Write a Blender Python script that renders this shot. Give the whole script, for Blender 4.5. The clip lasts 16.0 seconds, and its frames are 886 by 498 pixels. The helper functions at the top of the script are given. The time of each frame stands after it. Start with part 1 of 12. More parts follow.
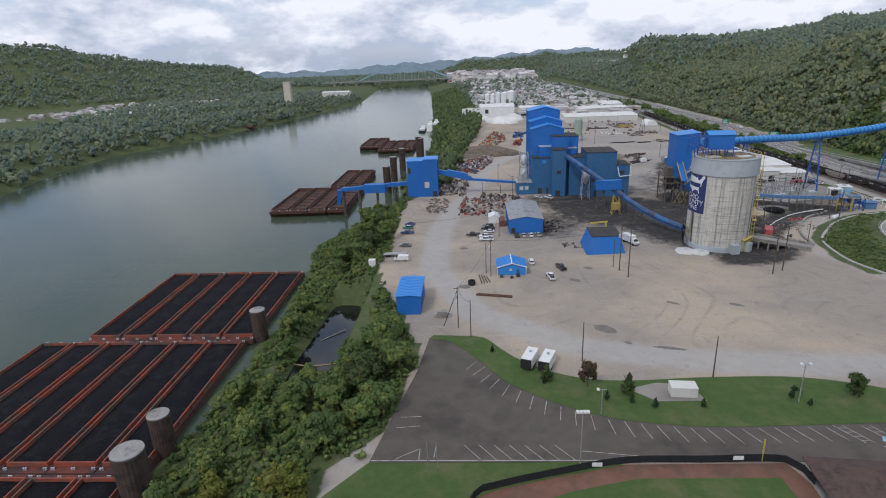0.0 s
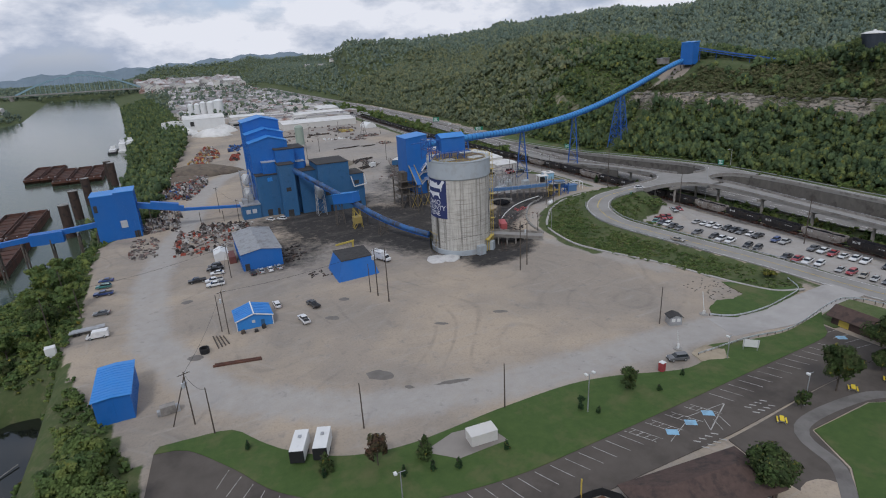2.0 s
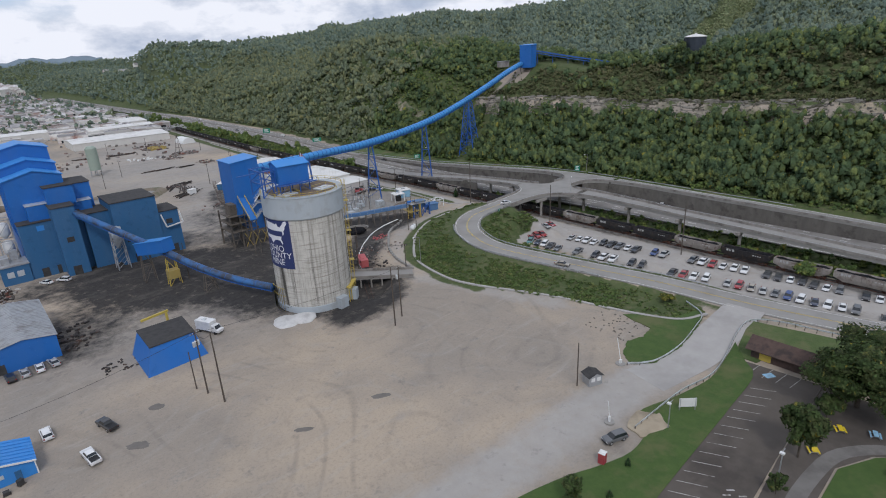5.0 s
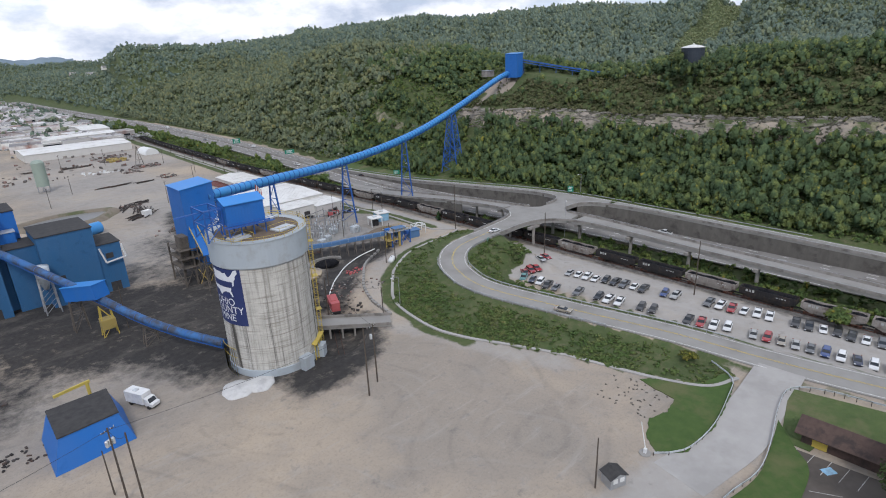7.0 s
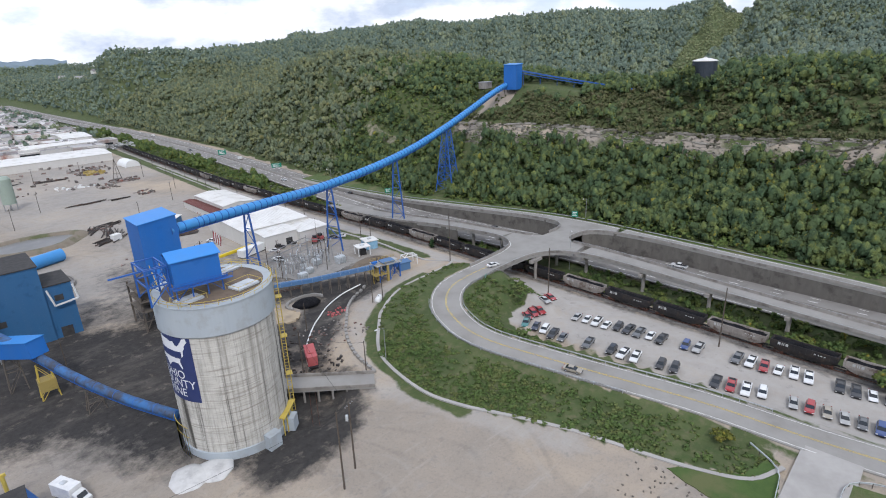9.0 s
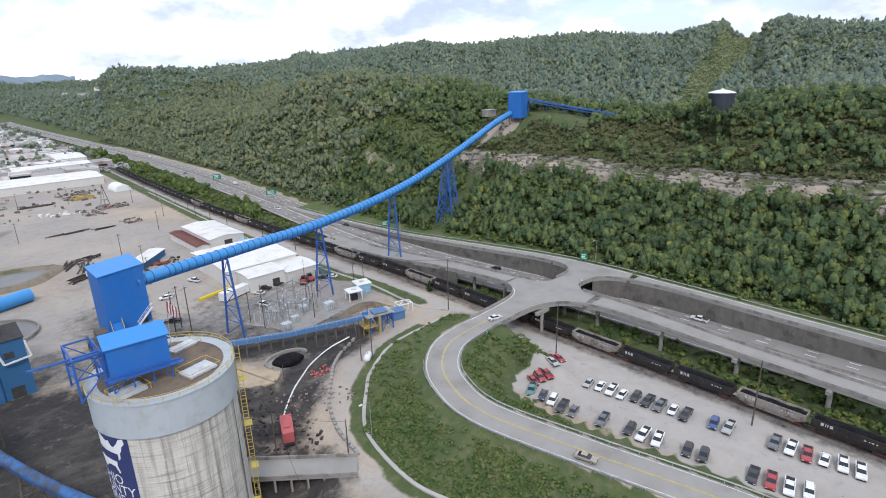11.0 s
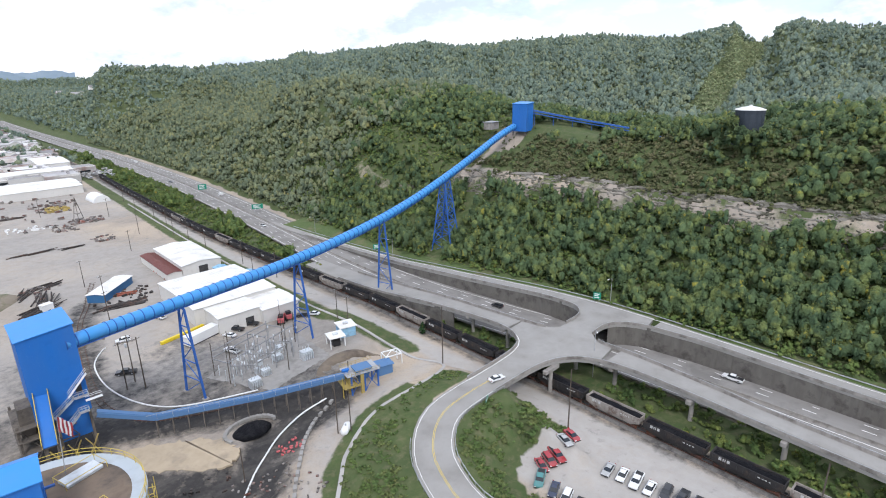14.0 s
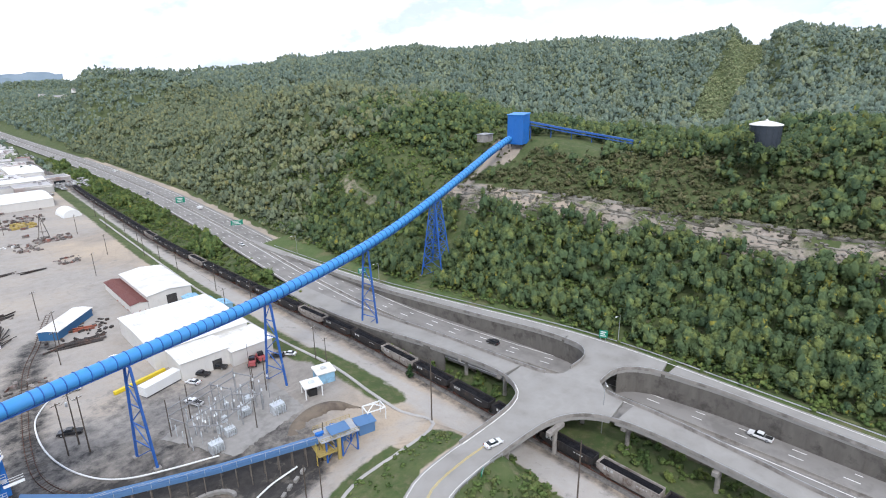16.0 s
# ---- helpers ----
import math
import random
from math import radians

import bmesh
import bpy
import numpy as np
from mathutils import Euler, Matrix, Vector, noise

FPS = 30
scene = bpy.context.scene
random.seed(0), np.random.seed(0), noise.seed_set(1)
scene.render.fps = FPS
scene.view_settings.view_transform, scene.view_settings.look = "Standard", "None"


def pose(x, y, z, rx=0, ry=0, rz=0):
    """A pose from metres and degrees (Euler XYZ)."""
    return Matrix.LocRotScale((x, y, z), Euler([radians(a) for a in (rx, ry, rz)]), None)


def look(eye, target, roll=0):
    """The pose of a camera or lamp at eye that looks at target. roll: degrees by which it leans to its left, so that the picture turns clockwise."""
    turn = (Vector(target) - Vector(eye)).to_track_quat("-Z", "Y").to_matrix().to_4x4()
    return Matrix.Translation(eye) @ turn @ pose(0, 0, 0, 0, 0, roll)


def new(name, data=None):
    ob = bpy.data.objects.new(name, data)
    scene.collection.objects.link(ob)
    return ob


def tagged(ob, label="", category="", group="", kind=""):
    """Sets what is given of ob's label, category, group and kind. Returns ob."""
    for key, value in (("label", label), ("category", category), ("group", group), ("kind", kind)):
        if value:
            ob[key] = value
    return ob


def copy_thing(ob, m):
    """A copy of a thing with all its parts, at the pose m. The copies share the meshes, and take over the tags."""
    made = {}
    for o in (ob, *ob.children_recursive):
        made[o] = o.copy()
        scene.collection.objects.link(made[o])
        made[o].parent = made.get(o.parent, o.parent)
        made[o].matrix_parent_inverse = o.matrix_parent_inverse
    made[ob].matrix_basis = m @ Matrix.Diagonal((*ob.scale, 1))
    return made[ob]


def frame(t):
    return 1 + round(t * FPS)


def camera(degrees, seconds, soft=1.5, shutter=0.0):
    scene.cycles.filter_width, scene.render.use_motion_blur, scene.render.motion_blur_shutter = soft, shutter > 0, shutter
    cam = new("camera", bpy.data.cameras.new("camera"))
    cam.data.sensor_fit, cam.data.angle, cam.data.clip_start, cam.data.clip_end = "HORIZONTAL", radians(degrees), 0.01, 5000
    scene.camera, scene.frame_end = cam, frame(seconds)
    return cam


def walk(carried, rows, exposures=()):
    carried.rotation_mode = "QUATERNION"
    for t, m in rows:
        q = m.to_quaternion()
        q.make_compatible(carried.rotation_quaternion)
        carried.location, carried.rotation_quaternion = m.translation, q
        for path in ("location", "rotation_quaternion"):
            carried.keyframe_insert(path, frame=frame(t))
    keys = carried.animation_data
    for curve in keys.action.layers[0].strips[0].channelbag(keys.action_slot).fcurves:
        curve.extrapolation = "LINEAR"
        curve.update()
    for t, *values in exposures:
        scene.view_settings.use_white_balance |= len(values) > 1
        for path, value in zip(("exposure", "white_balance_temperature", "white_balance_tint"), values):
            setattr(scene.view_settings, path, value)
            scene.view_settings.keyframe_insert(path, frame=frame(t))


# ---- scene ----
cam = camera(77.1, 16.0, 1.05)
PATH = [
    (0, (-0.01, -0.015, 70.942), (-0.128, 1.875, 70.297), -2.3),
    (0.5, (0.488, 7.394, 70.829), (0.519, 9.286, 70.181), -2.4),
    (1, (1.052, 14.787, 70.665), (1.361, 16.651, 70.008), -2.7),
    (1.5, (1.859, 22.025, 70.463), (2.439, 23.82, 69.798), -2.9),
    (2, (3.084, 28.992, 70.273), (3.86, 30.708, 69.602), -3.0),
    (2.5, (4.729, 35.67, 70.155), (5.646, 37.314, 69.479), -3.0),
    (3, (6.852, 42.133, 70.006), (7.94, 43.666, 69.324), -2.9),
    (3.5, (9.37, 48.427, 69.877), (10.548, 49.89, 69.191), -2.9),
    (4, (12.475, 54.344, 69.836), (13.674, 55.79, 69.149), -3.0),
    (6.5, (33.061, 81.016, 71.722), (34.343, 82.391, 71.038), -2.5),
    (7, (37.567, 85.789, 72.364), (38.854, 87.161, 71.686), -2.4),
    (7.5, (42.036, 90.187, 73.2), (43.328, 91.556, 72.526), -2.3),
    (8, (46.257, 94.151, 74.062), (47.554, 95.517, 73.391), -2.2),
    (10.5, (65.688, 111.179, 79.891), (66.991, 112.546, 79.231), -1.6),
    (11, (69.256, 114.246, 80.63), (70.564, 115.631, 80.019), -1.5),
    (11.5, (72.641, 117.225, 81.353), (73.942, 118.616, 80.745), -1.4),
    (12, (75.933, 120.193, 82.097), (77.227, 121.59, 81.487), -1.2),
    (12.5, (79.327, 123.232, 82.897), (80.616, 124.634, 82.287), -1.1),
    (13, (82.766, 126.392, 83.768), (84.05, 127.799, 83.157), -1.1),
    (13.5, (86.412, 129.671, 84.736), (87.689, 131.083, 84.123), -1.0),
    (14, (90.176, 133.187, 85.761), (91.481, 134.573, 85.146), -1.0),
    (14.5, (93.974, 136.915, 86.811), (95.296, 138.283, 86.196), -1.0),
    (15, (97.981, 140.691, 87.869), (99.304, 142.061, 87.256), -1.0),
    (15.5, (102.031, 144.453, 88.901), (103.351, 145.825, 88.287), -0.9),
    (16, (106.376, 148.279, 89.735), (107.698, 149.648, 89.122), -1.0),
]
EXPOSURES = [(t, e, 6230, 11) for t, e in ((0.0, -0.08), (1.5, -0.24), (3.5, -0.34), (5.0, -0.12), (7.0, 0.15), (9.0, 0.36), (11.0, 0.51), (14.0, 0.70), (16.0, 0.79))]
walk(cam, [(t, look(eye, target, roll)) for t, eye, target, roll in PATH], EXPOSURES)

# ---------------------------------------------------------------- light
SUN_AZ, SUN_EL = 215.0, 48.0          # compass degrees (y is north), degrees up
world = bpy.data.worlds.new("sky")
scene.world = world
world.use_nodes = True
wn, wl = world.node_tree.nodes, world.node_tree.links
wn.clear()
w_out = wn.new("ShaderNodeOutputWorld")
w_sky = wn.new("ShaderNodeTexSky")
w_sky.sky_type, w_sky.sun_disc = "NISHITA", False
w_sky.sun_elevation, w_sky.sun_rotation = radians(SUN_EL), radians(SUN_AZ)
w_sky.air_density, w_sky.dust_density = 1.2, 1.2
w_bg = wn.new("ShaderNodeBackground")
w_bg.inputs["Strength"].default_value = 0.105
# a broken deck of cumulus over the whole dome
w_co = wn.new("ShaderNodeTexCoord")
w_sep = wn.new("ShaderNodeSeparateXYZ")
wl.new(w_co.outputs["Generated"], w_sep.inputs[0])
# directions, flattened so that clouds lie broader than high
w_flat = wn.new("ShaderNodeCombineXYZ")
w_zs = wn.new("ShaderNodeMath")
w_zs.operation, w_zs.inputs[1].default_value = "MULTIPLY", 2.1
wl.new(w_sep.outputs["Z"], w_zs.inputs[0])
wl.new(w_sep.outputs["X"], w_flat.inputs[0])
wl.new(w_sep.outputs["Y"], w_flat.inputs[1])
wl.new(w_zs.outputs[0], w_flat.inputs[2])


def cloud_noise(lift, detail):
    mv = wn.new("ShaderNodeMapping")
    mv.inputs["Location"].default_value = (3.1, 0.4, lift)
    wl.new(w_flat.outputs[0], mv.inputs["Vector"])
    n = wn.new("ShaderNodeTexNoise")
    n.inputs["Scale"].default_value, n.inputs["Detail"].default_value = 4.2, detail
    n.inputs["Roughness"].default_value = 0.58
    wl.new(mv.outputs[0], n.inputs["Vector"])
    return n.outputs["Fac"]


w_n1, w_n2 = cloud_noise(0.0, 9.0), cloud_noise(0.075, 6.0)
w_cov = wn.new("ShaderNodeValToRGB")
w_cov.color_ramp.elements[0].position, w_cov.color_ramp.elements[1].position = 0.37, 0.50
wl.new(w_n1, w_cov.inputs["Fac"])
# tops, with less cloud above them, are lit; bases are grey
w_dif = wn.new("ShaderNodeMath")
w_dif.operation = "SUBTRACT"
wl.new(w_n1, w_dif.inputs[0])
wl.new(w_n2, w_dif.inputs[1])
w_tone = wn.new("ShaderNodeMapRange")
w_tone.data_type = "FLOAT_VECTOR"
w_tone.inputs[7].default_value = (-0.10, -0.10, -0.10)
w_tone.inputs[8].default_value = (0.075, 0.075, 0.075)
w_tone.inputs[9].default_value = (4.7, 5.3, 6.5)
w_tone.inputs[10].default_value = (9.1, 9.2, 9.7)
wl.new(w_dif.outputs[0], w_tone.inputs[6])
w_blue = wn.new("ShaderNodeMix")
w_blue.data_type, w_blue.blend_type = "RGBA", "MULTIPLY"
w_blue.inputs["Factor"].default_value = 1.0
w_blue.inputs["B"].default_value = (1.06, 1.0, 1.2, 1)
wl.new(w_sky.outputs["Color"], w_blue.inputs["A"])
w_mix = wn.new("ShaderNodeMix")
w_mix.data_type = "RGBA"
wl.new(w_cov.outputs["Color"], w_mix.inputs["Factor"])
w_veil = wn.new("ShaderNodeMix")      # thin high cloud over the blue
w_veil.data_type = "RGBA"
w_veil.inputs["Factor"].default_value = 0.45
w_veil.inputs["B"].default_value = (5.8, 7.3, 9.6, 1)
wl.new(w_blue.outputs["Result"], w_veil.inputs["A"])
wl.new(w_veil.outputs["Result"], w_mix.inputs["A"])
wl.new(w_tone.outputs[1], w_mix.inputs["B"])
wl.new(w_mix.outputs["Result"], w_bg.inputs["Color"])
wl.new(w_bg.outputs[0], w_out.inputs["Surface"])

sun_data = bpy.data.lights.new("sun", "SUN")
sun_data.energy, sun_data.angle, sun_data.color = 1.3, radians(11), (1.0, 0.97, 0.93)
sun = new("sun", sun_data)
sx, sy = math.sin(radians(SUN_AZ)), math.cos(radians(SUN_AZ))
sun.matrix_world = look((sx * 300, sy * 300, 300 * math.tan(radians(SUN_EL))), (0, 0, 0))

# ---------------------------------------------------------------- materials
def lin(r, g, b):
    """A colour given as 0-255 screen values."""
    return tuple(((c / 255 + 0.055) / 1.055) ** 2.4 if c > 10 else c / 255 / 12.92 for c in (r, g, b))


def node(m, kind, **inputs):
    n = m.node_tree.nodes.new(kind)
    for k, v in inputs.items():
        n.inputs[k.replace("_", " ")].default_value = v
    return n


def noise_fac(m, scale, detail=4.0, rough=0.6, lo=0.3, hi=0.7, stretch=None, space="Object"):
    """A noise in object space, spread between 0 and 1."""
    nt = m.node_tree
    if space == "World":
        src = nt.nodes.new("ShaderNodeNewGeometry").outputs["Position"]
    else:
        src = nt.nodes.new("ShaderNodeTexCoord").outputs["Object"]
    if stretch:
        mp = nt.nodes.new("ShaderNodeMapping")
        mp.inputs["Scale"].default_value = stretch
        nt.links.new(src, mp.inputs["Vector"])
        src = mp.outputs[0]
    n = node(m, "ShaderNodeTexNoise", Scale=scale, Detail=detail, Roughness=rough)
    nt.links.new(src, n.inputs["Vector"])
    r = nt.nodes.new("ShaderNodeMapRange")
    r.inputs["From Min"].default_value, r.inputs["From Max"].default_value = lo, hi
    nt.links.new(n.outputs["Fac"], r.inputs["Value"])
    return r.outputs[0]


def mixed(m, fac, a, b, blend="MIX"):
    nt = m.node_tree
    x = nt.nodes.new("ShaderNodeMix")
    x.data_type, x.blend_type = "RGBA", blend
    for key, v in (("A", a), ("B", b), ("Factor", fac)):
        if isinstance(v, bpy.types.NodeSocket):
            nt.links.new(v, x.inputs[key])
        elif key == "Factor":
            x.inputs[key].default_value = v
        else:
            x.inputs[key].default_value = (*v, 1)
    return x.outputs["Result"]


def math_op(m, op, a, b=0.0):
    n = m.node_tree.nodes.new("ShaderNodeMath")
    n.operation = op
    for i, v in enumerate((a, b)):
        if isinstance(v, bpy.types.NodeSocket):
            m.node_tree.links.new(v, n.inputs[i])
        else:
            n.inputs[i].default_value = v
    return n.outputs[0]


def blank(name, rough=0.7, metal=0.0, spec=0.4):
    m = bpy.data.materials.new(name)
    m.use_nodes = True
    b = m.node_tree.nodes["Principled BSDF"]
    b.inputs["Roughness"].default_value, b.inputs["Metallic"].default_value = rough, metal
    b.inputs["Specular IOR Level"].default_value = spec
    return m, b


def bump(m, b, height, strength=0.4, dist=0.1):
    n = node(m, "ShaderNodeBump", Strength=strength, Distance=dist)
    m.node_tree.links.new(height, n.inputs["Height"])
    m.node_tree.links.new(n.outputs[0], b.inputs["Normal"])


def surface(name, c1, c2, scale=1.0, c3=None, scale3=0.1, rough=0.75, metal=0.0, relief=0.3, dist=0.05,
            stretch=None, island=0.0, obj=0.0, space="World", lo3=0.5, hi3=0.66, spec=0.4):
    """A surface that wanders between two colours at one scale and takes patches of a third at another."""
    m, b = blank(name, rough, metal, spec)
    f = noise_fac(m, scale, stretch=stretch, space=space)
    c = mixed(m, f, c1, c2)
    if c3:
        c = mixed(m, noise_fac(m, scale3, 5.0, 0.65, lo3, hi3, space=space), c, c3)
    for amount, kind, out in ((island, "ShaderNodeNewGeometry", "Random Per Island"), (obj, "ShaderNodeObjectInfo", "Random")):
        if amount:
            r = m.node_tree.nodes.new(kind).outputs[out]
            v = math_op(m, "MULTIPLY_ADD", r, amount)
            v.node.inputs[2].default_value = 1 - amount / 2
            hsv = m.node_tree.nodes.new("ShaderNodeHueSaturation")
            m.node_tree.links.new(v, hsv.inputs["Value"])
            m.node_tree.links.new(c, hsv.inputs["Color"])
            c = hsv.outputs[0]
    m.node_tree.links.new(c, b.inputs["Base Color"])
    if relief:
        bump(m, b, noise_fac(m, scale * 3, 5.0, 0.7, 0.2, 0.8, stretch=stretch, space=space), relief, dist)
    return m


def paint(name, c, dirt=0.25, rough=0.45, metal=0.0, spec=0.4):
    """A painted sheet: faded patches and a little dirt."""
    faded = tuple(x * 0.8 + 0.04 for x in c)
    dark = tuple(x * (1 - dirt) for x in c)
    return surface(name, c, tuple(x * 0.5 + y * 0.5 for x, y in zip(c, faded)), 0.25, dark, 0.5, rough, metal, 0.05, 0.02, (1, 1, 0.25), lo3=0.56, hi3=0.8, spec=spec)


def foliage(name, a, b_, c, scale=0.13, spread=0.9, gold=(0.24, 0.20, 0.035), fine=1.3):
    """Leaves: hue drifts from tree to tree, brightness from leaf to leaf; a few trees are turning."""
    m, b = blank(name, 0.7, 0.0, 0.2)
    col = mixed(m, noise_fac(m, scale, 2.0, 0.5, 0.38, 0.62, space="World"), a, b_)
    col = mixed(m, noise_fac(m, scale * 1.9, 2.0, 0.5, 0.49, 0.63, space="World"), col, c)
    col = mixed(m, noise_fac(m, scale * 2.6, 2.0, 0.5, 0.65, 0.735, stretch=(1, 1.3, 0.8), space="World"), col, gold)
    r = m.node_tree.nodes.new("ShaderNodeNewGeometry").outputs["Random Per Island"]
    grain = noise_fac(m, fine, 3.0, 0.7, 0.3, 0.7, space="World")
    v = math_op(m, "ADD", math_op(m, "MULTIPLY", r, spread), math_op(m, "MULTIPLY", grain, 0.55))
    v = math_op(m, "ADD", v, 1 - spread / 2 - 0.275)
    hsv = m.node_tree.nodes.new("ShaderNodeHueSaturation")
    m.node_tree.links.new(v, hsv.inputs["Value"])
    m.node_tree.links.new(col, hsv.inputs["Color"])
    m.node_tree.links.new(hsv.outputs[0], b.inputs["Base Color"])
    bump(m, b, grain, 0.5, 0.6 / fine)
    # thin leaves let some light through
    tr = m.node_tree.nodes.new("ShaderNodeBsdfTranslucent")
    m.node_tree.links.new(hsv.outputs[0], tr.inputs["Color"])
    mix = m.node_tree.nodes.new("ShaderNodeMixShader")
    mix.inputs[0].default_value = 0.16
    m.node_tree.links.new(b.outputs[0], mix.inputs[1])
    m.node_tree.links.new(tr.outputs[0], mix.inputs[2])
    m.node_tree.links.new(mix.outputs[0], m.node_tree.nodes["Material Output"].inputs["Surface"])
    return m


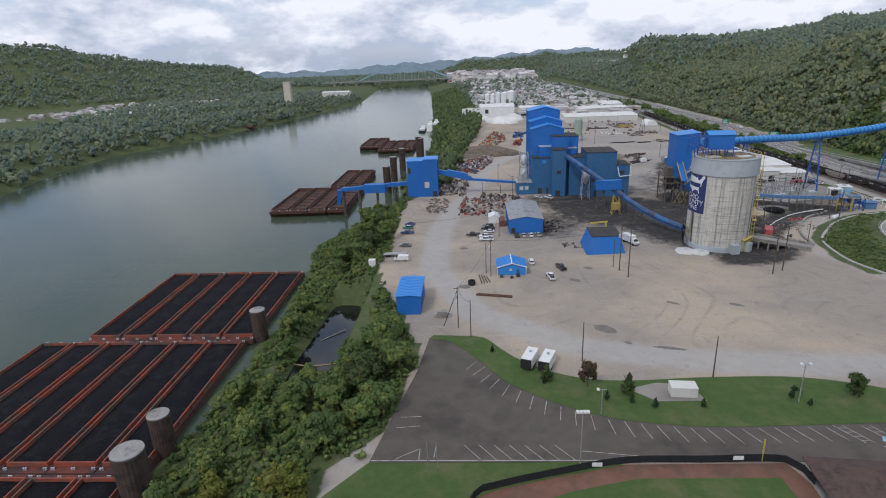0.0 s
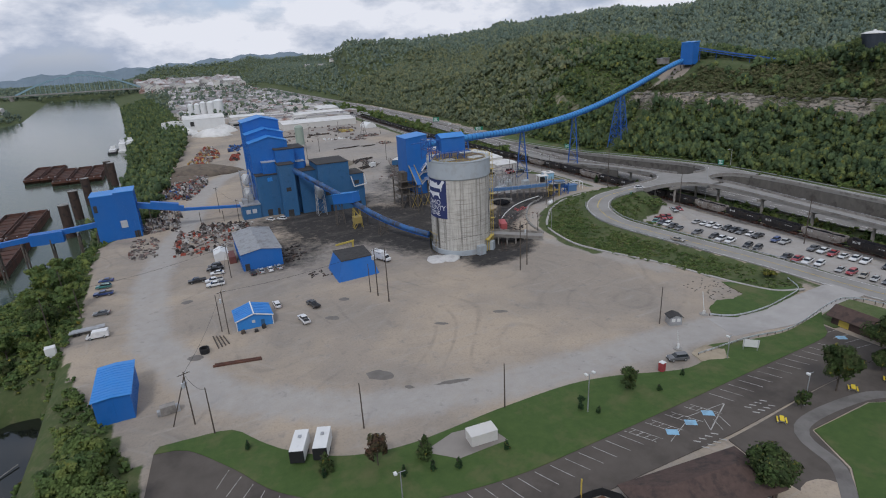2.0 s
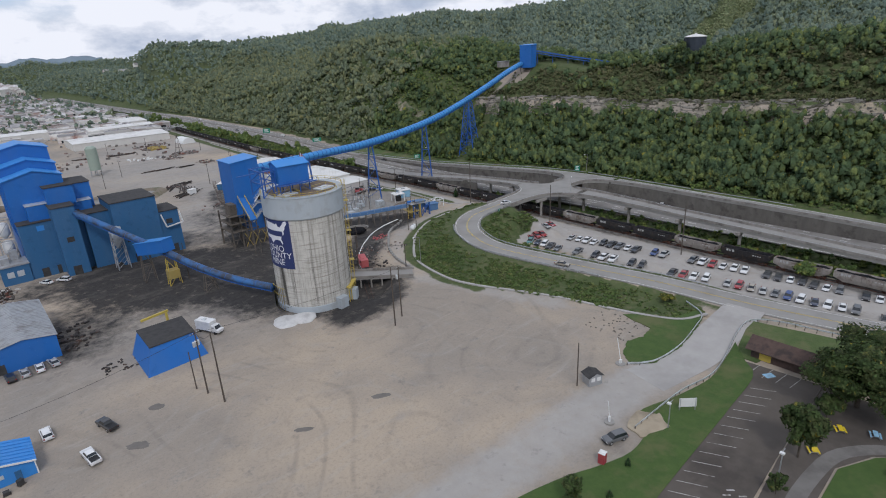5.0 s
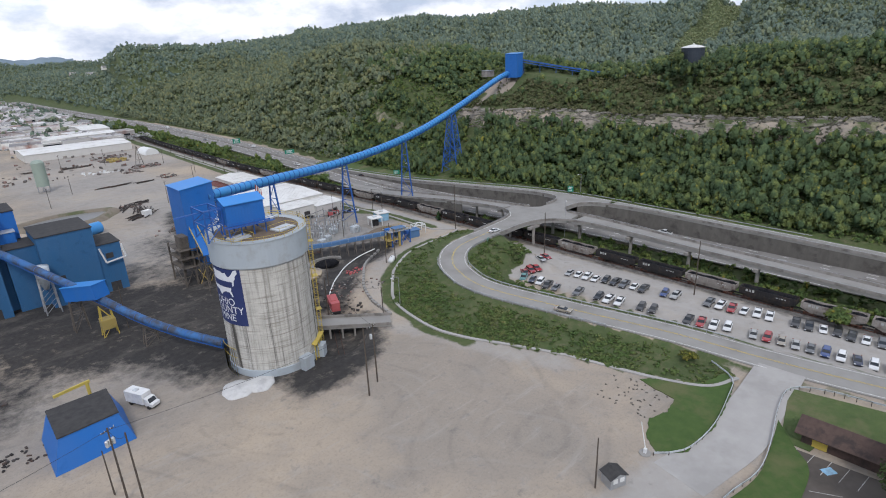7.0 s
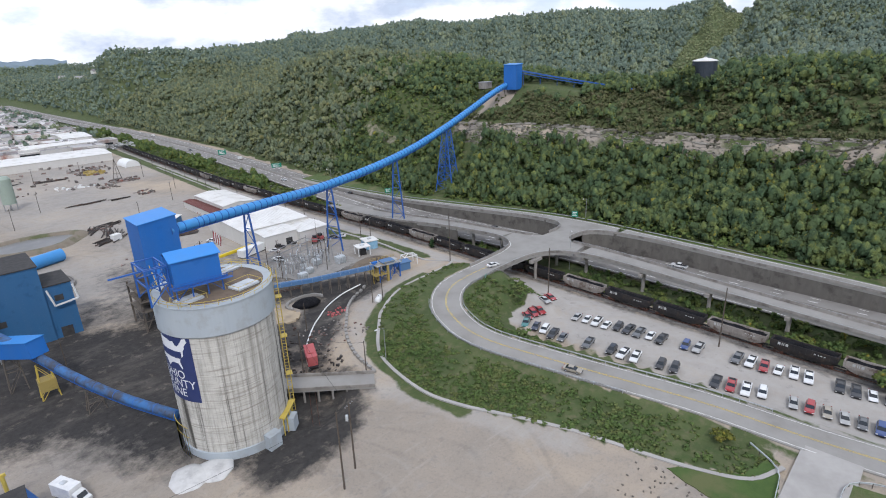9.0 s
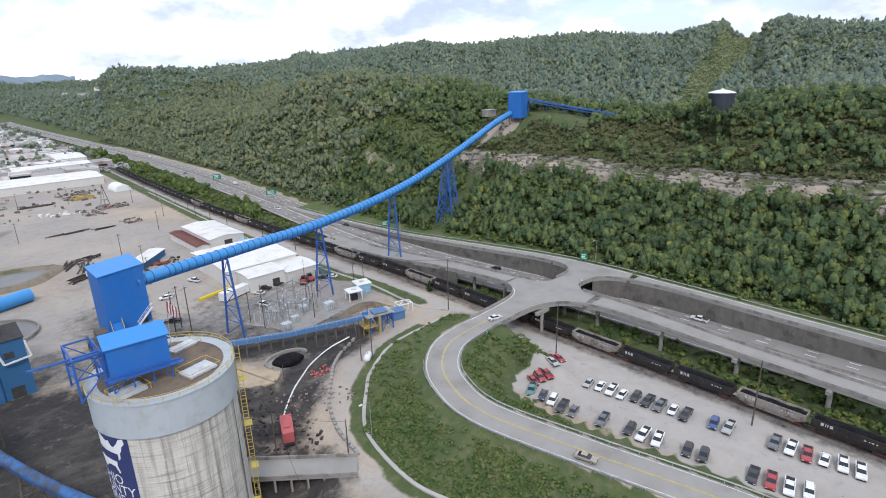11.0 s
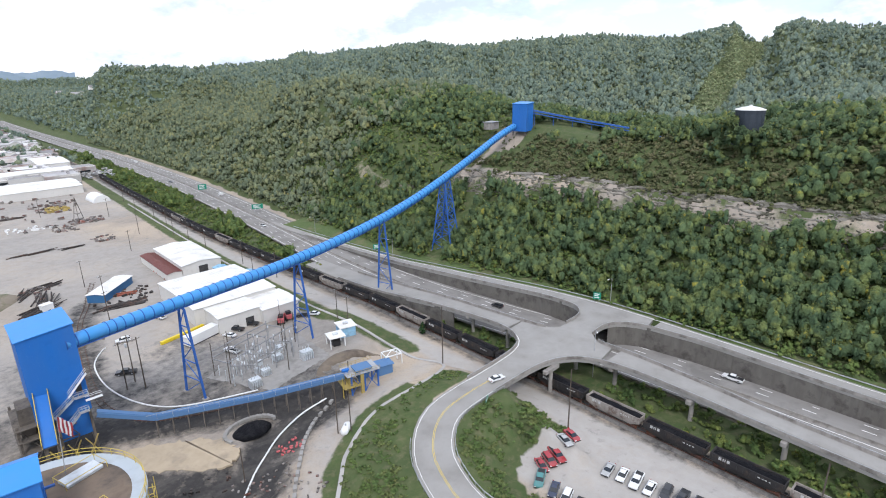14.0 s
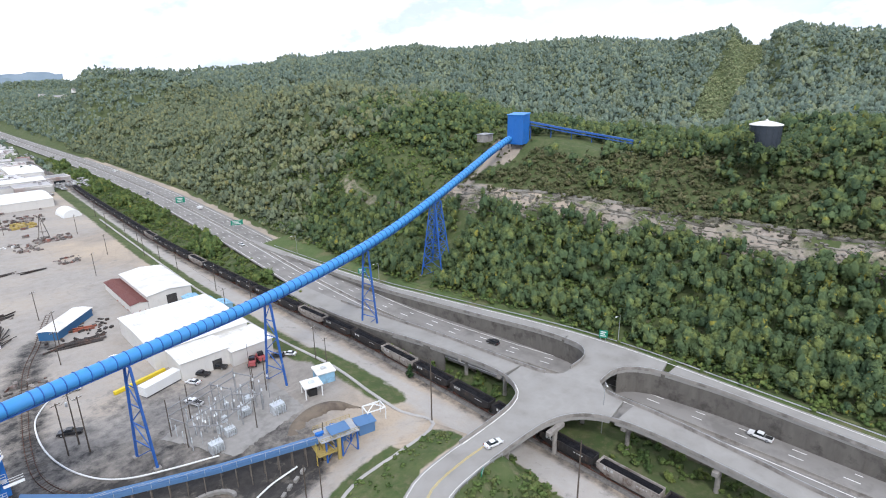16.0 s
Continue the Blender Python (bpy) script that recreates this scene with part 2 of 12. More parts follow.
BLUE = (0.012, 0.135, 0.455)
M = {
    "blue": paint("blue_paint", BLUE, 0.2, 0.5),
    "blue_dull": paint("dull_blue_cladding", (0.03, 0.125, 0.27), 0.3, 0.6),
    # paler copy of the blue: puts top light into roof colour; also light blue paint
    "blue_lit_pale": paint("lit_pale_blue_sheet", (0.035, 0.235, 0.62), 0.15, 0.45),
    "tube": paint("blue_tube_sheet", (0.05, 0.265, 0.60), 0.15, 0.4),
    "tube_dirty": surface("coal_grimed_tube_sheet", (0.035, 0.12, 0.30), (0.045, 0.15, 0.36), 0.5, (0.05, 0.06, 0.085), 0.22, 0.6, 0, 0.1, 0.02, (1, 1, 0.3), lo3=0.42, hi3=0.6),
    "steel_blue": paint("blue_steel", (0.02, 0.10, 0.36), 0.3, 0.5),
    "gravel": surface("gravel", (0.27, 0.245, 0.215), (0.34, 0.31, 0.275), 0.12, (0.20, 0.18, 0.16), 0.03, 0.95, 0, 0.4, 0.06),
    "haul": surface("haul_road_gravel", (0.35, 0.332, 0.31), (0.405, 0.387, 0.364), 0.2, (0.31, 0.295, 0.275), 0.06, 0.95, 0, 0.3, 0.05),
    "asphalt": surface("worn_asphalt", (0.085, 0.072, 0.06), (0.108, 0.092, 0.078), 0.25, (0.062, 0.052, 0.044), 0.07, 0.9, 0, 0.3, 0.02),
    "concrete": surface("road_concrete", (0.262, 0.25, 0.23), (0.30, 0.288, 0.268), 0.4, (0.225, 0.213, 0.195), 0.1, 0.85, 0, 0.2, 0.02),
    "concrete_wall": surface("stained_concrete", (0.24, 0.22, 0.195), (0.31, 0.29, 0.265), 0.5, (0.15, 0.135, 0.12), 0.25, 0.9, 0, 0.3, 0.03, (1, 1, 0.3)),
    # stained concrete, its base darkened to hold the shade of the back-lit side
    "wall_shaded_stained": surface("shaded_stained_wall", (0.115, 0.105, 0.092), (0.16, 0.148, 0.13), 0.5, (0.075, 0.068, 0.06), 0.25, 0.9, 0, 0.3, 0.03, (1, 1, 0.3)),
    "line_worn": surface("worn_bay_paint", (0.30, 0.285, 0.26), (0.52, 0.50, 0.47), 1.2, (0.15, 0.135, 0.12), 0.7, 0.85, 0, 0, 0),
    "grass": surface("mown_grass", (0.048, 0.088, 0.02), (0.066, 0.108, 0.026), 0.5, (0.105, 0.115, 0.045), 0.08, 0.95, 0, 0.6, 0.1),
    "rough_grass": surface("rough_grass", (0.065, 0.10, 0.03), (0.09, 0.125, 0.04), 0.35, (0.14, 0.135, 0.065), 0.1, 0.95, 0, 0.8, 0.25),
    "white_roof": surface("white_roof_sheet", (0.66, 0.65, 0.62), (0.74, 0.73, 0.70), 0.3, (0.55, 0.53, 0.49), 0.15, 0.6, 0, 0.05, 0.02),
    "white": paint("white_paint", (0.72, 0.72, 0.70), 0.2, 0.5),
    "dark": surface("dark_roofing", (0.035, 0.034, 0.034), (0.06, 0.057, 0.055), 0.8, None, 0.1, 0.9, 0, 0.3, 0.03),
    "coal": surface("coal", (0.006, 0.006, 0.008), (0.013, 0.013, 0.016), 1.6, (0.02, 0.02, 0.022), 0.4, 0.85, 0, 1.0, 0.3, spec=0.15),
    "rust": surface("rusty_steel", (0.075, 0.035, 0.025), (0.13, 0.055, 0.035), 0.7, (0.04, 0.027, 0.024), 0.3, 0.85, 0, 0.4, 0.03),
    "red": surface("oxide_red_deck", (0.20, 0.042, 0.028), (0.13, 0.04, 0.03), 0.35, (0.055, 0.032, 0.028), 0.12, 0.8, 0, 0.2, 0.02, lo3=0.42, hi3=0.56),
    "yellow": paint("yellow_paint", (0.52, 0.39, 0.07), 0.3, 0.5),
    "rock": surface("rock_cut", (0.15, 0.138, 0.115), (0.32, 0.295, 0.25), 0.6, (0.10, 0.095, 0.065), 0.16, 0.95, 0, 0.9, 0.6, (0.12, 0.12, 2.2), lo3=0.46, hi3=0.62),
    "wood": surface("weathered_pole", (0.07, 0.055, 0.045), (0.11, 0.09, 0.07), 1.5, None, 0.1, 0.9, 0, 0.3, 0.02),
    "steel": surface("galvanised_steel", (0.36, 0.37, 0.38), (0.46, 0.47, 0.48), 0.8, (0.28, 0.27, 0.26), 0.3, 0.5, 0.5, 0.05, 0.01),
    "line": surface("road_paint", (0.70, 0.69, 0.66), (0.78, 0.77, 0.74), 1.5, (0.5, 0.49, 0.47), 0.6, 0.8, 0, 0, 0),
    "bark": surface("bark", (0.06, 0.048, 0.038), (0.10, 0.08, 0.062), 3.0, None, 0.1, 0.95, 0, 0.5, 0.03),
    "leaf": foliage("tree_leaves", (0.059, 0.098, 0.047), (0.097, 0.14, 0.059), (0.154, 0.188, 0.060), 0.13, 0.4, (0.28, 0.255, 0.045)),
    "leaf_scrub": foliage("olive_scrub", (0.085, 0.10, 0.042), (0.12, 0.13, 0.055), (0.155, 0.145, 0.075), 0.16, 0.4, (0.19, 0.165, 0.08)),
    # distance haze and slope sunlight are put into these two paler leaf colours
    "leaf_far_hazed": foliage("hazed_hill_leaves", (0.130, 0.18, 0.145), (0.163, 0.212, 0.156), (0.214, 0.248, 0.148), 0.045, 0.35, (0.23, 0.24, 0.135), 0.5),
    "leaf_mid_hazed": foliage("hazed_valley_leaves", (0.118, 0.152, 0.098), (0.165, 0.195, 0.112), (0.215, 0.228, 0.108), 0.07, 0.35, (0.23, 0.215, 0.085), 0.8),
    "leaf_bank": foliage("bank_leaves", (0.068, 0.112, 0.036), (0.112, 0.162, 0.046), (0.165, 0.20, 0.054), 0.15, 0.5),
    # pale grass scrub; the strip's sunlight is put into the colour too
    "leaf_pale_sunlit": foliage("sunlit_pale_scrub", (0.23, 0.275, 0.14), (0.27, 0.31, 0.16), (0.30, 0.32, 0.17), 0.05, 0.4, (0.27, 0.29, 0.15)),
    "gravel_brown": surface("brown_stockpile", (0.13, 0.105, 0.08), (0.18, 0.145, 0.11), 0.4, (0.10, 0.08, 0.065), 0.15, 0.95, 0, 0.6, 0.1),
    "clod": surface("dirt_clod", (0.10, 0.085, 0.07), (0.16, 0.14, 0.12), 0.8, None, 0.1, 0.95, 0, 0.4, 0.03),
    "damp": surface("damp_dirt", (0.13, 0.115, 0.10), (0.17, 0.155, 0.135), 0.6, None, 0.1, 0.6, 0, 0.2, 0.03),
    "ochre": paint("dull_ochre_paint", (0.36, 0.27, 0.08), 0.35, 0.6),
    "slurry": surface("grey_slurry", (0.13, 0.125, 0.115), (0.18, 0.17, 0.155), 0.2, None, 0.1, 0.35, 0, 0.1, 0.03),
    "leaf_creeper": foliage("creeper_leaves", (0.085, 0.135, 0.042), (0.115, 0.165, 0.048), (0.15, 0.175, 0.062), 0.2, 0.3, (0.19, 0.19, 0.07)),
    "asphalt_hwy": surface("highway_concrete", (0.205, 0.193, 0.178), (0.245, 0.232, 0.215), 0.2, (0.165, 0.155, 0.142), 0.1, 0.9, 0, 0.2, 0.02, (1, 0.25, 1)),
    "sand": surface("sand", (0.34, 0.28, 0.20), (0.40, 0.34, 0.25), 0.4, (0.25, 0.21, 0.15), 0.15, 0.95, 0, 0.4, 0.05),
    "wall_white": paint("white_wall_sheet", (0.62, 0.60, 0.56), 0.2, 0.6),
    "rust_red": paint("rust_red_roof", (0.16, 0.055, 0.045), 0.3, 0.7),
    "low_blue": paint("dusty_blue_cover", (0.075, 0.17, 0.33), 0.3, 0.6),
}

# ---------------------------------------------------------------- building tools
class Shape:
    """Collects vertices and faces in plain lists."""

    def __init__(self):
        self.v, self.f = [], []

    def add(self, verts, faces):
        n = len(self.v)
        self.v += [tuple(p) for p in verts]
        self.f += [tuple(i + n for i in f) for f in faces]
        return self

    def box(self, x0, y0, z0, x1, y1, z1, m=None, c=0.0):
        """A box; c chamfers its upright edges, m places it."""
        if c:
            p = [(x0 + c, y0), (x1 - c, y0), (x1, y0 + c), (x1, y1 - c), (x1 - c, y1), (x0 + c, y1), (x0, y1 - c), (x0, y0 + c)]
        else:
            p = [(x0, y0), (x1, y0), (x1, y1), (x0, y1)]
        return self.prism(p, z0, z1, m)

    def prism(self, poly, z0, z1, m=None):
        n = len(poly)
        v = [Vector((x, y, z0)) for x, y in poly] + [Vector((x, y, z1)) for x, y in poly]
        if m is not None:
            v = [m @ p for p in v]
        f = [tuple(range(n - 1, -1, -1)), tuple(range(n, 2 * n))] + [(i, (i + 1) % n, n + (i + 1) % n, n + i) for i in range(n)]
        return self.add(v, f)

    def rod(self, a, b, r0, r1=None, n=8, caps=True):
        a, b = Vector(a), Vector(b)
        r1 = r0 if r1 is None else r1
        d = (b - a).normalized()
        u = d.orthogonal().normalized()
        w = d.cross(u)
        v = []
        for p, r in ((a, r0), (b, r1)):
            v += [p + r * (math.cos(2 * math.pi * i / n) * u + math.sin(2 * math.pi * i / n) * w) for i in range(n)]
        f = [(i, (i + 1) % n, n + (i + 1) % n, n + i) for i in range(n)]
        if caps:
            f += [tuple(range(n - 1, -1, -1)), tuple(range(n, 2 * n))]
        return self.add(v, f)

    def bar(self, a, b, w, h=None):
        """A square bar from a to b, w wide and h high."""
        a, b = Vector(a), Vector(b)
        h = w if h is None else h
        d = (b - a).normalized()
        s = d.cross(Vector((0, 0, 1)))
        s = s.normalized() if s.length > 1e-4 else Vector((1, 0, 0))
        u = s.cross(d)
        v = [p + s * (i * w / 2) + u * (j * h / 2) for p in (a, b) for i, j in ((-1, -1), (1, -1), (1, 1), (-1, 1))]
        return self.add(v, [(3, 2, 1, 0), (4, 5, 6, 7), (0, 1, 5, 4), (1, 2, 6, 5), (2, 3, 7, 6), (3, 0, 4, 7)])

    def rings(self, rings, close=False, caps=True):
        """A skin over rings of equal length."""
        n = len(rings[0])
        v = [p for r in rings for p in r]
        f = []
        for k in range(len(rings) - 1):
            f += [(k * n + i, k * n + (i + 1) % n, (k + 1) * n + (i + 1) % n, (k + 1) * n + i) for i in range(n)]
        if caps:
            f += [tuple(range(n - 1, -1, -1)), tuple((len(rings) - 1) * n + i for i in range(n))]
        return self.add(v, f)

    def lathe(self, profile, n=32, m=None):
        """Radius and height pairs turned about z."""
        r = [[Vector((rad * math.cos(2 * math.pi * i / n), rad * math.sin(2 * math.pi * i / n), z)) for i in range(n)] for rad, z in profile]
        if m is not None:
            r = [[m @ p for p in ring] for ring in r]
        return self.rings(r)

    def strip(self, left, right, depth=0.0):
        """A ribbon between two lines of points; with depth it has sides and an underside."""
        n = len(left)
        v = list(left) + list(right)
        f = [(i, n + i, n + i + 1, i + 1) for i in range(n - 1)]
        if depth:
            v += [(x, y, z - depth) for x, y, z in list(left) + list(right)]
            f += [(2 * n + i + 1, 3 * n + i + 1, 3 * n + i, 2 * n + i) for i in range(n - 1)]
            f += [(i + 1, 2 * n + i + 1, 2 * n + i, i) for i in range(n - 1)]
            f += [(n + i, 3 * n + i, 3 * n + i + 1, n + i + 1) for i in range(n - 1)]
            f += [(0, 2 * n, 3 * n, n), (n - 1, 2 * n - 1, 4 * n - 1, 3 * n - 1)]
        return self.add(v, f)

    def mesh(self, name, material, smooth=False):
        me = bpy.data.meshes.new(name)
        me.from_pydata(self.v, [], self.f)
        me.validate()
        b = bmesh.new()
        b.from_mesh(me)
        bmesh.ops.recalc_face_normals(b, faces=b.faces)
        b.to_mesh(me)
        b.free()
        if smooth:
            me.shade_smooth()
        me.materials.append(material)
        return me


def part(name, shape, material, parent=None, label="", smooth=False):
    """One mesh object, under a thing or on its own."""
    ob = new(name, shape.mesh(name, material, smooth))
    ob.parent = parent
    return tagged(ob, label)


def thing(name, m, label, category, group="", kind=""):
    ob = new(name)
    ob.empty_display_size = 0.5
    ob.matrix_basis = m
    return tagged(ob, label, category, group, kind)


def solo(name, shape, material, label, category, group="", kind="", smooth=False):
    return tagged(part(name, shape, material, None, "", smooth), label, category, group, kind)


class Loose:
    """Takes bars and boxes like a Shape, but makes each one a part of its own."""
    def __init__(self, name, material, parent, label=""):
        self.made = (name, material, parent, label)

    def bar(self, *a, **k):
        name, material, parent, label = self.made
        part(name, Shape().bar(*a, **k), material, parent, label)
        return self

    def box(self, *a, **k):
        name, material, parent, label = self.made
        part(name, Shape().box(*a, **k), material, parent, label)
        return self


def curve(points, step=3.0):
    """A smooth line (Catmull-Rom) through points, with a place about every step metres."""
    p = [Vector(q) for q in points]
    p = [2 * p[0] - p[1], *p, 2 * p[-1] - p[-2]]
    out = []
    for i in range(1, len(p) - 2):
        k = max(1, int((p[i + 1] - p[i]).length / step))
        for j in range(k):
            t = j / k
            out.append(0.5 * (2 * p[i] + (p[i + 1] - p[i - 1]) * t + (2 * p[i - 1] - 5 * p[i] + 4 * p[i + 1] - p[i + 2]) * t * t
                              + (3 * p[i] - p[i - 1] - 3 * p[i + 1] + p[i + 2]) * t ** 3))
    return out + [p[-2]]


def offset(line, d, dz=0.0):
    """A line d metres to the right of another."""
    out = []
    for i, p in enumerate(line):
        a, b = line[max(i - 1, 0)], line[min(i + 1, len(line) - 1)]
        t = Vector((b.x - a.x, b.y - a.y, 0)).normalized()
        out.append(Vector((p.x + t.y * d, p.y - t.x * d, p.z + dz)))
    return out


def fast_mesh(name, v, f, material, normals=None):
    """A mesh straight from arrays; all faces have as many corners."""
    me = bpy.data.meshes.new(name)
    k = f.shape[1]
    me.vertices.add(len(v))
    me.vertices.foreach_set("co", np.ascontiguousarray(v, dtype=np.float32).ravel())
    me.loops.add(f.size)
    me.loops.foreach_set("vertex_index", np.ascontiguousarray(f, dtype=np.int32).ravel())
    me.polygons.add(len(f))
    me.polygons.foreach_set("loop_start", np.arange(0, f.size, k, dtype=np.int32))
    me.update(calc_edges=True)
    me.validate()
    if normals is not None:
        me.shade_smooth()
        na = me.attributes.new("custom_normal", "FLOAT_VECTOR", "POINT")
        na.data.foreach_set("vector", np.ascontiguousarray(normals, dtype=np.float32).ravel())
    me.materials.append(material)
    return me


# a bough's dome: a point, two rings of five, open below
DOME = np.array([(0, 0, 1.0)] + [(0.86 * math.cos(1.2566 * k), 0.86 * math.sin(1.2566 * k), 0.48) for k in range(5)]
                + [(0.86 * math.cos(1.2566 * (k + 0.5)), 0.86 * math.sin(1.2566 * (k + 0.5)), -0.5) for k in range(5)])
DOME_F = np.array([(0, k + 1, (k + 1) % 5 + 1) for k in range(5)] + [(k + 1, k + 6, (k + 1) % 5 + 1) for k in range(5)]
                  + [(k + 6, (k + 1) % 5 + 6, (k + 1) % 5 + 1) for k in range(5)])


def crowns(rng, centres, radii, heights, leaves, size, lobes=7, up=0.25, dense=0.8):
    """Leafy crowns: uneven boughs, dense times the size of their leaves' reach, under loose leaf sprays.
    Vertices, triangles and normals. centres are the crowns' middles."""
    n = len(centres)
    d = rng.normal(size=(n, lobes, 3))
    d /= np.linalg.norm(d, axis=2, keepdims=True)
    d[..., 2] = d[..., 2] * 0.8 + 0.15
    sc = np.stack([radii, radii, heights], 1)[:, None, :]
    lc = centres[:, None, :] + d * sc * rng.uniform(0.45, 0.8, size=(n, lobes, 1))
    lr = sc * rng.uniform(0.3, 0.6, size=(n, lobes, 1))
    which = rng.integers(0, lobes, size=(n, leaves))
    row = np.arange(n)[:, None]
    u = rng.normal(size=(n, leaves, 3))
    u[..., 2] += up
    u /= np.linalg.norm(u, axis=2, keepdims=True)
    pos = lc[row, which] + lr[row, which] * u * rng.uniform(0.75, 1.08, size=(n, leaves, 1))
    nor = u + rng.normal(size=u.shape) * 0.45
    nor[..., 2] += 0.55
    nor /= np.linalg.norm(nor, axis=2, keepdims=True)
    ref = rng.normal(size=u.shape)
    a = np.cross(nor, ref)
    a /= np.linalg.norm(a, axis=2, keepdims=True)
    b = np.cross(nor, a)
    s = size * rng.uniform(0.6, 1.3, size=(n, leaves, 1)) * (radii / radii.mean())[:, None, None] ** 0.5
    # the light on a spray follows the roundness of its bough and its crown
    soft = u * 0.55 + d[row, which] * 0.35 + nor * 0.3
    soft[..., 2] += 0.25
    soft /= np.linalg.norm(soft, axis=2, keepdims=True)
    p, a, b, s, soft = (q.reshape(-1, q.shape[-1]) for q in (pos, a, b, s, soft))
    nn = nor.reshape(-1, 3)
    # each spray is two triangles that meet in a shallow ridge
    v = np.stack([p - a * s, p + b * s * 0.8 - nn * s * 0.25, p + a * s, p - b * s * 0.8 - nn * s * 0.25], 1).reshape(-1, 3)
    k = np.arange(len(p))[:, None] * 4
    f = np.concatenate([k + np.array([[0, 2, 1]]), k + np.array([[0, 3, 2]])], 0)
    soft = np.repeat(soft, 4, axis=0)
    if dense:
        knob = DOME * rng.uniform(0.72, 1.12, size=(n, lobes, len(DOME), 1))
        w = (lc[:, :, None, :] + knob * lr[:, :, None, :] * dense).reshape(-1, 3)
        g = (np.arange(n * lobes)[:, None, None] * len(DOME) + DOME_F).reshape(-1, 3) + len(v)
        h = DOME + d[:, :, None, :] * 0.5 + np.array([0, 0, 0.25]) + rng.normal(size=knob.shape[:3] + (3,)) * 0.18
        h /= np.linalg.norm(h, axis=3, keepdims=True)
        v, f, soft = np.concatenate([v, w]), np.concatenate([f, g]), np.concatenate([soft, h.reshape(-1, 3)])
    return v, f, soft


def smooth01(t):
    t = np.clip(t, 0, 1)
    return t * t * (3 - 2 * t)

# ---------------------------------------------------------------- the lie of the land
WATER = -11.0
SIDES = {  # lines along the valley, by y
    "bank_top": [(-300, -10), (60, -24), (88, -21), (116, -15), (133, -17), (164, -29), (190, -36), (210, -34), (284, -37), (322, -20), (396, -14), (568, 2), (743, 4), (1340, -40), (3000, -160)],
    "water_right": [(-300, -74), (60, -72), (110, -70), (155, -67), (208, -70), (245, -77), (284, -62), (320, -48), (520, -38), (880, -60), (1340, -95), (3000, -260)],
    "water_left": [(-300, -330), (374, -341), (474, -368), (567, -370), (640, -340), (800, -307), (912, -282), (1235, -241), (3000, -420)],
    "hill_foot": [(-600, 262), (140, 257), (250, 255), (290, 251), (320, 248), (355, 249), (400, 252), (440, 254), (520, 260), (600, 265), (750, 266), (930, 264), (1100, 254), (4000, 250)],
    "median": [(-400, 244), (140, 241.5), (200, 240.5), (230, 238.5), (262, 233.5), (302, 229), (355, 230), (400, 234.5), (440, 236.5), (520, 241.5), (600, 246), (750, 247), (930, 245), (1100, 234), (1600, 226)],
    "rail": [(-300, 208), (130, 208.3), (230, 209.2), (290, 209.4), (316, 208), (374, 204), (440, 201.2), (483, 200.6), (544, 201.5), (640, 203.5), (756, 207), (1100, 208)],
}
RIDGE = [  # compass degrees from the valley's middle, height of the wooded skyline, its distance
    (-180, 115, 1500), (-100, 125, 1400), (-60, 165, 2000), (-43, 160, 2040), (-40, 158, 2050), (-37, 126, 2060), (-35.4, 125, 2060), (-33.3, 106, 2070),
    (-29.6, 88, 2080), (-26.2, 78, 2090), (-24, 56, 2090), (-22.3, 12, 2150), (-15, 10, 2500), (-8, 10, 2800), (-4.6, 18, 2900), (-1.9, 72, 2900), (2.3, 67, 2830),
    (5.9, 90, 2550), (7.6, 75, 2430), (9.5, 82, 2360), (12.6, 80, 2050), (13.1, 84, 1500), (13.8, 98, 1250), (14.4, 105, 1245), (16, 103, 1230), (18.4, 102, 1215), (21, 97, 1190), (23.7, 103, 1160),
    (26.5, 104, 1136), (28, 107, 1120), (29, 109, 1110), (29.9, 118, 1103), (30.6, 119, 1095), (32.5, 115, 1084), (33.8, 121, 1076), (38, 126, 1048), (40.1, 130, 1034), (42, 133, 1021),
    (45, 124, 1000), (47.7, 126, 1000), (49.7, 129, 1000), (53.2, 133, 1000), (58.5, 137, 1000), (60.4, 132, 1000), (64.2, 129, 1000), (67.2, 138, 1000), (69.2, 145, 1000),
    (69.9, 127, 1000), (70.3, 125, 1000), (72.0, 124, 1000), (72.3, 140, 1000), (73.8, 146, 1000), (75.9, 139, 1000), (79.4, 133, 1000), (95, 136, 1000), (130, 125, 1100), (180, 115, 1500)]
RAMP = curve([(186, 40, 0), (175.5, 92, 0), (171, 116, 0.1), (167.5, 138.6, 0.65), (160, 166.6, 1.65), (154.3, 191.7, 2.6), (157, 206, 3.35),
              (162.6, 214.6, 3.9), (171.5, 220.4, 4.5), (183.5, 221.6, 5.05), (190, 221.2, 5.4)], 3.0)


def line_at(name, y):
    ys, xs = zip(*SIDES[name])
    return np.interp(y, ys, xs)


def lumps(x, y, size, seed=0.0):
    """Cheap rolling unevenness between -1 and 1."""
    return (np.sin(x / size + 1.7 * np.sin(y / size * 0.7 + seed)) + np.sin(y / size * 1.1 + 1.3 * np.sin(x / size * 0.8 + 2 + seed))) / 2


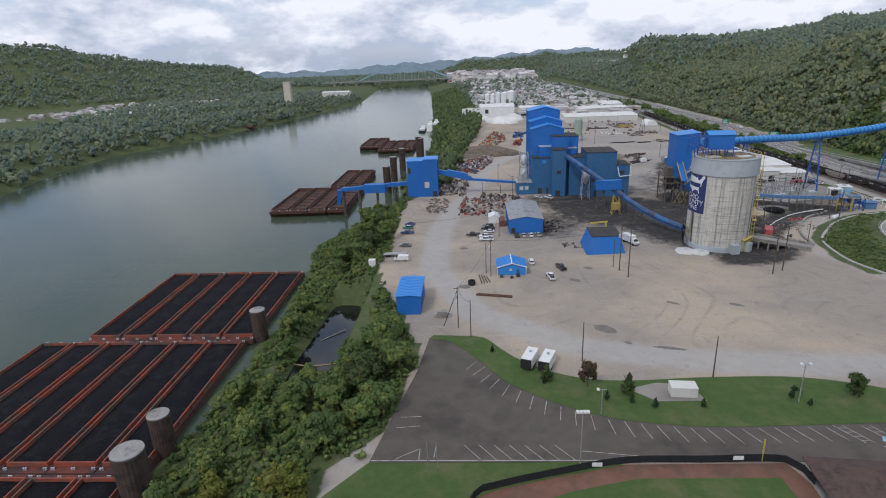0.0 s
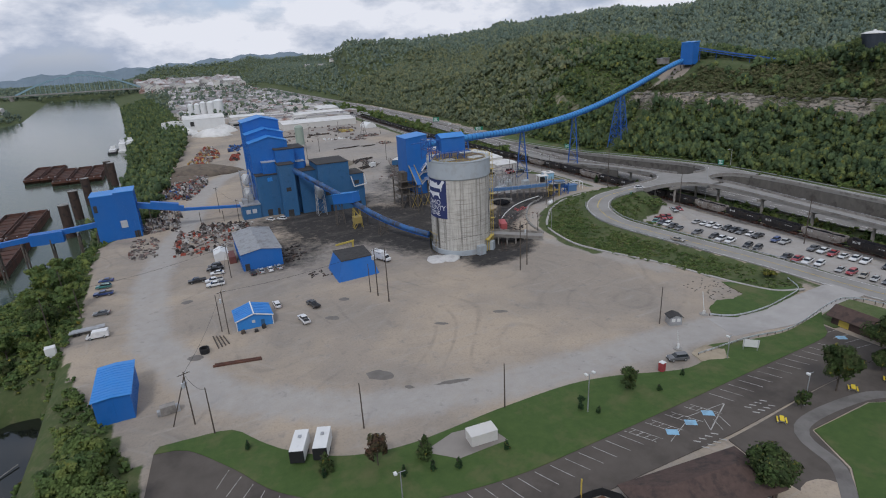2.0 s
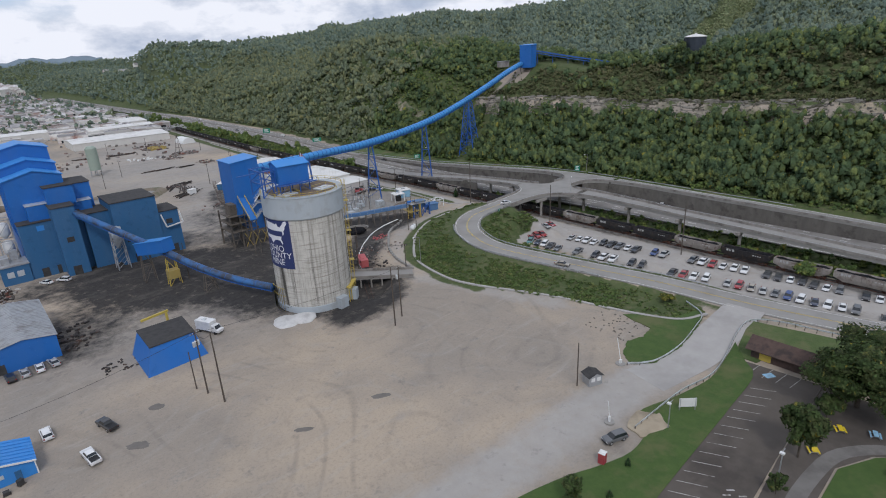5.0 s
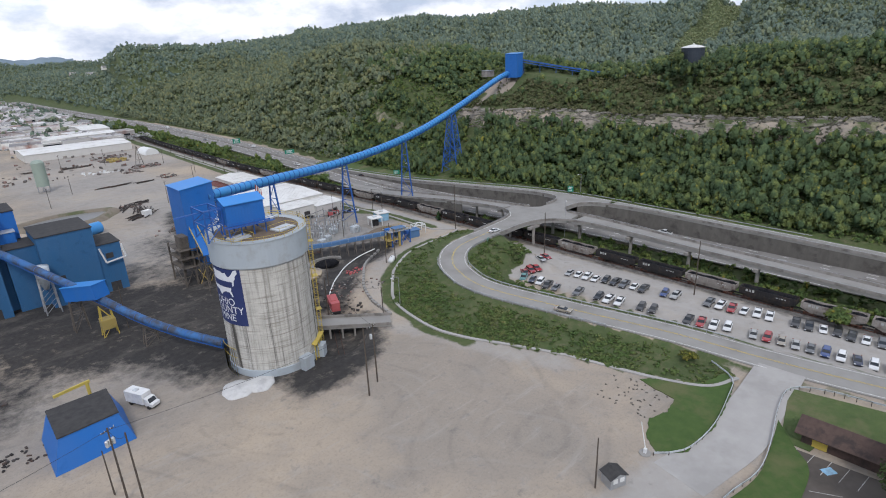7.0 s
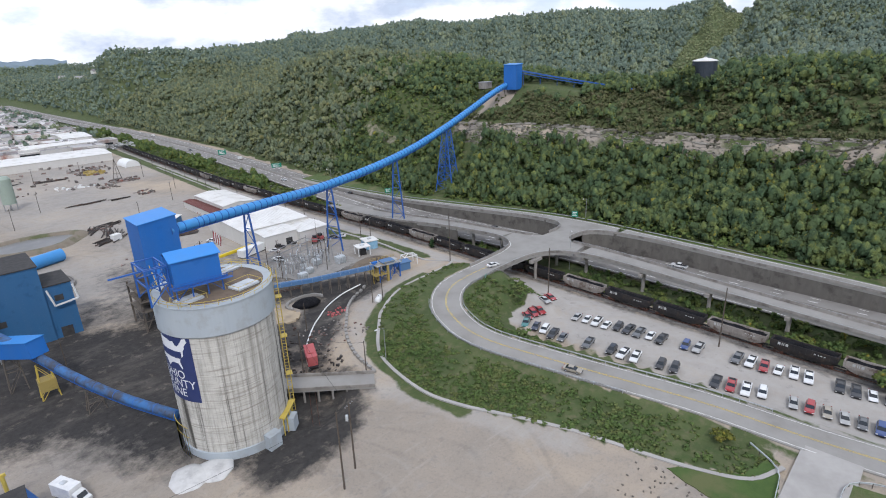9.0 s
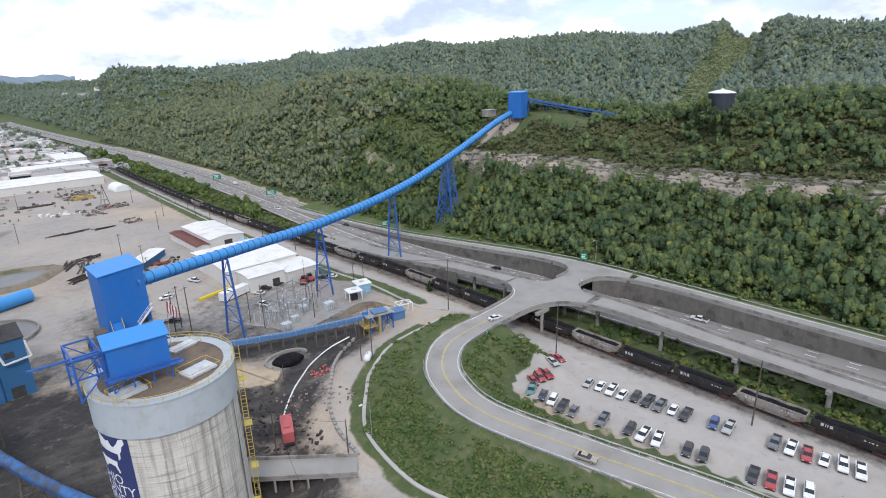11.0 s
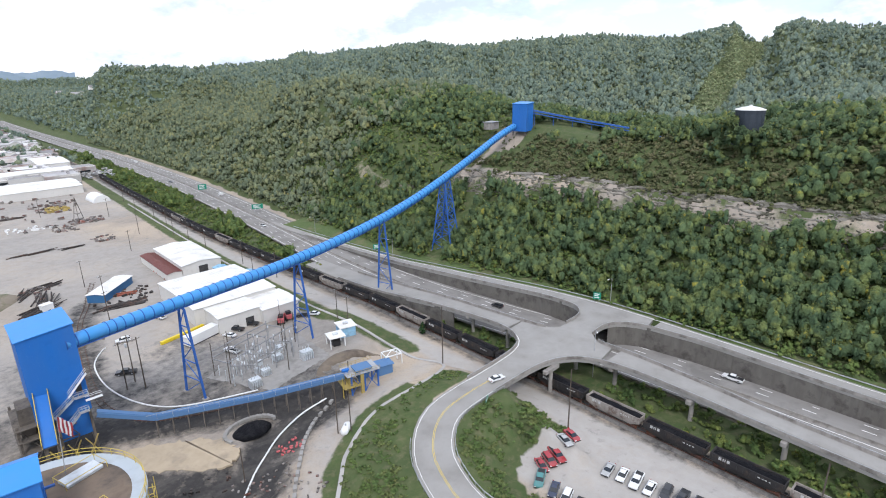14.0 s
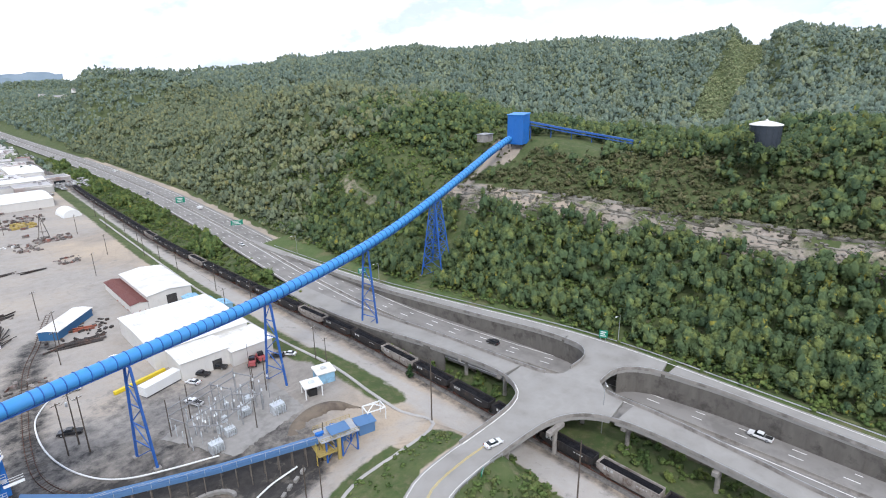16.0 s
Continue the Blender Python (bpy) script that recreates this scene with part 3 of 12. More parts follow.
def hill(x, y):
    """Height of the hills alone: the valley side, a spur to the north, and higher ridges behind a ravine."""
    d = x - line_at("hill_foot", y)
    low = np.interp(y, [100, 260, 330, 420], [5.6, 5.6, 2.6, 0.5])
    south = np.interp(d, [0, 9, 30, 47, 55, 62, 80, 98, 125, 200, 330, 700], [0, 1.0, 14, 27, 35, 36.5, 45, 55, 58.5, 56, 60, 60]) * np.interp(y, [-200, 120, 260], [1.15, 1.08, 1.0])
    back = np.interp(d, [120, 150, 200, 260, 330, 700], [0, 2, 10, 17, 20, 22]) * smooth01((y - 225) / 50)
    south = south - back + low * np.clip(1 - d / 60, 0, 1)
    spur = np.interp(d, [0, 9, 31, 50, 70, 95, 130, 165, 210, 300, 700], [0, 3.5, 27, 41, 53, 60, 60, 52, 44, 40, 40])
    north = np.interp(d, [0, 9, 36, 60, 100, 160, 260, 400, 700], [0, 2, 19, 33, 43, 47, 46, 46, 46])
    spur = spur * np.interp(y, [340, 400, 470, 560], [1, 1.06, 1.18, 1.22])
    w_n = smooth01((y - 570 - (x - 300) * 0.35) / 90)
    w_s = smooth01((y - 338) / 75) * (1 - w_n)
    prof = south * (1 - w_s - w_n) + spur * w_s + north * w_n
    prof = prof + lumps(x, y, 22) * np.clip((d - 10) / 60, 0, 1) * 2.2
    prof = prof + 5.0 * np.exp(-((x - 348) ** 2 + (y - 217.6) ** 2) / 13 ** 2)
    prof = prof - 11 * np.exp(-((x - 386) ** 2 / 34 ** 2 + (y - 283) ** 2 / 32 ** 2))
    az = np.degrees(np.arctan2(x - 70, y - 115))
    r = np.hypot(x - 70, y - 115)
    a, top, dist = zip(*RIDGE)
    top, big = np.interp(az, a, top) - 9, np.interp(az, a, dist)
    start = np.interp(az, [-30, -20, -18, 10, 13, 20, 34], [0.7, 0.72, 0.8, 0.8, 0.68, 0.55, 0.44])
    base = 40 * smooth01((az - 12) / 16)
    s = np.clip((r / big - start) / (1 - start), 0, 1.6)
    far = base + (top - base) * np.where(s < 1, smooth01(s) * 0.45 + 0.55 * s, 1 - (s - 1) * 0.5)
    # gullies and spurs run down the far slopes
    fold = np.sin(az * 1.9 + 1.1 * np.sin(az * 0.83) + s * 1.3)
    far = far + (fold * 5.5 + lumps(x, y, 60, 1.0) * 5) * np.clip(s * 2.2, 0, 1) * np.clip((1 - s) * 3, 0, 1)
    far = np.where(s > 0, far, 0)
    return np.where(d > 0, np.maximum(prof, far), far)


BANK = [(151, 122.7), (147.1, 130.5), (143.9, 139.9), (140.5, 153), (135, 166), (131, 178), (129, 190), (132.5, 209), (143.4, 223.8), (149, 229.3), (161.5, 236), (174.4, 236.7), (186, 236), (190, 229),
        (178, 228), (166, 222), (157, 212), (150, 195), (153, 180), (156, 163), (158, 147), (160, 136), (163, 126), (159, 120)]

INNER = [(198.3, 220.5), (196.1, 210.8), (194.5, 199.7), (187.5, 200.1), (180.1, 201.2), (172.4, 198.3), (170.1, 192.3), (168.3, 187.4), (167.3, 180.8), (166.4, 176.4), (167.4, 172.5), (162.2, 186.2), (160.8, 193.7), (163.8, 206.1), (168.4, 213.7), (176.2, 218.4), (186.1, 220.4)]


def inside(x, y, poly):
    """Whether places lie inside an outline."""
    odd = np.zeros(np.shape(x), bool)
    for (ax, ay), (bx, by) in zip(poly, poly[1:] + poly[:1]):
        odd ^= ((ay > y) != (by > y)) & (x < (bx - ax) * (y - ay) / (by - ay + 1e-9) + ax)
    return odd


def ramp_lift(x, y):
    """Height of the bank that carries the slip road, and the distance from that road."""
    best, z = np.full(np.shape(x), 1e9), np.zeros(np.shape(x))
    outer = np.zeros(np.shape(x), bool)
    for p in RAMP:
        q = np.hypot(x - p.x, y - p.y)
        near = q < best
        best, z = np.where(near, q, best), np.where(near, p.z, z)
        outer = np.where(near, (x < p.x) | (y > p.y + 3), outer)
    return z - 0.25 - np.clip(best - 6.5, 0, 99) * np.where(outer, 0.2, 0.42), best


def near_poly(x, y, pts, r, soft):
    """1 within r metres of a chain of places, falling to 0 over soft metres."""
    best = np.full(np.shape(x), 1e9)
    for (ax, ay), (bx, by) in zip(pts[:-1], pts[1:]):
        t = np.clip(((x - ax) * (bx - ax) + (y - ay) * (by - ay)) / max(1e-6, (bx - ax) ** 2 + (by - ay) ** 2), 0, 1)
        best = np.minimum(best, np.hypot(x - ax - t * (bx - ax), y - ay - t * (by - ay)))
    return np.clip(1 - (best - r) / soft, 0, 1)


def land(x, y):
    """Height of the ground."""
    x, y = np.asarray(x, float), np.asarray(y, float)
    z = np.zeros(np.shape(x)) + lumps(x, y, 9) * 0.12
    # the eastern cutting: car park, railway and highway
    z = z + np.interp(x, [150, 176, 196, 206, 228, 232], [0, -1.5, -1.7, -2.8, -2.8, -1.7]) * np.interp(y, [40, 220, 330, 700], [1, 1, 1, 0.4]) * np.where(y > 232, np.interp(x, [150, 188, 197], [0, 0, 1]), 1)
    lift, q = ramp_lift(x, y)
    z = np.maximum(z, np.where(x < 192, lift, -99))
    # the sunken loop track behind the silo
    z = z - 2.7 * near_poly(x, y, [(107, 203), (117, 221), (127, 237), (141, 248), (152, 253)], 4.5, 4.5) * np.interp(y, [215, 250], [1, 0.45])
    # river banks
    bt, wr, wl_ = line_at("bank_top", y), line_at("water_right", y), line_at("water_left", y)
    t = np.clip((bt - x) / (bt - wr), 0, 1.5)
    bank = WATER * (0.35 * t + 0.65 * smooth01(t)) - np.clip(t - 1, 0, 1) * 8
    slough = np.exp(-((x + 46 - (y - 150) * 0.03) / 7.5) ** 4) * smooth01((y - 118) / 12) * smooth01((188 - y) / 12)
    berm = np.exp(-((x + 58) / 4.0) ** 2) * smooth01((y - 100) / 20) * smooth01((215 - y) / 20)
    bank = bank * (1 - slough) + slough * -13.0
    bank = np.maximum(bank, berm * 12 - 20.5) + lumps(x, y, 5) * 0.5 * np.clip(t, 0, 1)
    z = np.where(x < bt, bank, z)
    left = np.clip((wl_ - x) / 30, -0.5, 1)
    z = np.where(x < (wl_ + wr) / 2, WATER + left * 11, z)
    z = np.where((x < wl_ - 30), 0.0, z)
    return np.maximum(z, np.where((x > line_at("hill_foot", y)) | (x < wl_ - 200) | (y > 1900), hill(x, y), -99))


def spread(parts):
    out = [parts[0][0]]
    for a, b, step in parts:
        n = max(1, round((b - a) / step))
        out += [a + (b - a) * (i + 1) / n for i in range(n)]
    return np.array(out)


gx = spread([(-2600, -800, 60), (-800, -380, 14), (-380, -110, 18), (-110, 330, 2.0), (330, 480, 5), (480, 1700, 16), (1700, 3600, 80)])
gy = spread([(-900, -100, 50), (-100, 40, 10), (40, 330, 2.0), (330, 560, 5), (560, 1700, 16), (1700, 4300, 50)])
GX, GY = np.meshgrid(gx, gy)
GZ = land(GX, GY)
gv = np.stack([GX, GY, GZ], -1).reshape(-1, 3)
nx, ny = len(gx), len(gy)
gi = (np.arange(ny - 1)[:, None] * nx + np.arange(nx - 1)[None, :]).ravel()
gf = np.stack([gi, gi + 1, gi + nx + 1, gi + nx], 1)

# what covers the ground: red plants, green pale stone, blue coal dust
lift, q = ramp_lift(GX, GY)
veg = np.where(GX < line_at("bank_top", GY) + lumps(GX, GY, 4) * 1.5, 1.0, 0.0)
veg = np.maximum(veg, np.where(GX > line_at("hill_foot", GY) - 1, 1.0, 0.0))
veg = np.maximum(veg, np.where((q > 5) & (GX < 190), np.clip(lift * 0.9 + 0.75, 0, 1) * np.clip(1.9 - q / 9, 0, 1), 0.0))
veg = np.maximum(veg, np.where((GX > line_at("rail", GY) + 3.6) & (GX < line_at("median", GY) - 11) & (GY < 900), 0.9, 0.0))
veg = np.maximum(veg, np.where((GX < line_at("water_left", GY)) | (GY > 900), 0.8, 0.0))
veg = np.maximum(veg, near_poly(GX, GY, [(191, 300), (193, 285), (193, 262)], 4, 3) * 0.9)
veg = np.maximum(veg, np.where(inside(GX, GY, BANK) | inside(GX, GY, INNER), 1.0, 0.0))
veg = np.maximum(veg, near_poly(GX, GY, [(129, 176), (127.5, 190), (131, 210), (142, 225.5), (149, 231), (161.5, 237.6), (175, 238.4)], 1.6, 1.4) * 0.9)
veg = np.maximum(veg, near_poly(GX, GY, [(188, 300), (186.5, 340), (186, 400), (188, 480), (192, 600), (199, 800)], 3.5, 2.5) * 0.8)
dust = near_poly(GX, GY, [(90, 240), (62, 258), (58, 275), (75, 262), (92, 225)], 18, 13)
dust = np.maximum(dust, near_poly(GX, GY, [(92, 206), (104, 200), (110, 206)], 9, 7))
dust = np.maximum(dust, near_poly(GX, GY, [(104, 288), (111, 279), (136, 266), (160, 255)], 4, 7))
dust = np.maximum(dust, near_poly(GX, GY, [(130, 238), (140, 248), (150, 250), (158, 252)], 4, 6))
dust = np.maximum(dust, near_poly(GX, GY, [(100, 285), (99, 262), (106, 251), (120, 240), (128, 236)], 4.5, 7))
dust = np.maximum(dust, near_poly(GX, GY, [(108, 296), (124, 286), (140, 274), (158, 262)], 8, 10) * 0.6)
dust = np.maximum(dust, near_poly(GX, GY, [(109, 210), (117, 225), (126, 238)], 6, 4) * 0.8)
dust = np.maximum(dust, near_poly(GX, GY, [(120, 300), (135, 285), (150, 290), (140, 310)], 8, 10) * 0.42)
dust = np.maximum(dust, near_poly(GX, GY, [(60, 300), (84, 300), (98, 292), (104, 300), (106, 330)], 5, 14) * 0.55)
dust = np.maximum(dust, near_poly(GX, GY, [(126, 374), (119, 354), (114.5, 326), (112, 305), (113, 290)], 3, 6) * 0.72)
dust = np.maximum(dust, near_poly(GX, GY, [(35, 280), (60, 275), (38, 245), (30, 232)], 7, 13) * 0.72)
dust = np.maximum(dust, near_poly(GX, GY, [(x_, y_) for y_, x_ in SIDES["rail"]], 3.0, 2.5) * 0.6)
pale = near_poly(GX, GY, [(150, 113), (108, 117), (60, 120), (27, 127), (0, 148), (-15, 185), (-16, 230), (-10, 270), (0, 310), (5, 353), (20, 406), (37, 435), (44, 470), (52, 540)], 3.5, 4)
pale = np.maximum(pale, near_poly(GX, GY, [(203, 40), (201, 200), (199, 260), (197, 320), (194, 370), (193.5, 443), (195, 523), (200, 690)], 3.6, 2))
# the rock cut is bare stone and soil
cut = GX - line_at("hill_foot", GY)
scar = near_poly(GX, GY, [(-26, 78), (-25, 83), (-22.5, 87)], 2.2, 2.0) + 0.3 * lumps(GX, GY, 1.3)
veg, pale = np.where(scar > 0.5, 0.25, veg), np.maximum(pale, np.clip(scar, 0, 1) * 0.6)
veg = np.where((cut > 45.5 + lumps(GX, GY, 9) * 2.5) & (cut < np.interp(GY, [60, 290, 315, 345], [54, 55, 61, 59]) + lumps(GX, GY, 7) * 2.5) & (GY > 50) & (GY < 350), 0.44 + 0.3 * lumps(GX, GY, 3.3), veg)
veg = np.where((np.hypot(GX - 333, GY - 337) < 11) | (np.abs(GY - 341 - (GX - 315) * -0.2) < 2.5) & (GX > 300) & (GX < 333), 0.2, veg)
veg = np.where(near_poly(GX, GY, [(285, 414), (281, 398), (283, 380), (286, 366)], 3.0, 0.5) > 0, 0.56, veg)
pale = np.maximum(pale, near_poly(GX, GY, [(126, 197), (130, 213), (141, 229), (154, 240.5), (172, 243.5), (190, 245), (197, 250)], 2.6, 3) * 0.55)
pale = np.maximum(pale, near_poly(GX, GY, [(117, 206), (122, 197), (128, 185), (129.5, 175), (133, 163), (137, 152)], 2.0, 3) * 0.6)
dust = np.maximum(dust, near_poly(GX, GY, [(92, 190.5), (102, 191), (107, 194), (110, 199)], 4.0, 5))
pale = np.maximum(pale, near_poly(GX, GY, [(190, 70), (186, 195)], 12, 4) * 0.95)
pale = np.maximum(pale, near_poly(GX, GY, [(70, 330), (140, 320), (160, 400), (120, 450), (110, 540), (160, 560), (150, 640)], 30, 20) * 0.5)
grime = np.maximum(near_poly(GX, GY, [(120, 292), (140, 290), (160, 280), (172, 286)], 15, 9) * 0.8, near_poly(GX, GY, [(118, 320), (135, 345), (150, 372), (160, 372)], 8, 9) * 0.55)
grime = np.maximum(grime, near_poly(GX, GY, [(66, 345), (105, 350), (128, 430), (105, 520), (150, 600), (110, 620)], 30, 22) * (0.42 + 0.25 * lumps(GX, GY, 17)))
grime = np.maximum(grime, near_poly(GX, GY, [(20, 215), (45, 225), (78, 212)], 12, 16) * 0.5)
zones = np.stack([veg, pale, dust, grime], -1).reshape(-1, 4)

ground_me = fast_mesh("ground", gv, gf, None)
ground_me.materials.clear()
ground_me.shade_smooth()
za = ground_me.color_attributes.new("cover", "FLOAT_COLOR", "POINT")
za.data.foreach_set("color", zones.astype(np.float32).ravel())


def ground_material():
    m, b = blank("ground_cover", 0.95, 0, 0.2)
    nt = m.node_tree
    at = nt.nodes.new("ShaderNodeVertexColor")
    at.layer_name = "cover"
    sep = nt.nodes.new("ShaderNodeSeparateColor")
    nt.links.new(at.outputs["Color"], sep.inputs[0])

    def edge(out, wander, w=0.5, a=0.35, z=0.65):
        """Ragged border of a cover."""
        s = math_op(m, "ADD", out, math_op(m, "MULTIPLY", math_op(m, "SUBTRACT", wander, 0.5), w))
        r = nt.nodes.new("ShaderNodeMapRange")
        r.inputs["From Min"].default_value, r.inputs["From Max"].default_value = a, z
        nt.links.new(s, r.inputs["Value"])
        return r.outputs[0]

    rough = noise_fac(m, 0.25, 6.0, 0.7, 0.25, 0.75, space="World")
    dirt = mixed(m, noise_fac(m, 0.05, 6.0, 0.65, 0.35, 0.65, space="World"), (0.335, 0.285, 0.232), (0.285, 0.25, 0.21))
    dirt = mixed(m, noise_fac(m, 0.022, 4.0, 0.6, 0.44, 0.6, space="World"), dirt, (0.42, 0.345, 0.262))
    dirt = mixed(m, at.outputs["Alpha"], dirt, mixed(m, noise_fac(m, 0.14, 5.0, 0.7, 0.35, 0.65, space="World"), (0.20, 0.186, 0.17), (0.285, 0.266, 0.245)))
    dirt = mixed(m, math_op(m, "MULTIPLY", noise_fac(m, 0.35, 5.0, 0.7, 0.55, 0.75, space="World"), 0.5), dirt, (0.19, 0.172, 0.152))
    # stones and clods, and tyre tracks that bend across the yard
    dirt = mixed(m, math_op(m, "MULTIPLY", noise_fac(m, 1.7, 4.0, 0.75, 0.5, 0.72, space="World"), 0.45), dirt, (0.175, 0.158, 0.14))
    dirt = mixed(m, math_op(m, "MULTIPLY", noise_fac(m, 2.3, 3.0, 0.7, 0.6, 0.74, space="World"), 0.4), dirt, (0.44, 0.41, 0.37))
    for k, (size, many) in enumerate(((0.017, 17.0), (0.024, 13.0))):
        n = node(m, "ShaderNodeTexNoise", Scale=size, Detail=0.6, Roughness=0.4)
        mv = nt.nodes.new("ShaderNodeMapping")
        mv.inputs["Location"].default_value = (137.0 * k, 41.0 * k, 0)
        nt.links.new(nt.nodes.new("ShaderNodeNewGeometry").outputs["Position"], mv.inputs["Vector"])
        nt.links.new(mv.outputs[0], n.inputs["Vector"])
        v = math_op(m, "ABSOLUTE", math_op(m, "SUBTRACT", math_op(m, "FRACT", math_op(m, "MULTIPLY", n.outputs["Fac"], many)), 0.5))
        rg = nt.nodes.new("ShaderNodeMapRange")
        rg.inputs["From Min"].default_value, rg.inputs["From Max"].default_value = 0.11, 0.03
        nt.links.new(v, rg.inputs["Value"])
        worn = math_op(m, "MULTIPLY", rg.outputs[0], noise_fac(m, 0.05, 5.0, 0.75, 0.43, 0.58, space="World"))
        dirt = mixed(m, math_op(m, "MULTIPLY", worn, (0.28, 0.18)[k]), dirt, ((0.16, 0.146, 0.13), (0.40, 0.375, 0.335))[k])
    # wheel-worn streaks
    dirt = mixed(m, math_op(m, "MULTIPLY", noise_fac(m, 0.5, 5.0, 0.7, 0.58, 0.7, (0.12, 1, 1), "World"), 0.4), dirt, (0.40, 0.37, 0.33))
    stone = mixed(m, noise_fac(m, 0.3, 5.0, 0.6, 0.3, 0.7, space="World"), (0.35, 0.332, 0.308), (0.40, 0.382, 0.357))
    plants = mixed(m, noise_fac(m, 0.09, 5.0, 0.65, 0.35, 0.65, space="World"), (0.06, 0.082, 0.032), (0.095, 0.115, 0.046))
    plants = mixed(m, noise_fac(m, 0.4, 5.0, 0.7, 0.5, 0.75, space="World"), plants, (0.15, 0.135, 0.08))
    plants = mixed(m, math_op(m, "MULTIPLY", noise_fac(m, 0.3, 5.0, 0.7, 0.5, 0.68, (1, 1, 0.6), "World"), 0.8), plants, (0.05, 0.085, 0.026))
    coal = mixed(m, noise_fac(m, 0.6, 5.0, 0.7, 0.3, 0.7, space="World"), (0.018, 0.018, 0.019), (0.046, 0.044, 0.043))
    coal = mixed(m, noise_fac(m, 0.11, 6.0, 0.7, 0.52, 0.68, (0.5, 1, 1), "World"), coal, (0.085, 0.078, 0.07))
    c = mixed(m, math_op(m, "MULTIPLY", edge(sep.outputs["Green"], rough, 0.8, 0.1, 0.95), 0.8), dirt, stone)
    c = mixed(m, math_op(m, "MULTIPLY", edge(sep.outputs["Blue"], rough, 0.95, 0.17, 0.88), 0.95), c, coal)
    c = mixed(m, edge(sep.outputs["Red"], rough, 0.5), c, plants)
    nt.links.new(c, b.inputs["Base Color"])
    bump(m, b, noise_fac(m, 1.2, 6.0, 0.7, 0.2, 0.8, space="World"), 0.5, 0.15)
    return m


M["ground"] = ground_material()
ground_me.materials.append(M["ground"])
ground = tagged(new("ground", ground_me), "pale gravel and dirt yard with vegetated banks and hills", "ground", kind="structure")


def water_material():
    m, b = blank("river_water", 0.12, 0, 0.5)
    c = mixed(m, noise_fac(m, 0.012, 3.0, 0.5, 0.35, 0.65, space="World"), (0.045, 0.066, 0.045), (0.06, 0.08, 0.055))
    m.node_tree.links.new(c, b.inputs["Base Color"])
    b.inputs["IOR"].default_value = 1.30
    b.inputs["Specular IOR Level"].default_value = 0.38
    bump(m, b, noise_fac(m, 0.45, 5.0, 0.65, 0.2, 0.8, (1, 0.6, 1), "World"), 0.16, 0.25)
    return m


M["water"] = water_material()
sh = Shape()
sh.add([(-700, -900, WATER), (0, -900, WATER), (0, 2600, WATER), (-700, 2600, WATER)], [(0, 1, 2, 3)])
solo("water", sh, M["water"], "calm grey-green river between wooded banks", "river", kind="structure")
# the far end of the valley: ridges, one behind the other, haze put into their blue-green colour
M["ridge"] = surface("hazed_distant_hills", (0.17, 0.22, 0.26), (0.21, 0.26, 0.30), 0.012, (0.15, 0.20, 0.22), 0.006, 1.0, 0, 0, 0, spec=0.0)
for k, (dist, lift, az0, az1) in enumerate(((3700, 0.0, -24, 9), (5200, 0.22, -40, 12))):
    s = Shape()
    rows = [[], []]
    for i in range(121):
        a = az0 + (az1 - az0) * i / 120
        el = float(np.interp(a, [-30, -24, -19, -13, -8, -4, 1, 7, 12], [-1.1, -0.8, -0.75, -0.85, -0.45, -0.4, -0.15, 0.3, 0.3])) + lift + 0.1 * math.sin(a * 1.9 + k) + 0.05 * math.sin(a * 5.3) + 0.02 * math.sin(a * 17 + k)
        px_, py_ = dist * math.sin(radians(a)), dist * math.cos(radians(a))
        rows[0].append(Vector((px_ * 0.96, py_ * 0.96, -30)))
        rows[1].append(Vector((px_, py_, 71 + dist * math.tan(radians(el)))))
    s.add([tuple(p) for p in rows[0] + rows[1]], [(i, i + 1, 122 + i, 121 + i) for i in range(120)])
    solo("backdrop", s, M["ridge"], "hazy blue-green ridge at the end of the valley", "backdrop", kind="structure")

# ---------------------------------------------------------------- highway, bridge and slip roads
def flat(line, z):
    return [Vector((p.x, p.y, z)) for p in line]


def lay(name, line, w0, w1, material, label, dz=0.0, depth=0.3):
    """A road along a line, from w0 metres left of it to w1 right."""
    s = Shape().strip(offset(line, -w0, dz), offset(line, w1, dz), depth)
    return solo(name, s, material, label, "road", kind="structure")


def dashes(name, line, d, on, off, w=0.15, dz=0.03, parent=None):
    """Painted marks along a line, d metres to its right; off=0 paints it through."""
    s = Shape()
    o = offset(line, d, dz)
    a, b = offset(line, d - w / 2, dz), offset(line, d + w / 2, dz)
    run = 0.0
    for i in range(len(o) - 1):
        if not off or run % (on + off) < on:
            s.strip([a[i], a[i + 1]], [b[i], b[i + 1]])
        run += (o[i + 1] - o[i]).length
    ob = solo(name, s, M["line"], "white painted road lines", "road marking", kind="structure")
    ob.parent = parent
    return ob


hwy_z = lambda y: np.interp(y, [0, 250, 330, 700, 1500], [-1.5, -1.5, -1.0, 0.2, 0.5])
HWY = curve([(x, y, float(hwy_z(y))) for y in (-300, -50, 80, 140, 200, 230, 262, 302, 355, 440, 540, 640, 800, 1000, 1300, 1600) for x in [float(line_at("median", y))]], 3.0)
highway = lay("road_highway", HWY, 12.0, 12.5, M["asphalt_hwy"], "grey divided highway with two carriageways", 0.0)
HFINE = curve([tuple(p) for p in HWY], 1.5)
for d in (-11.0, -1.3, 1.3, 10.2):
    dashes("road_line", HWY, d, 1, 0, 0.26)
for d in (-7.6, -4.3, 4.6, 7.6):
    dashes("lane_dash", HFINE, d, 3.0, 9.0, 0.3)
barrier = Shape()
prof = [(-0.32, 0), (-0.12, 0.35), (-0.09, 0.95), (0.09, 0.95), (0.12, 0.35), (0.32, 0)]


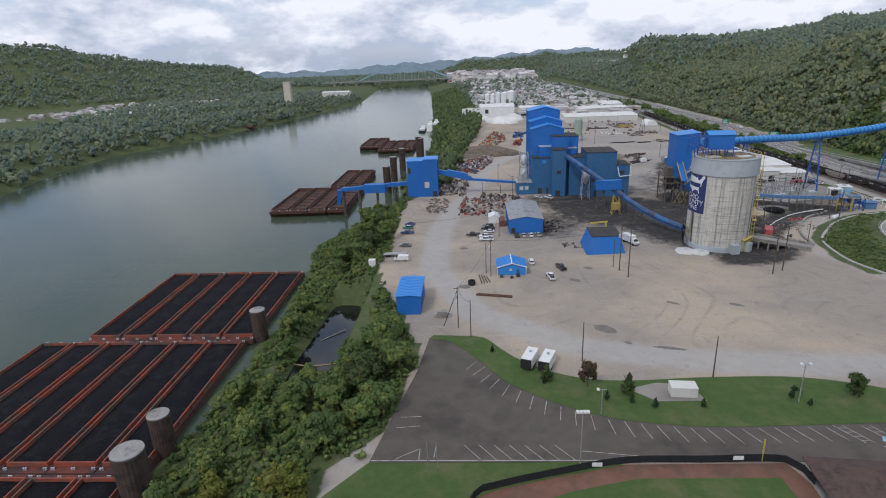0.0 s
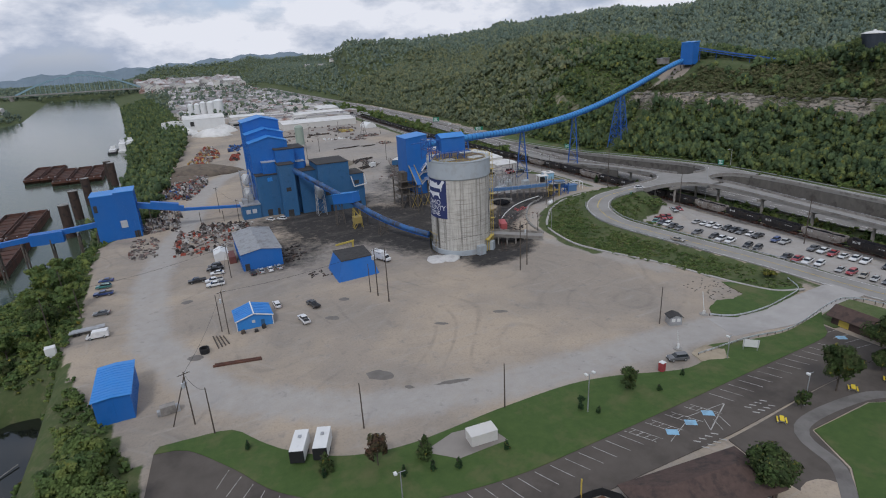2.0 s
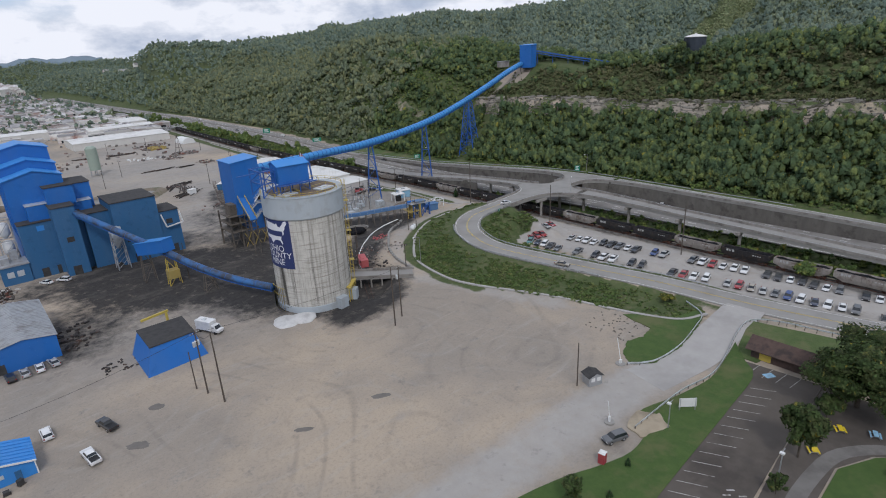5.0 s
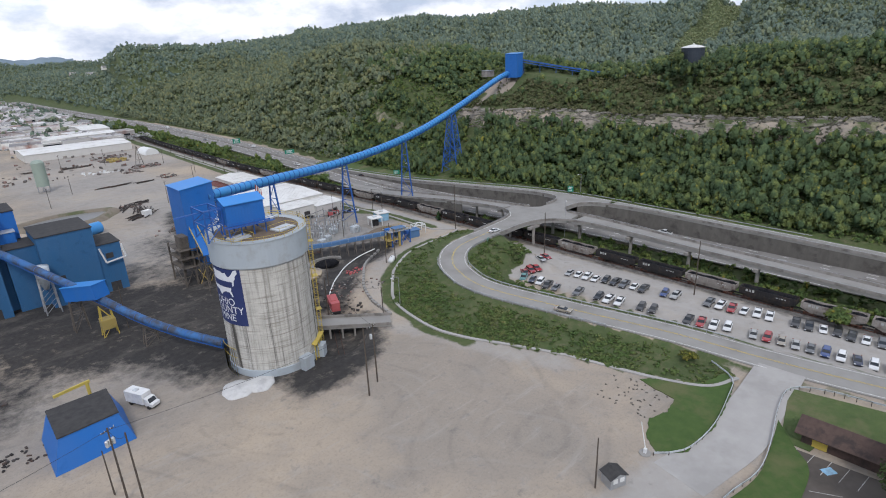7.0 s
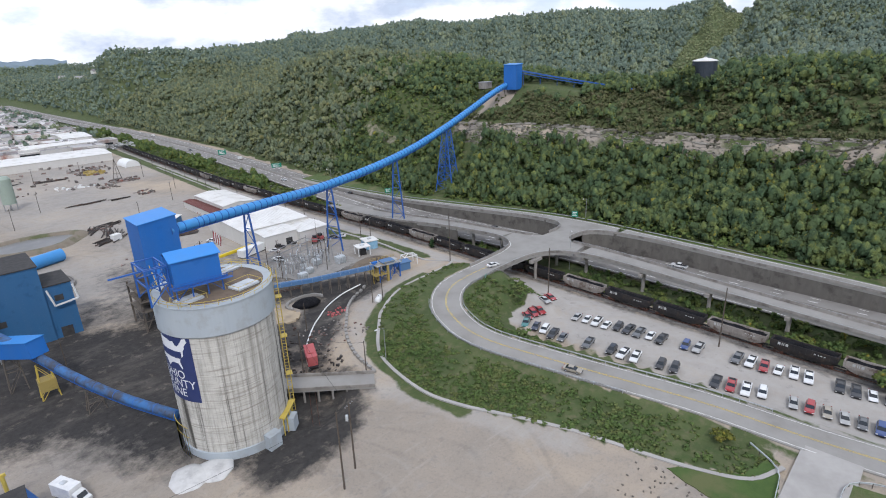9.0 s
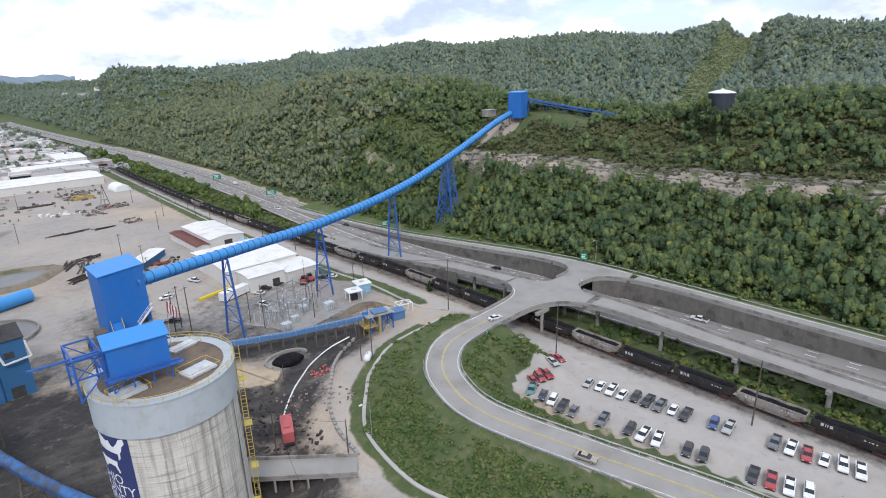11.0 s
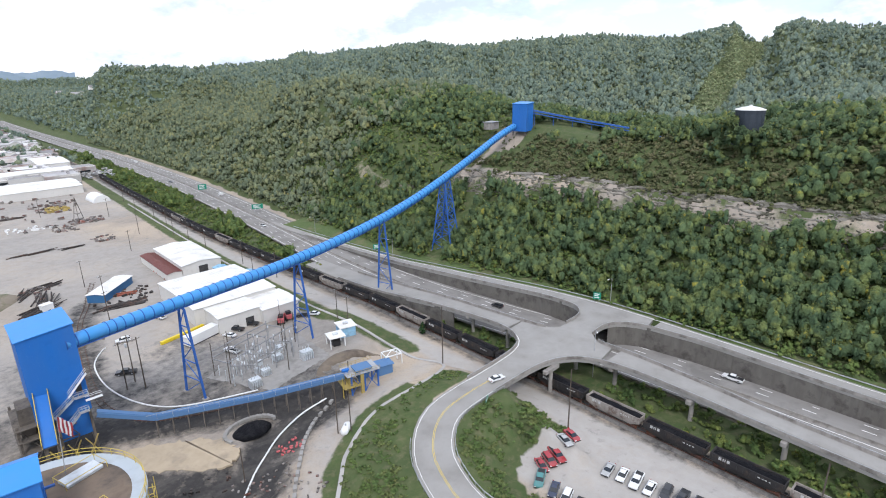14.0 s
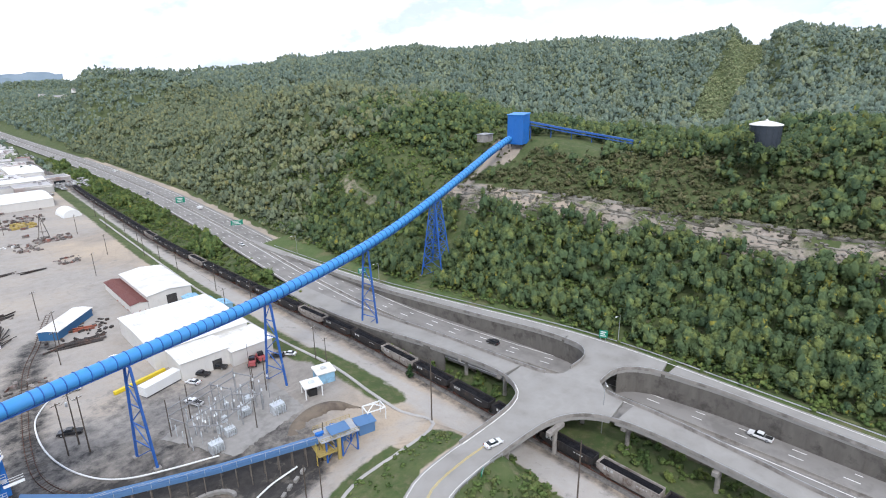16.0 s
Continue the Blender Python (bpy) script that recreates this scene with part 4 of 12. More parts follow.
def sweep(line, profile):
    s = Shape()
    rings = []
    for i, p in enumerate(line):
        a, b = line[max(i - 1, 0)], line[min(i + 1, len(line) - 1)]
        t = Vector((b.x - a.x, b.y - a.y, 0)).normalized()
        rings.append([Vector((p.x + t.y * u, p.y - t.x * u, p.z + v)) for u, v in profile])
    return s.rings(rings)


solo("median_barrier", sweep(HWY, prof), M["concrete_wall"], "long low concrete median barrier", "barrier", kind="structure")

# deck lines of the interchange, all about six metres up
DECK = 6.0
near_s_out = curve([(186, 216.6, 5.2), (197, 216.2, 5.8), (206, 215.4, 6), (212.5, 212.8, 6), (217.2, 207.5, 6), (219.6, 196.5, 6), (219.8, 178, 5.6), (219.4, 165, 5.3), (219.5, 130, 4.2), (221, 60, 1.5), (221, -60, -1.2)], 2.5)
near_s_in = curve([(232, 216, 6), (228.6, 212, 6), (228.2, 207, 6), (228.4, 198.3, 5.95), (227.5, 176, 5.5), (226.5, 163, 5.2), (226.5, 130, 4.2), (228, 60, 1.5), (230, -60, -1.2)], 2.5)
near_n_out = curve([(186, 226.2, 5.2), (199, 226.2, 5.9), (206.5, 227.2, 6), (212, 230, 6), (216, 237, 5.8), (217, 250, 5.1), (215.4, 274, 3.8), (213, 302, 1.4), (212.5, 330, -0.3), (213, 360, -0.85)], 2.5)
near_n_in = curve([(229, 226.3, 6), (225.5, 230, 6), (224.8, 238, 5.6), (224.5, 250, 5.0), (224.3, 274, 3.6), (224, 302, 1.2), (223.0, 330, -0.4), (222, 360, -0.85)], 2.5)
far_s_in = curve([(232, 216, 6), (238, 216.4, 6), (243.5, 214.5, 6), (247.5, 208.5, 6), (249.2, 198, 5.9), (250.3, 187, 5.7), (250.3, 160, 5.2), (250.5, 120, 4.4), (251, 40, 2), (252, -80, -1)], 2.5)
far_n_in = curve([(229, 226.3, 6), (236, 226.3, 6), (241.5, 227.2, 6), (245.4, 230.5, 6), (246.8, 236, 5.9), (246.6, 249, 5.5), (243.9, 272, 4.4), (240.8, 300, 3.2), (238.9, 330, 1.6), (237.2, 380, 0.2), (235, 440, -0.2)], 2.5)
far_out = curve([(260, -80, -1), (258.5, 40, 2), (257.3, 120, 4.4), (256.6, 160, 5.2), (256.3, 190, 5.7), (256, 215, 6), (254.6, 235, 6), (252.5, 255, 5.4), (249.5, 280, 4.2), (246.6, 305, 3.0), (244.5, 330, 1.6), (242, 380, 0.2), (239, 440, -0.2)], 2.5)


def fill(outline, depth, name, label, material=None):
    """A slab with any outline."""
    b = bmesh.new()
    top = [b.verts.new(p) for p in outline]
    fc = b.faces.new(top)
    bmesh.ops.triangulate(b, faces=[fc])
    ret = bmesh.ops.extrude_face_region(b, geom=list(b.faces))
    for v in ret["geom"]:
        if isinstance(v, bmesh.types.BMVert):
            v.co.z -= depth
    bmesh.ops.recalc_face_normals(b, faces=b.faces)
    me = bpy.data.meshes.new(name)
    b.to_mesh(me)
    b.free()
    me.materials.append(material or M["concrete"])
    return tagged(new(name, me), label, "road", kind="structure")


def upto(line, y0, y1):
    return [p for p in line if y0 <= p.y <= y1]


deck_outline = ([p for p in near_s_out if p.y > 205] + [p for p in near_s_in if p.y > 205][::-1]
                + [p for p in far_s_in if p.y > 205][1:] + [p for p in far_out if 206 < p.y < 240] + [p for p in far_n_in if p.y < 239][::-1]
                + [p for p in near_n_in if p.y < 239][1:] + [p for p in near_n_out if p.y < 239][::-1])
bridge = fill(deck_outline, 1.0, "bridge_deck", "pale concrete bridge deck over railway and highway")


def between(name, a, b, y0, y1, label, depth=1.0):
    """A ramp between two edge lines, over a stretch of y."""
    ys = np.arange(min(y0, y1), max(y0, y1) + 0.1, 3.0)

    def at(line, y):
        p = sorted(line, key=lambda q: q.y)
        return (float(np.interp(y, [q.y for q in p], [q.x for q in p])), y, float(np.interp(y, [q.y for q in p], [q.z for q in p])))
    s = Shape().strip([at(a, y) for y in ys], [at(b, y) for y in ys], depth)
    return solo(name, s, M["concrete"], label, "road", kind="structure")


between("road_ramp_1", upto(near_s_out, -60, 211), upto(near_s_in, -60, 211), -60, 205.5, "concrete slip road on piers descending beside the highway")
between("road_ramp_2", upto(near_n_out, 232, 360), upto(near_n_in, 232, 360), 238.5, 360, "concrete slip road descending to the highway", 0.9)
between("road_ramp_3", upto(far_s_in, -80, 212), upto(far_out, -80, 212), -80, 206.5, "slip road along the top of a retaining wall", 0.8)
between("road_ramp_4", upto(far_n_in, 234, 440), upto(far_out, 234, 440), 239, 440, "slip road along the top of a retaining wall", 0.8)

PARAPET = [(-0.17, -0.02), (-0.12, 0.8), (0.12, 0.8), (0.17, -0.02)]
RAIL = [(-0.05, 0.95), (-0.05, 1.05), (0.05, 1.05), (0.05, 0.95)]
for k, line in enumerate((upto(near_s_out, -60, 230), upto(near_s_in, -60, 212) , upto(near_n_out, 200, 330), upto(near_n_in, 229.5, 330), upto(far_s_in, -80, 230), upto(far_n_in, 200, 400))):
    if k in (4, 5):
        line = [p for p in line if p.x > 231]
    solo("parapet", sweep(line, PARAPET), M["concrete_wall"], "weathered concrete bridge parapet with stained face", "parapet", kind="structure")
    s = Shape()
    for i in range(0, len(line) - 1):
        s.bar(line[i] + Vector((0, 0, 1.0)), line[i + 1] + Vector((0, 0, 1.0)), 0.09)
        s.bar(line[i] + Vector((0, 0, 0.75)), line[i] + Vector((0, 0, 1.0)), 0.08)
    solo("parapet_rail", s, M["steel"], "grey steel rail on the bridge parapet", "railing", kind="structure")

# retaining wall below the far slip road
for name, line in (("wall_retaining_1", [p for p in upto(far_s_in, 40, 230) if p.x > 240]), ("wall_retaining_2", [p for p in upto(far_n_in, 226, 400) if p.x > 240.5 or p.y > 270])):
    lo = [Vector((p.x + 0.1, p.y, min(hwy_z(p.y), p.z - 0.4) - 0.5)) for p in line]
    hi = [Vector((p.x + 0.1, p.y, p.z - 0.05)) for p in line]
    s = Shape()
    s.strip(lo, hi)
    s.strip([p + Vector((0.5, 0, 0)) for p in hi], [p + Vector((0.5, 0, 0)) for p in lo])
    s.strip(hi, [p + Vector((0.5, 0, 0)) for p in hi])
    solo(name, s, M["wall_shaded_stained"], "tall stained concrete retaining wall, darkened in colour for its shaded side", "wall", kind="structure")
    s = Shape()
    for a, b in zip(lo[::2], hi[::2]):
        s.bar(a + Vector((-0.03, 0, 0)), b + Vector((-0.03, 0, 0)), 0.10)
    solo("wall_joints", s, M["wall_shaded_stained"], "upright joints in the retaining wall", "wall", kind="structure")
# the rough verge between the far slip road and the foot of the hill
s = Shape()
edge_ = [p for p in far_out if 30 < p.y < 430]
s.strip([p + Vector((-0.05, 0, -0.06)) for p in edge_], [Vector((float(line_at("hill_foot", p.y)) + 3.0, p.y, max(p.z - 0.1, float(land(float(line_at("hill_foot", p.y)) + 3.0, p.y)) + 0.15))) for p in edge_], 1.2)
solo("verge", s, M["rough_grass"], "rough grass verge between slip road and hillside", "verge", kind="structure")
# the abutment wall where the near ramp leaves the bank
s = Shape()
line = upto(near_n_out, 262, 335)
s.strip([Vector((p.x, p.y, -3)) for p in line], [p + Vector((0, 0, -0.1)) for p in line])
s.strip([p + Vector((0.5, 0, -0.1)) for p in line], [Vector((p.x + 0.5, p.y, -3)) for p in line])
solo("wall_abutment", s, M["wall_shaded_stained"], "concrete wall under the slip road", "wall", kind="structure")

# white and yellow lines on the bridge and slip roads
for line, d in ((upto(near_s_out, 40, 230), -0.6), (upto(near_n_out, 200, 330), 0.6), (upto(far_out, 40, 400), -0.9), (upto(far_s_in, 40, 214), -0.6), (upto(far_n_in, 229, 400), 0.6)):
    dashes("road_line", line, d if line[0].x < line[-1].x or True else -d, 1, 0, 0.24, 0.03)

# bridge piers
def pier(x, y, top, foot=-2.9, n=1):
    s = Shape().rod((x, y, foot), (x, y, top), 0.6, n=14).box(x - 3.2, y - 0.65, top - 0.05, x + 3.2, y + 0.65, top + 0.95, c=0.15)
    solo("bridge_pier", s, M["concrete_wall"], "round concrete bridge pier with a hammerhead cap", "pier", "bridge piers", "structure", True if False else False)


for x, y in ((207.5, 214), (208, 226), (222, 202), (222, 180), (221.5, 158), (221.5, 136), (219.5, 240), (219.8, 256), (193.5, 218), (193.5, 225), (223.5, 216), (223.5, 227)):
    zt = 5.0 - (0.6 if y < 185 or y > 250 else 0) - (0.5 if y < 160 else 0) - (0.5 if y < 140 else 0)
    pier(x, y, zt - 1.0)

# the slip road on its bank, the gate road and the haul road
ramp_road = lay("road_slip", RAMP, 4.9, 4.9, M["concrete"], "curving worn two-lane slip road", 0.02, 0.5)
for d, w in ((-4.3, 0.14), (4.3, 0.14)):
    dashes("road_line", RAMP, d, 1, 0, w, 0.05)
M["yellow_line"] = surface("yellow_road_paint", (0.55, 0.40, 0.08), (0.62, 0.47, 0.12), 1.5, None, 0.5, 0.8, 0, 0, 0)
s = Shape()
for d in (-0.16, 0.16):
    s.strip(offset(RAMP, d - 0.06, 0.05), offset(RAMP, d + 0.06, 0.05))
solo("road_line", s, M["yellow_line"], "double yellow centre line", "road marking", kind="structure")
def guard_rail(line, d, y0, y1):
    o = [p for p in offset(line, d) if y0 < p.y < y1]
    t = thing("guard_rail", pose(o[0].x, o[0].y, o[0].z), "galvanised steel guard rail along the road edge", "guard rail", kind="structure")
    inv = Matrix.Translation((-o[0].x, -o[0].y, -o[0].z))
    w = sweep(o, [(-0.04, 0.45), (-0.1, 0.53), (-0.04, 0.6), (-0.1, 0.68), (-0.04, 0.76), (0.02, 0.76), (0.02, 0.45)])
    w.v = [tuple(inv @ Vector(p)) for p in w.v]
    part("beam", w, M["steel"], t)
    p = Shape()
    for q in o[::1]:
        p.box(q.x - 0.07, q.y - 0.07, q.z - 0.4, q.x + 0.07, q.y + 0.07, q.z + 0.72, inv)
    part("rail_post", p, M["steel"], t)


guard_rail(RAMP, -5.2, 150, 221)
guard_rail(RAMP, 5.2, 125, 219)
HAUL = curve([(168, 113.5, 0.12), (150, 112.6, 0.1), (137, 112, 0.1), (125, 114, 0.1), (108, 117, 0.1), (83, 118.5, 0.1), (61, 120, 0.1), (43, 122.5, 0.1), (27, 127.5, 0.1), (12, 136, 0.1), (0, 149, 0.1), (-9, 165, 0.1), (-14.5, 187, 0.1), (-16, 215, 0.1)], 3.0)
lay("road_gate", [p for p in HAUL if p.x > 118], 5.0, 5.0, M["haul"], "worn pale gravel approach road to the gate", 0.04, 0.3)

# railway: one long coal train stands on it
RAILS = curve([(float(line_at("rail", y)), y, z) for y, z in ((-120, -2.55), (60, -2.55), (130, -2.55), (183, -2.55), (230, -2.5), (290, -2.4), (316, -2.3), (374, -2.1), (440, -1.9), (483, -1.7), (544, -1.5), (640, -1.1), (756, -0.8), (1000, -0.3))], 4.0)
s = Shape().rings([[p + Vector((-2.4, 0, -0.5)), p + Vector((-1.5, 0, 0.05)), p + Vector((1.5, 0, 0.05)), p + Vector((2.4, 0, -0.5))] for p in RAILS])
M["ballast"] = surface("track_ballast", (0.11, 0.10, 0.092), (0.17, 0.16, 0.148), 1.8, (0.06, 0.056, 0.053), 0.3, 0.95, 0, 0.8, 0.08)
track = thing("railway_track", pose(0, 0, 0), "single railway track on dark ballast", "railway", kind="structure")
part("ballast", s, M["ballast"], track)
for d in (-0.72, 0.72):
    part("rail", sweep([p + Vector((d, 0, 0.18)) for p in RAILS], [(-0.07, 0), (-0.035, 0.15), (0.035, 0.15), (0.07, 0)]), M["rust"], track)

# ---------------------------------------------------------------- storage silo
SX, SY, SR = 92.0, 208.2, 10.9


def silo_material():
    m, b = blank("slipformed_concrete", 0.9, 0, 0.3)
    nt = m.node_tree
    c = mixed(m, noise_fac(m, 0.5, 5.0, 0.65, 0.3, 0.7), (0.46, 0.445, 0.40), (0.58, 0.56, 0.51))
    # lift joints and long rain streaks
    c = mixed(m, noise_fac(m, 0.8, 3.0, 0.6, 0.52, 0.7, (0.15, 0.15, 3.2)), c, (0.31, 0.285, 0.25))
    c = mixed(m, math_op(m, "MULTIPLY", noise_fac(m, 0.9, 6.0, 0.75, 0.48, 0.66, (1.4, 1.4, 0.045)), 0.75), c, (0.20, 0.185, 0.16))
    c = mixed(m, noise_fac(m, 0.35, 5.0, 0.72, 0.545, 0.64, (1.3, 1.3, 0.03)), c, (0.07, 0.066, 0.058))
    nt.links.new(c, b.inputs["Base Color"])
    bump(m, b, noise_fac(m, 1.0, 3.0, 0.5, 0.3, 0.7, (0.1, 0.1, 4)), 0.4, 0.08)
    return m


M["silo"] = silo_material()
M["silo_band"] = surface("grey_steel_band", (0.37, 0.41, 0.44), (0.40, 0.44, 0.465), 0.5, (0.34, 0.36, 0.37), 0.3, 0.55, 0.0, 0.05, 0.02, (1, 1, 0.3), space="Object")
M["silo_roof"] = surface("rusty_roof_deck", (0.13, 0.095, 0.07), (0.19, 0.145, 0.105), 0.5, (0.09, 0.072, 0.058), 0.25, 0.9, 0, 0.4, 0.04, space="Object")
M["hatch"] = surface("bare_sheet_hatch", (0.50, 0.53, 0.55), (0.62, 0.65, 0.67), 0.5, (0.40, 0.40, 0.39), 0.4, 0.35, 0.3, 0.05, 0.02)
M["banner"] = surface("navy_banner", (0.022, 0.034, 0.115), (0.028, 0.042, 0.135), 0.6, None, 0.1, 0.6, 0, 0.05, 0.02)
M["lettering"] = surface("white_lettering", (0.66, 0.67, 0.69), (0.72, 0.73, 0.75), 1.0, None, 0.1, 0.6, 0, 0, 0)
silo = thing("storage_silo", pose(SX, SY, 0), "tall streaked concrete storage silo with a grey steel collar", "silo")
part("wall", Shape().lathe([(SR, -0.5), (SR, 28.0)], 96), M["silo"], silo)
part("foot_band", Shape().lathe([(SR + 0.22, -0.4), (SR + 0.3, 1.8), (SR + 0.02, 1.85)], 96), M["silo_band"], silo, "grey painted plinth")
for k in range(1, 14):
    part("lift_joint", Shape().lathe([(SR - 0.01, 1.9 + 1.95 * k), (SR + 0.045, 1.93 + 1.95 * k), (SR + 0.045, 2.0 + 1.95 * k), (SR - 0.01, 2.03 + 1.95 * k)], 72), M["silo"], silo)
part("steel_band", Shape().lathe([(SR + 0.03, 27.6), (SR + 0.45, 28.0), (SR + 0.45, 33.6), (SR + 0.6, 33.75), (SR + 0.6, 34.0), (SR + 0.3, 34.0)], 96), M["silo_band"], silo, "blue-grey steel collar")
part("roof", Shape().lathe([(SR + 0.35, 33.4), (SR + 0.35, 33.95), (0.1, 34.3)], 96), M["silo_roof"], silo, "rusty brown roof deck")


def on_silo(u, z, r):
    """A place on the drum: u metres round it from the banner's right edge, to the left."""
    a = radians(-141.5) - u / SR
    return (r * math.cos(a), r * math.sin(a), z)


bw = 13.0
sh = Shape()
n = 26
sh.strip([on_silo(bw * i / n, 13.6, SR + 0.06) for i in range(n + 1)], [on_silo(bw * i / n, 28.4, SR + 0.06) for i in range(n + 1)])
part("banner", sh, M["banner"], silo, "large navy banner with white map and lettering")


def wrapped(name, me, at_u, at_z, r, material, parent, flat_scale=1.0):
    """Bends a flat mesh in xy round the drum; x runs to the right."""
    for v in me.vertices:
        x, y = v.co.x * flat_scale, v.co.y * flat_scale
        v.co = on_silo(at_u - x, at_z + y, r)
    me.materials.clear()
    me.materials.append(material)
    ob = new(name, me)
    ob.parent = parent
    return ob


def letters(text, size):
    """A flat mesh of words in the built-in font, centred."""
    cu = bpy.data.curves.new("words", "FONT")
    cu.body, cu.size, cu.align_x = text, size, "CENTER"
    ob = bpy.data.objects.new("words", cu)
    scene.collection.objects.link(ob)
    me = bpy.data.meshes.new_from_object(ob.evaluated_get(bpy.context.evaluated_depsgraph_get()))
    bpy.data.objects.remove(ob)
    return me


for word, z in (("OHIO", 18.6), ("COUNTY", 16.6), ("MINE", 14.6)):
    w = wrapped("lettering", letters(word, 2.55), bw / 2 - 0.6, z, SR + 0.1, M["lettering"], silo)
outline = [(-5.6, 1.2), (-5.2, 3.0), (-2.0, 2.6), (0.4, 2.5), (1.2, 2.2), (2.0, 2.5), (2.4, 1.7), (3.0, 1.5), (3.8, 2.3), (4.4, 3.2), (5.2, 3.4), (5.4, 2.6), (4.7, 1.8), (4.6, 1.2),
           (4.2, 0.6), (4.1, -0.4), (3.2, -1.2), (3.0, -1.9), (3.5, -3.2), (3.2, -3.4), (2.5, -2.3), (1.3, -2.2), (0.4, -2.5), (-0.6, -3.4), (-1.6, -2.2), (-3.0, -2.1), (-4.3, -1.5), (-5.3, -0.4)]
b = bmesh.new()
fc = b.faces.new([b.verts.new((x, y, 0)) for x, y in outline])
bmesh.ops.triangulate(b, faces=[fc])
bmesh.ops.subdivide_edges(b, edges=b.edges, cuts=2)
me = bpy.data.meshes.new("map_shape")
b.to_mesh(me)
b.free()
wrapped("map_shape", me, bw / 2 - 0.4, 24.2, SR + 0.09, M["lettering"], silo)
sh = Shape()
sh.strip([on_silo(bw / 2 - 0.4 - x, 23.1, SR + 0.13) for x in np.linspace(-3.7, 3.7, 12)], [on_silo(bw / 2 - 0.4 - x, 24.6, SR + 0.13) for x in np.linspace(-3.7, 3.7, 12)])
part("name_bar", sh, M["banner"], silo)

# railing round the roof, hatches and ladder tower
sh = Shape()
N = 60
ring = [Vector((math.cos(2 * math.pi * i / N), math.sin(2 * math.pi * i / N), 0)) * (SR + 0.45) for i in range(N)]
for i in range(N):
    for z in (34.55, 35.1):
        sh.bar(ring[i] + Vector((0, 0, z)), ring[(i + 1) % N] + Vector((0, 0, z)), 0.07)
    if i % 2 == 0:
        sh.bar(ring[i] + Vector((0, 0, 34.0)), ring[i] + Vector((0, 0, 35.1)), 0.07)
part("railing", sh, M["yellow"], silo, "faded yellow safety railing")
for (hx, hy, sx_, sy_, turn) in ((-6.5, -4.6, 4.6, 3.2, 10), (3.8, -5.8, 5.0, 3.4, 14), (5.0, 4.7, 4.8, 2.4, 18)):
    t = pose(hx, hy, 34.15, 0, 0, turn)
    part("hatch", Shape().box(-sx_ / 2, -sy_ / 2, 0, sx_ / 2, sy_ / 2, 0.35, t, 0.08), M["hatch"], silo, "bare metal hatch cover")
    sh = Shape()
    for ax, ay, bx, by in ((-1, -1, 1, -1), (1, -1, 1, 1), (1, 1, -1, 1), (-1, 1, -1, -1)):
        pa, pb = (t @ Vector((ax * (sx_ / 2 + 0.3), ay * (sy_ / 2 + 0.3), 1.0)), t @ Vector((bx * (sx_ / 2 + 0.3), by * (sy_ / 2 + 0.3), 1.0)))
        sh.bar(pa, pb, 0.07)
        sh.bar(pa - Vector((0, 0, 1)), pa, 0.07)
    part("hatch_rail", sh, M["yellow"], silo)
sh = Shape()
la = radians(-22)
for k in range(0, 22):
    z0 = 1.0 + k * 1.55
    for da in (-0.06, 0.06):
        p = Vector((math.cos(la + da), math.sin(la + da), 0)) * (SR + 0.5)
        sh.bar(p + Vector((0, 0, z0)), p + Vector((0, 0, z0 + 1.55)), 0.08)
        q = Vector((math.cos(la + da), math.sin(la + da), 0)) * (SR + 1.4)
        sh.bar(q + Vector((0, 0, z0)), q + Vector((0, 0, z0 + 1.55)), 0.07)
        sh.bar(p + Vector((0, 0, z0)), q + Vector((0, 0, z0)), 0.07)
    a_, b_ = (Vector((math.cos(la + da), math.sin(la + da), 0)) * (SR + 1.4) + Vector((0, 0, z0)) for da in (-0.06, 0.06))
    sh.bar(a_, b_, 0.07)
    if k in (6, 12, 18):
        sh.box(-0.9, 0, 0, 0.9, 1.4, 0.12, Matrix.Translation(Vector((math.cos(la), math.sin(la), 0)) * (SR + 0.4) + Vector((0, 0, z0))) @ Matrix.Rotation(la - math.pi / 2, 4, "Z"))
part("ladder_cage", sh, M["yellow"], silo, "yellow caged ladder")
for ang, w, h in ((-80, 3.0, 3.2), (-48, 2.6, 3.0)):
    t = Matrix.Rotation(radians(ang), 4, "Z") @ Matrix.Translation((SR + 1.1, 0, 0))
    part("equipment_box", Shape().box(-1.0, -w / 2, -0.2, 1.0, w / 2, h, t, 0.06), M["silo_band"], silo, "light grey equipment housing")
sh = Shape()
for ang in range(-62, -30, 7):
    sh.rod(Matrix.Rotation(radians(ang), 4, "Z") @ Vector((SR + 0.8, 0, -0.3)), Matrix.Rotation(radians(ang), 4, "Z") @ Vector((SR + 0.8, 0, 4.2)), 0.14)
sh.add([Matrix.Rotation(radians(a), 4, "Z") @ Vector((r, 0, z)) for a, r, z in ((-64, SR + 0.2, 4.3), (-30, SR + 0.2, 4.3), (-30, SR + 1.6, 4.3), (-64, SR + 1.6, 4.3), (-64, SR + 0.2, 4.5), (-30, SR + 0.2, 4.5), (-30, SR + 1.6, 4.5), (-64, SR + 1.6, 4.5))],
       [(0, 1, 2, 3), (7, 6, 5, 4), (0, 4, 5, 1), (1, 5, 6, 2), (2, 6, 7, 3), (3, 7, 4, 0)])
part("loadout_platform", sh, M["yellow"], silo, "yellow steel platform at the base")
sh = Shape()
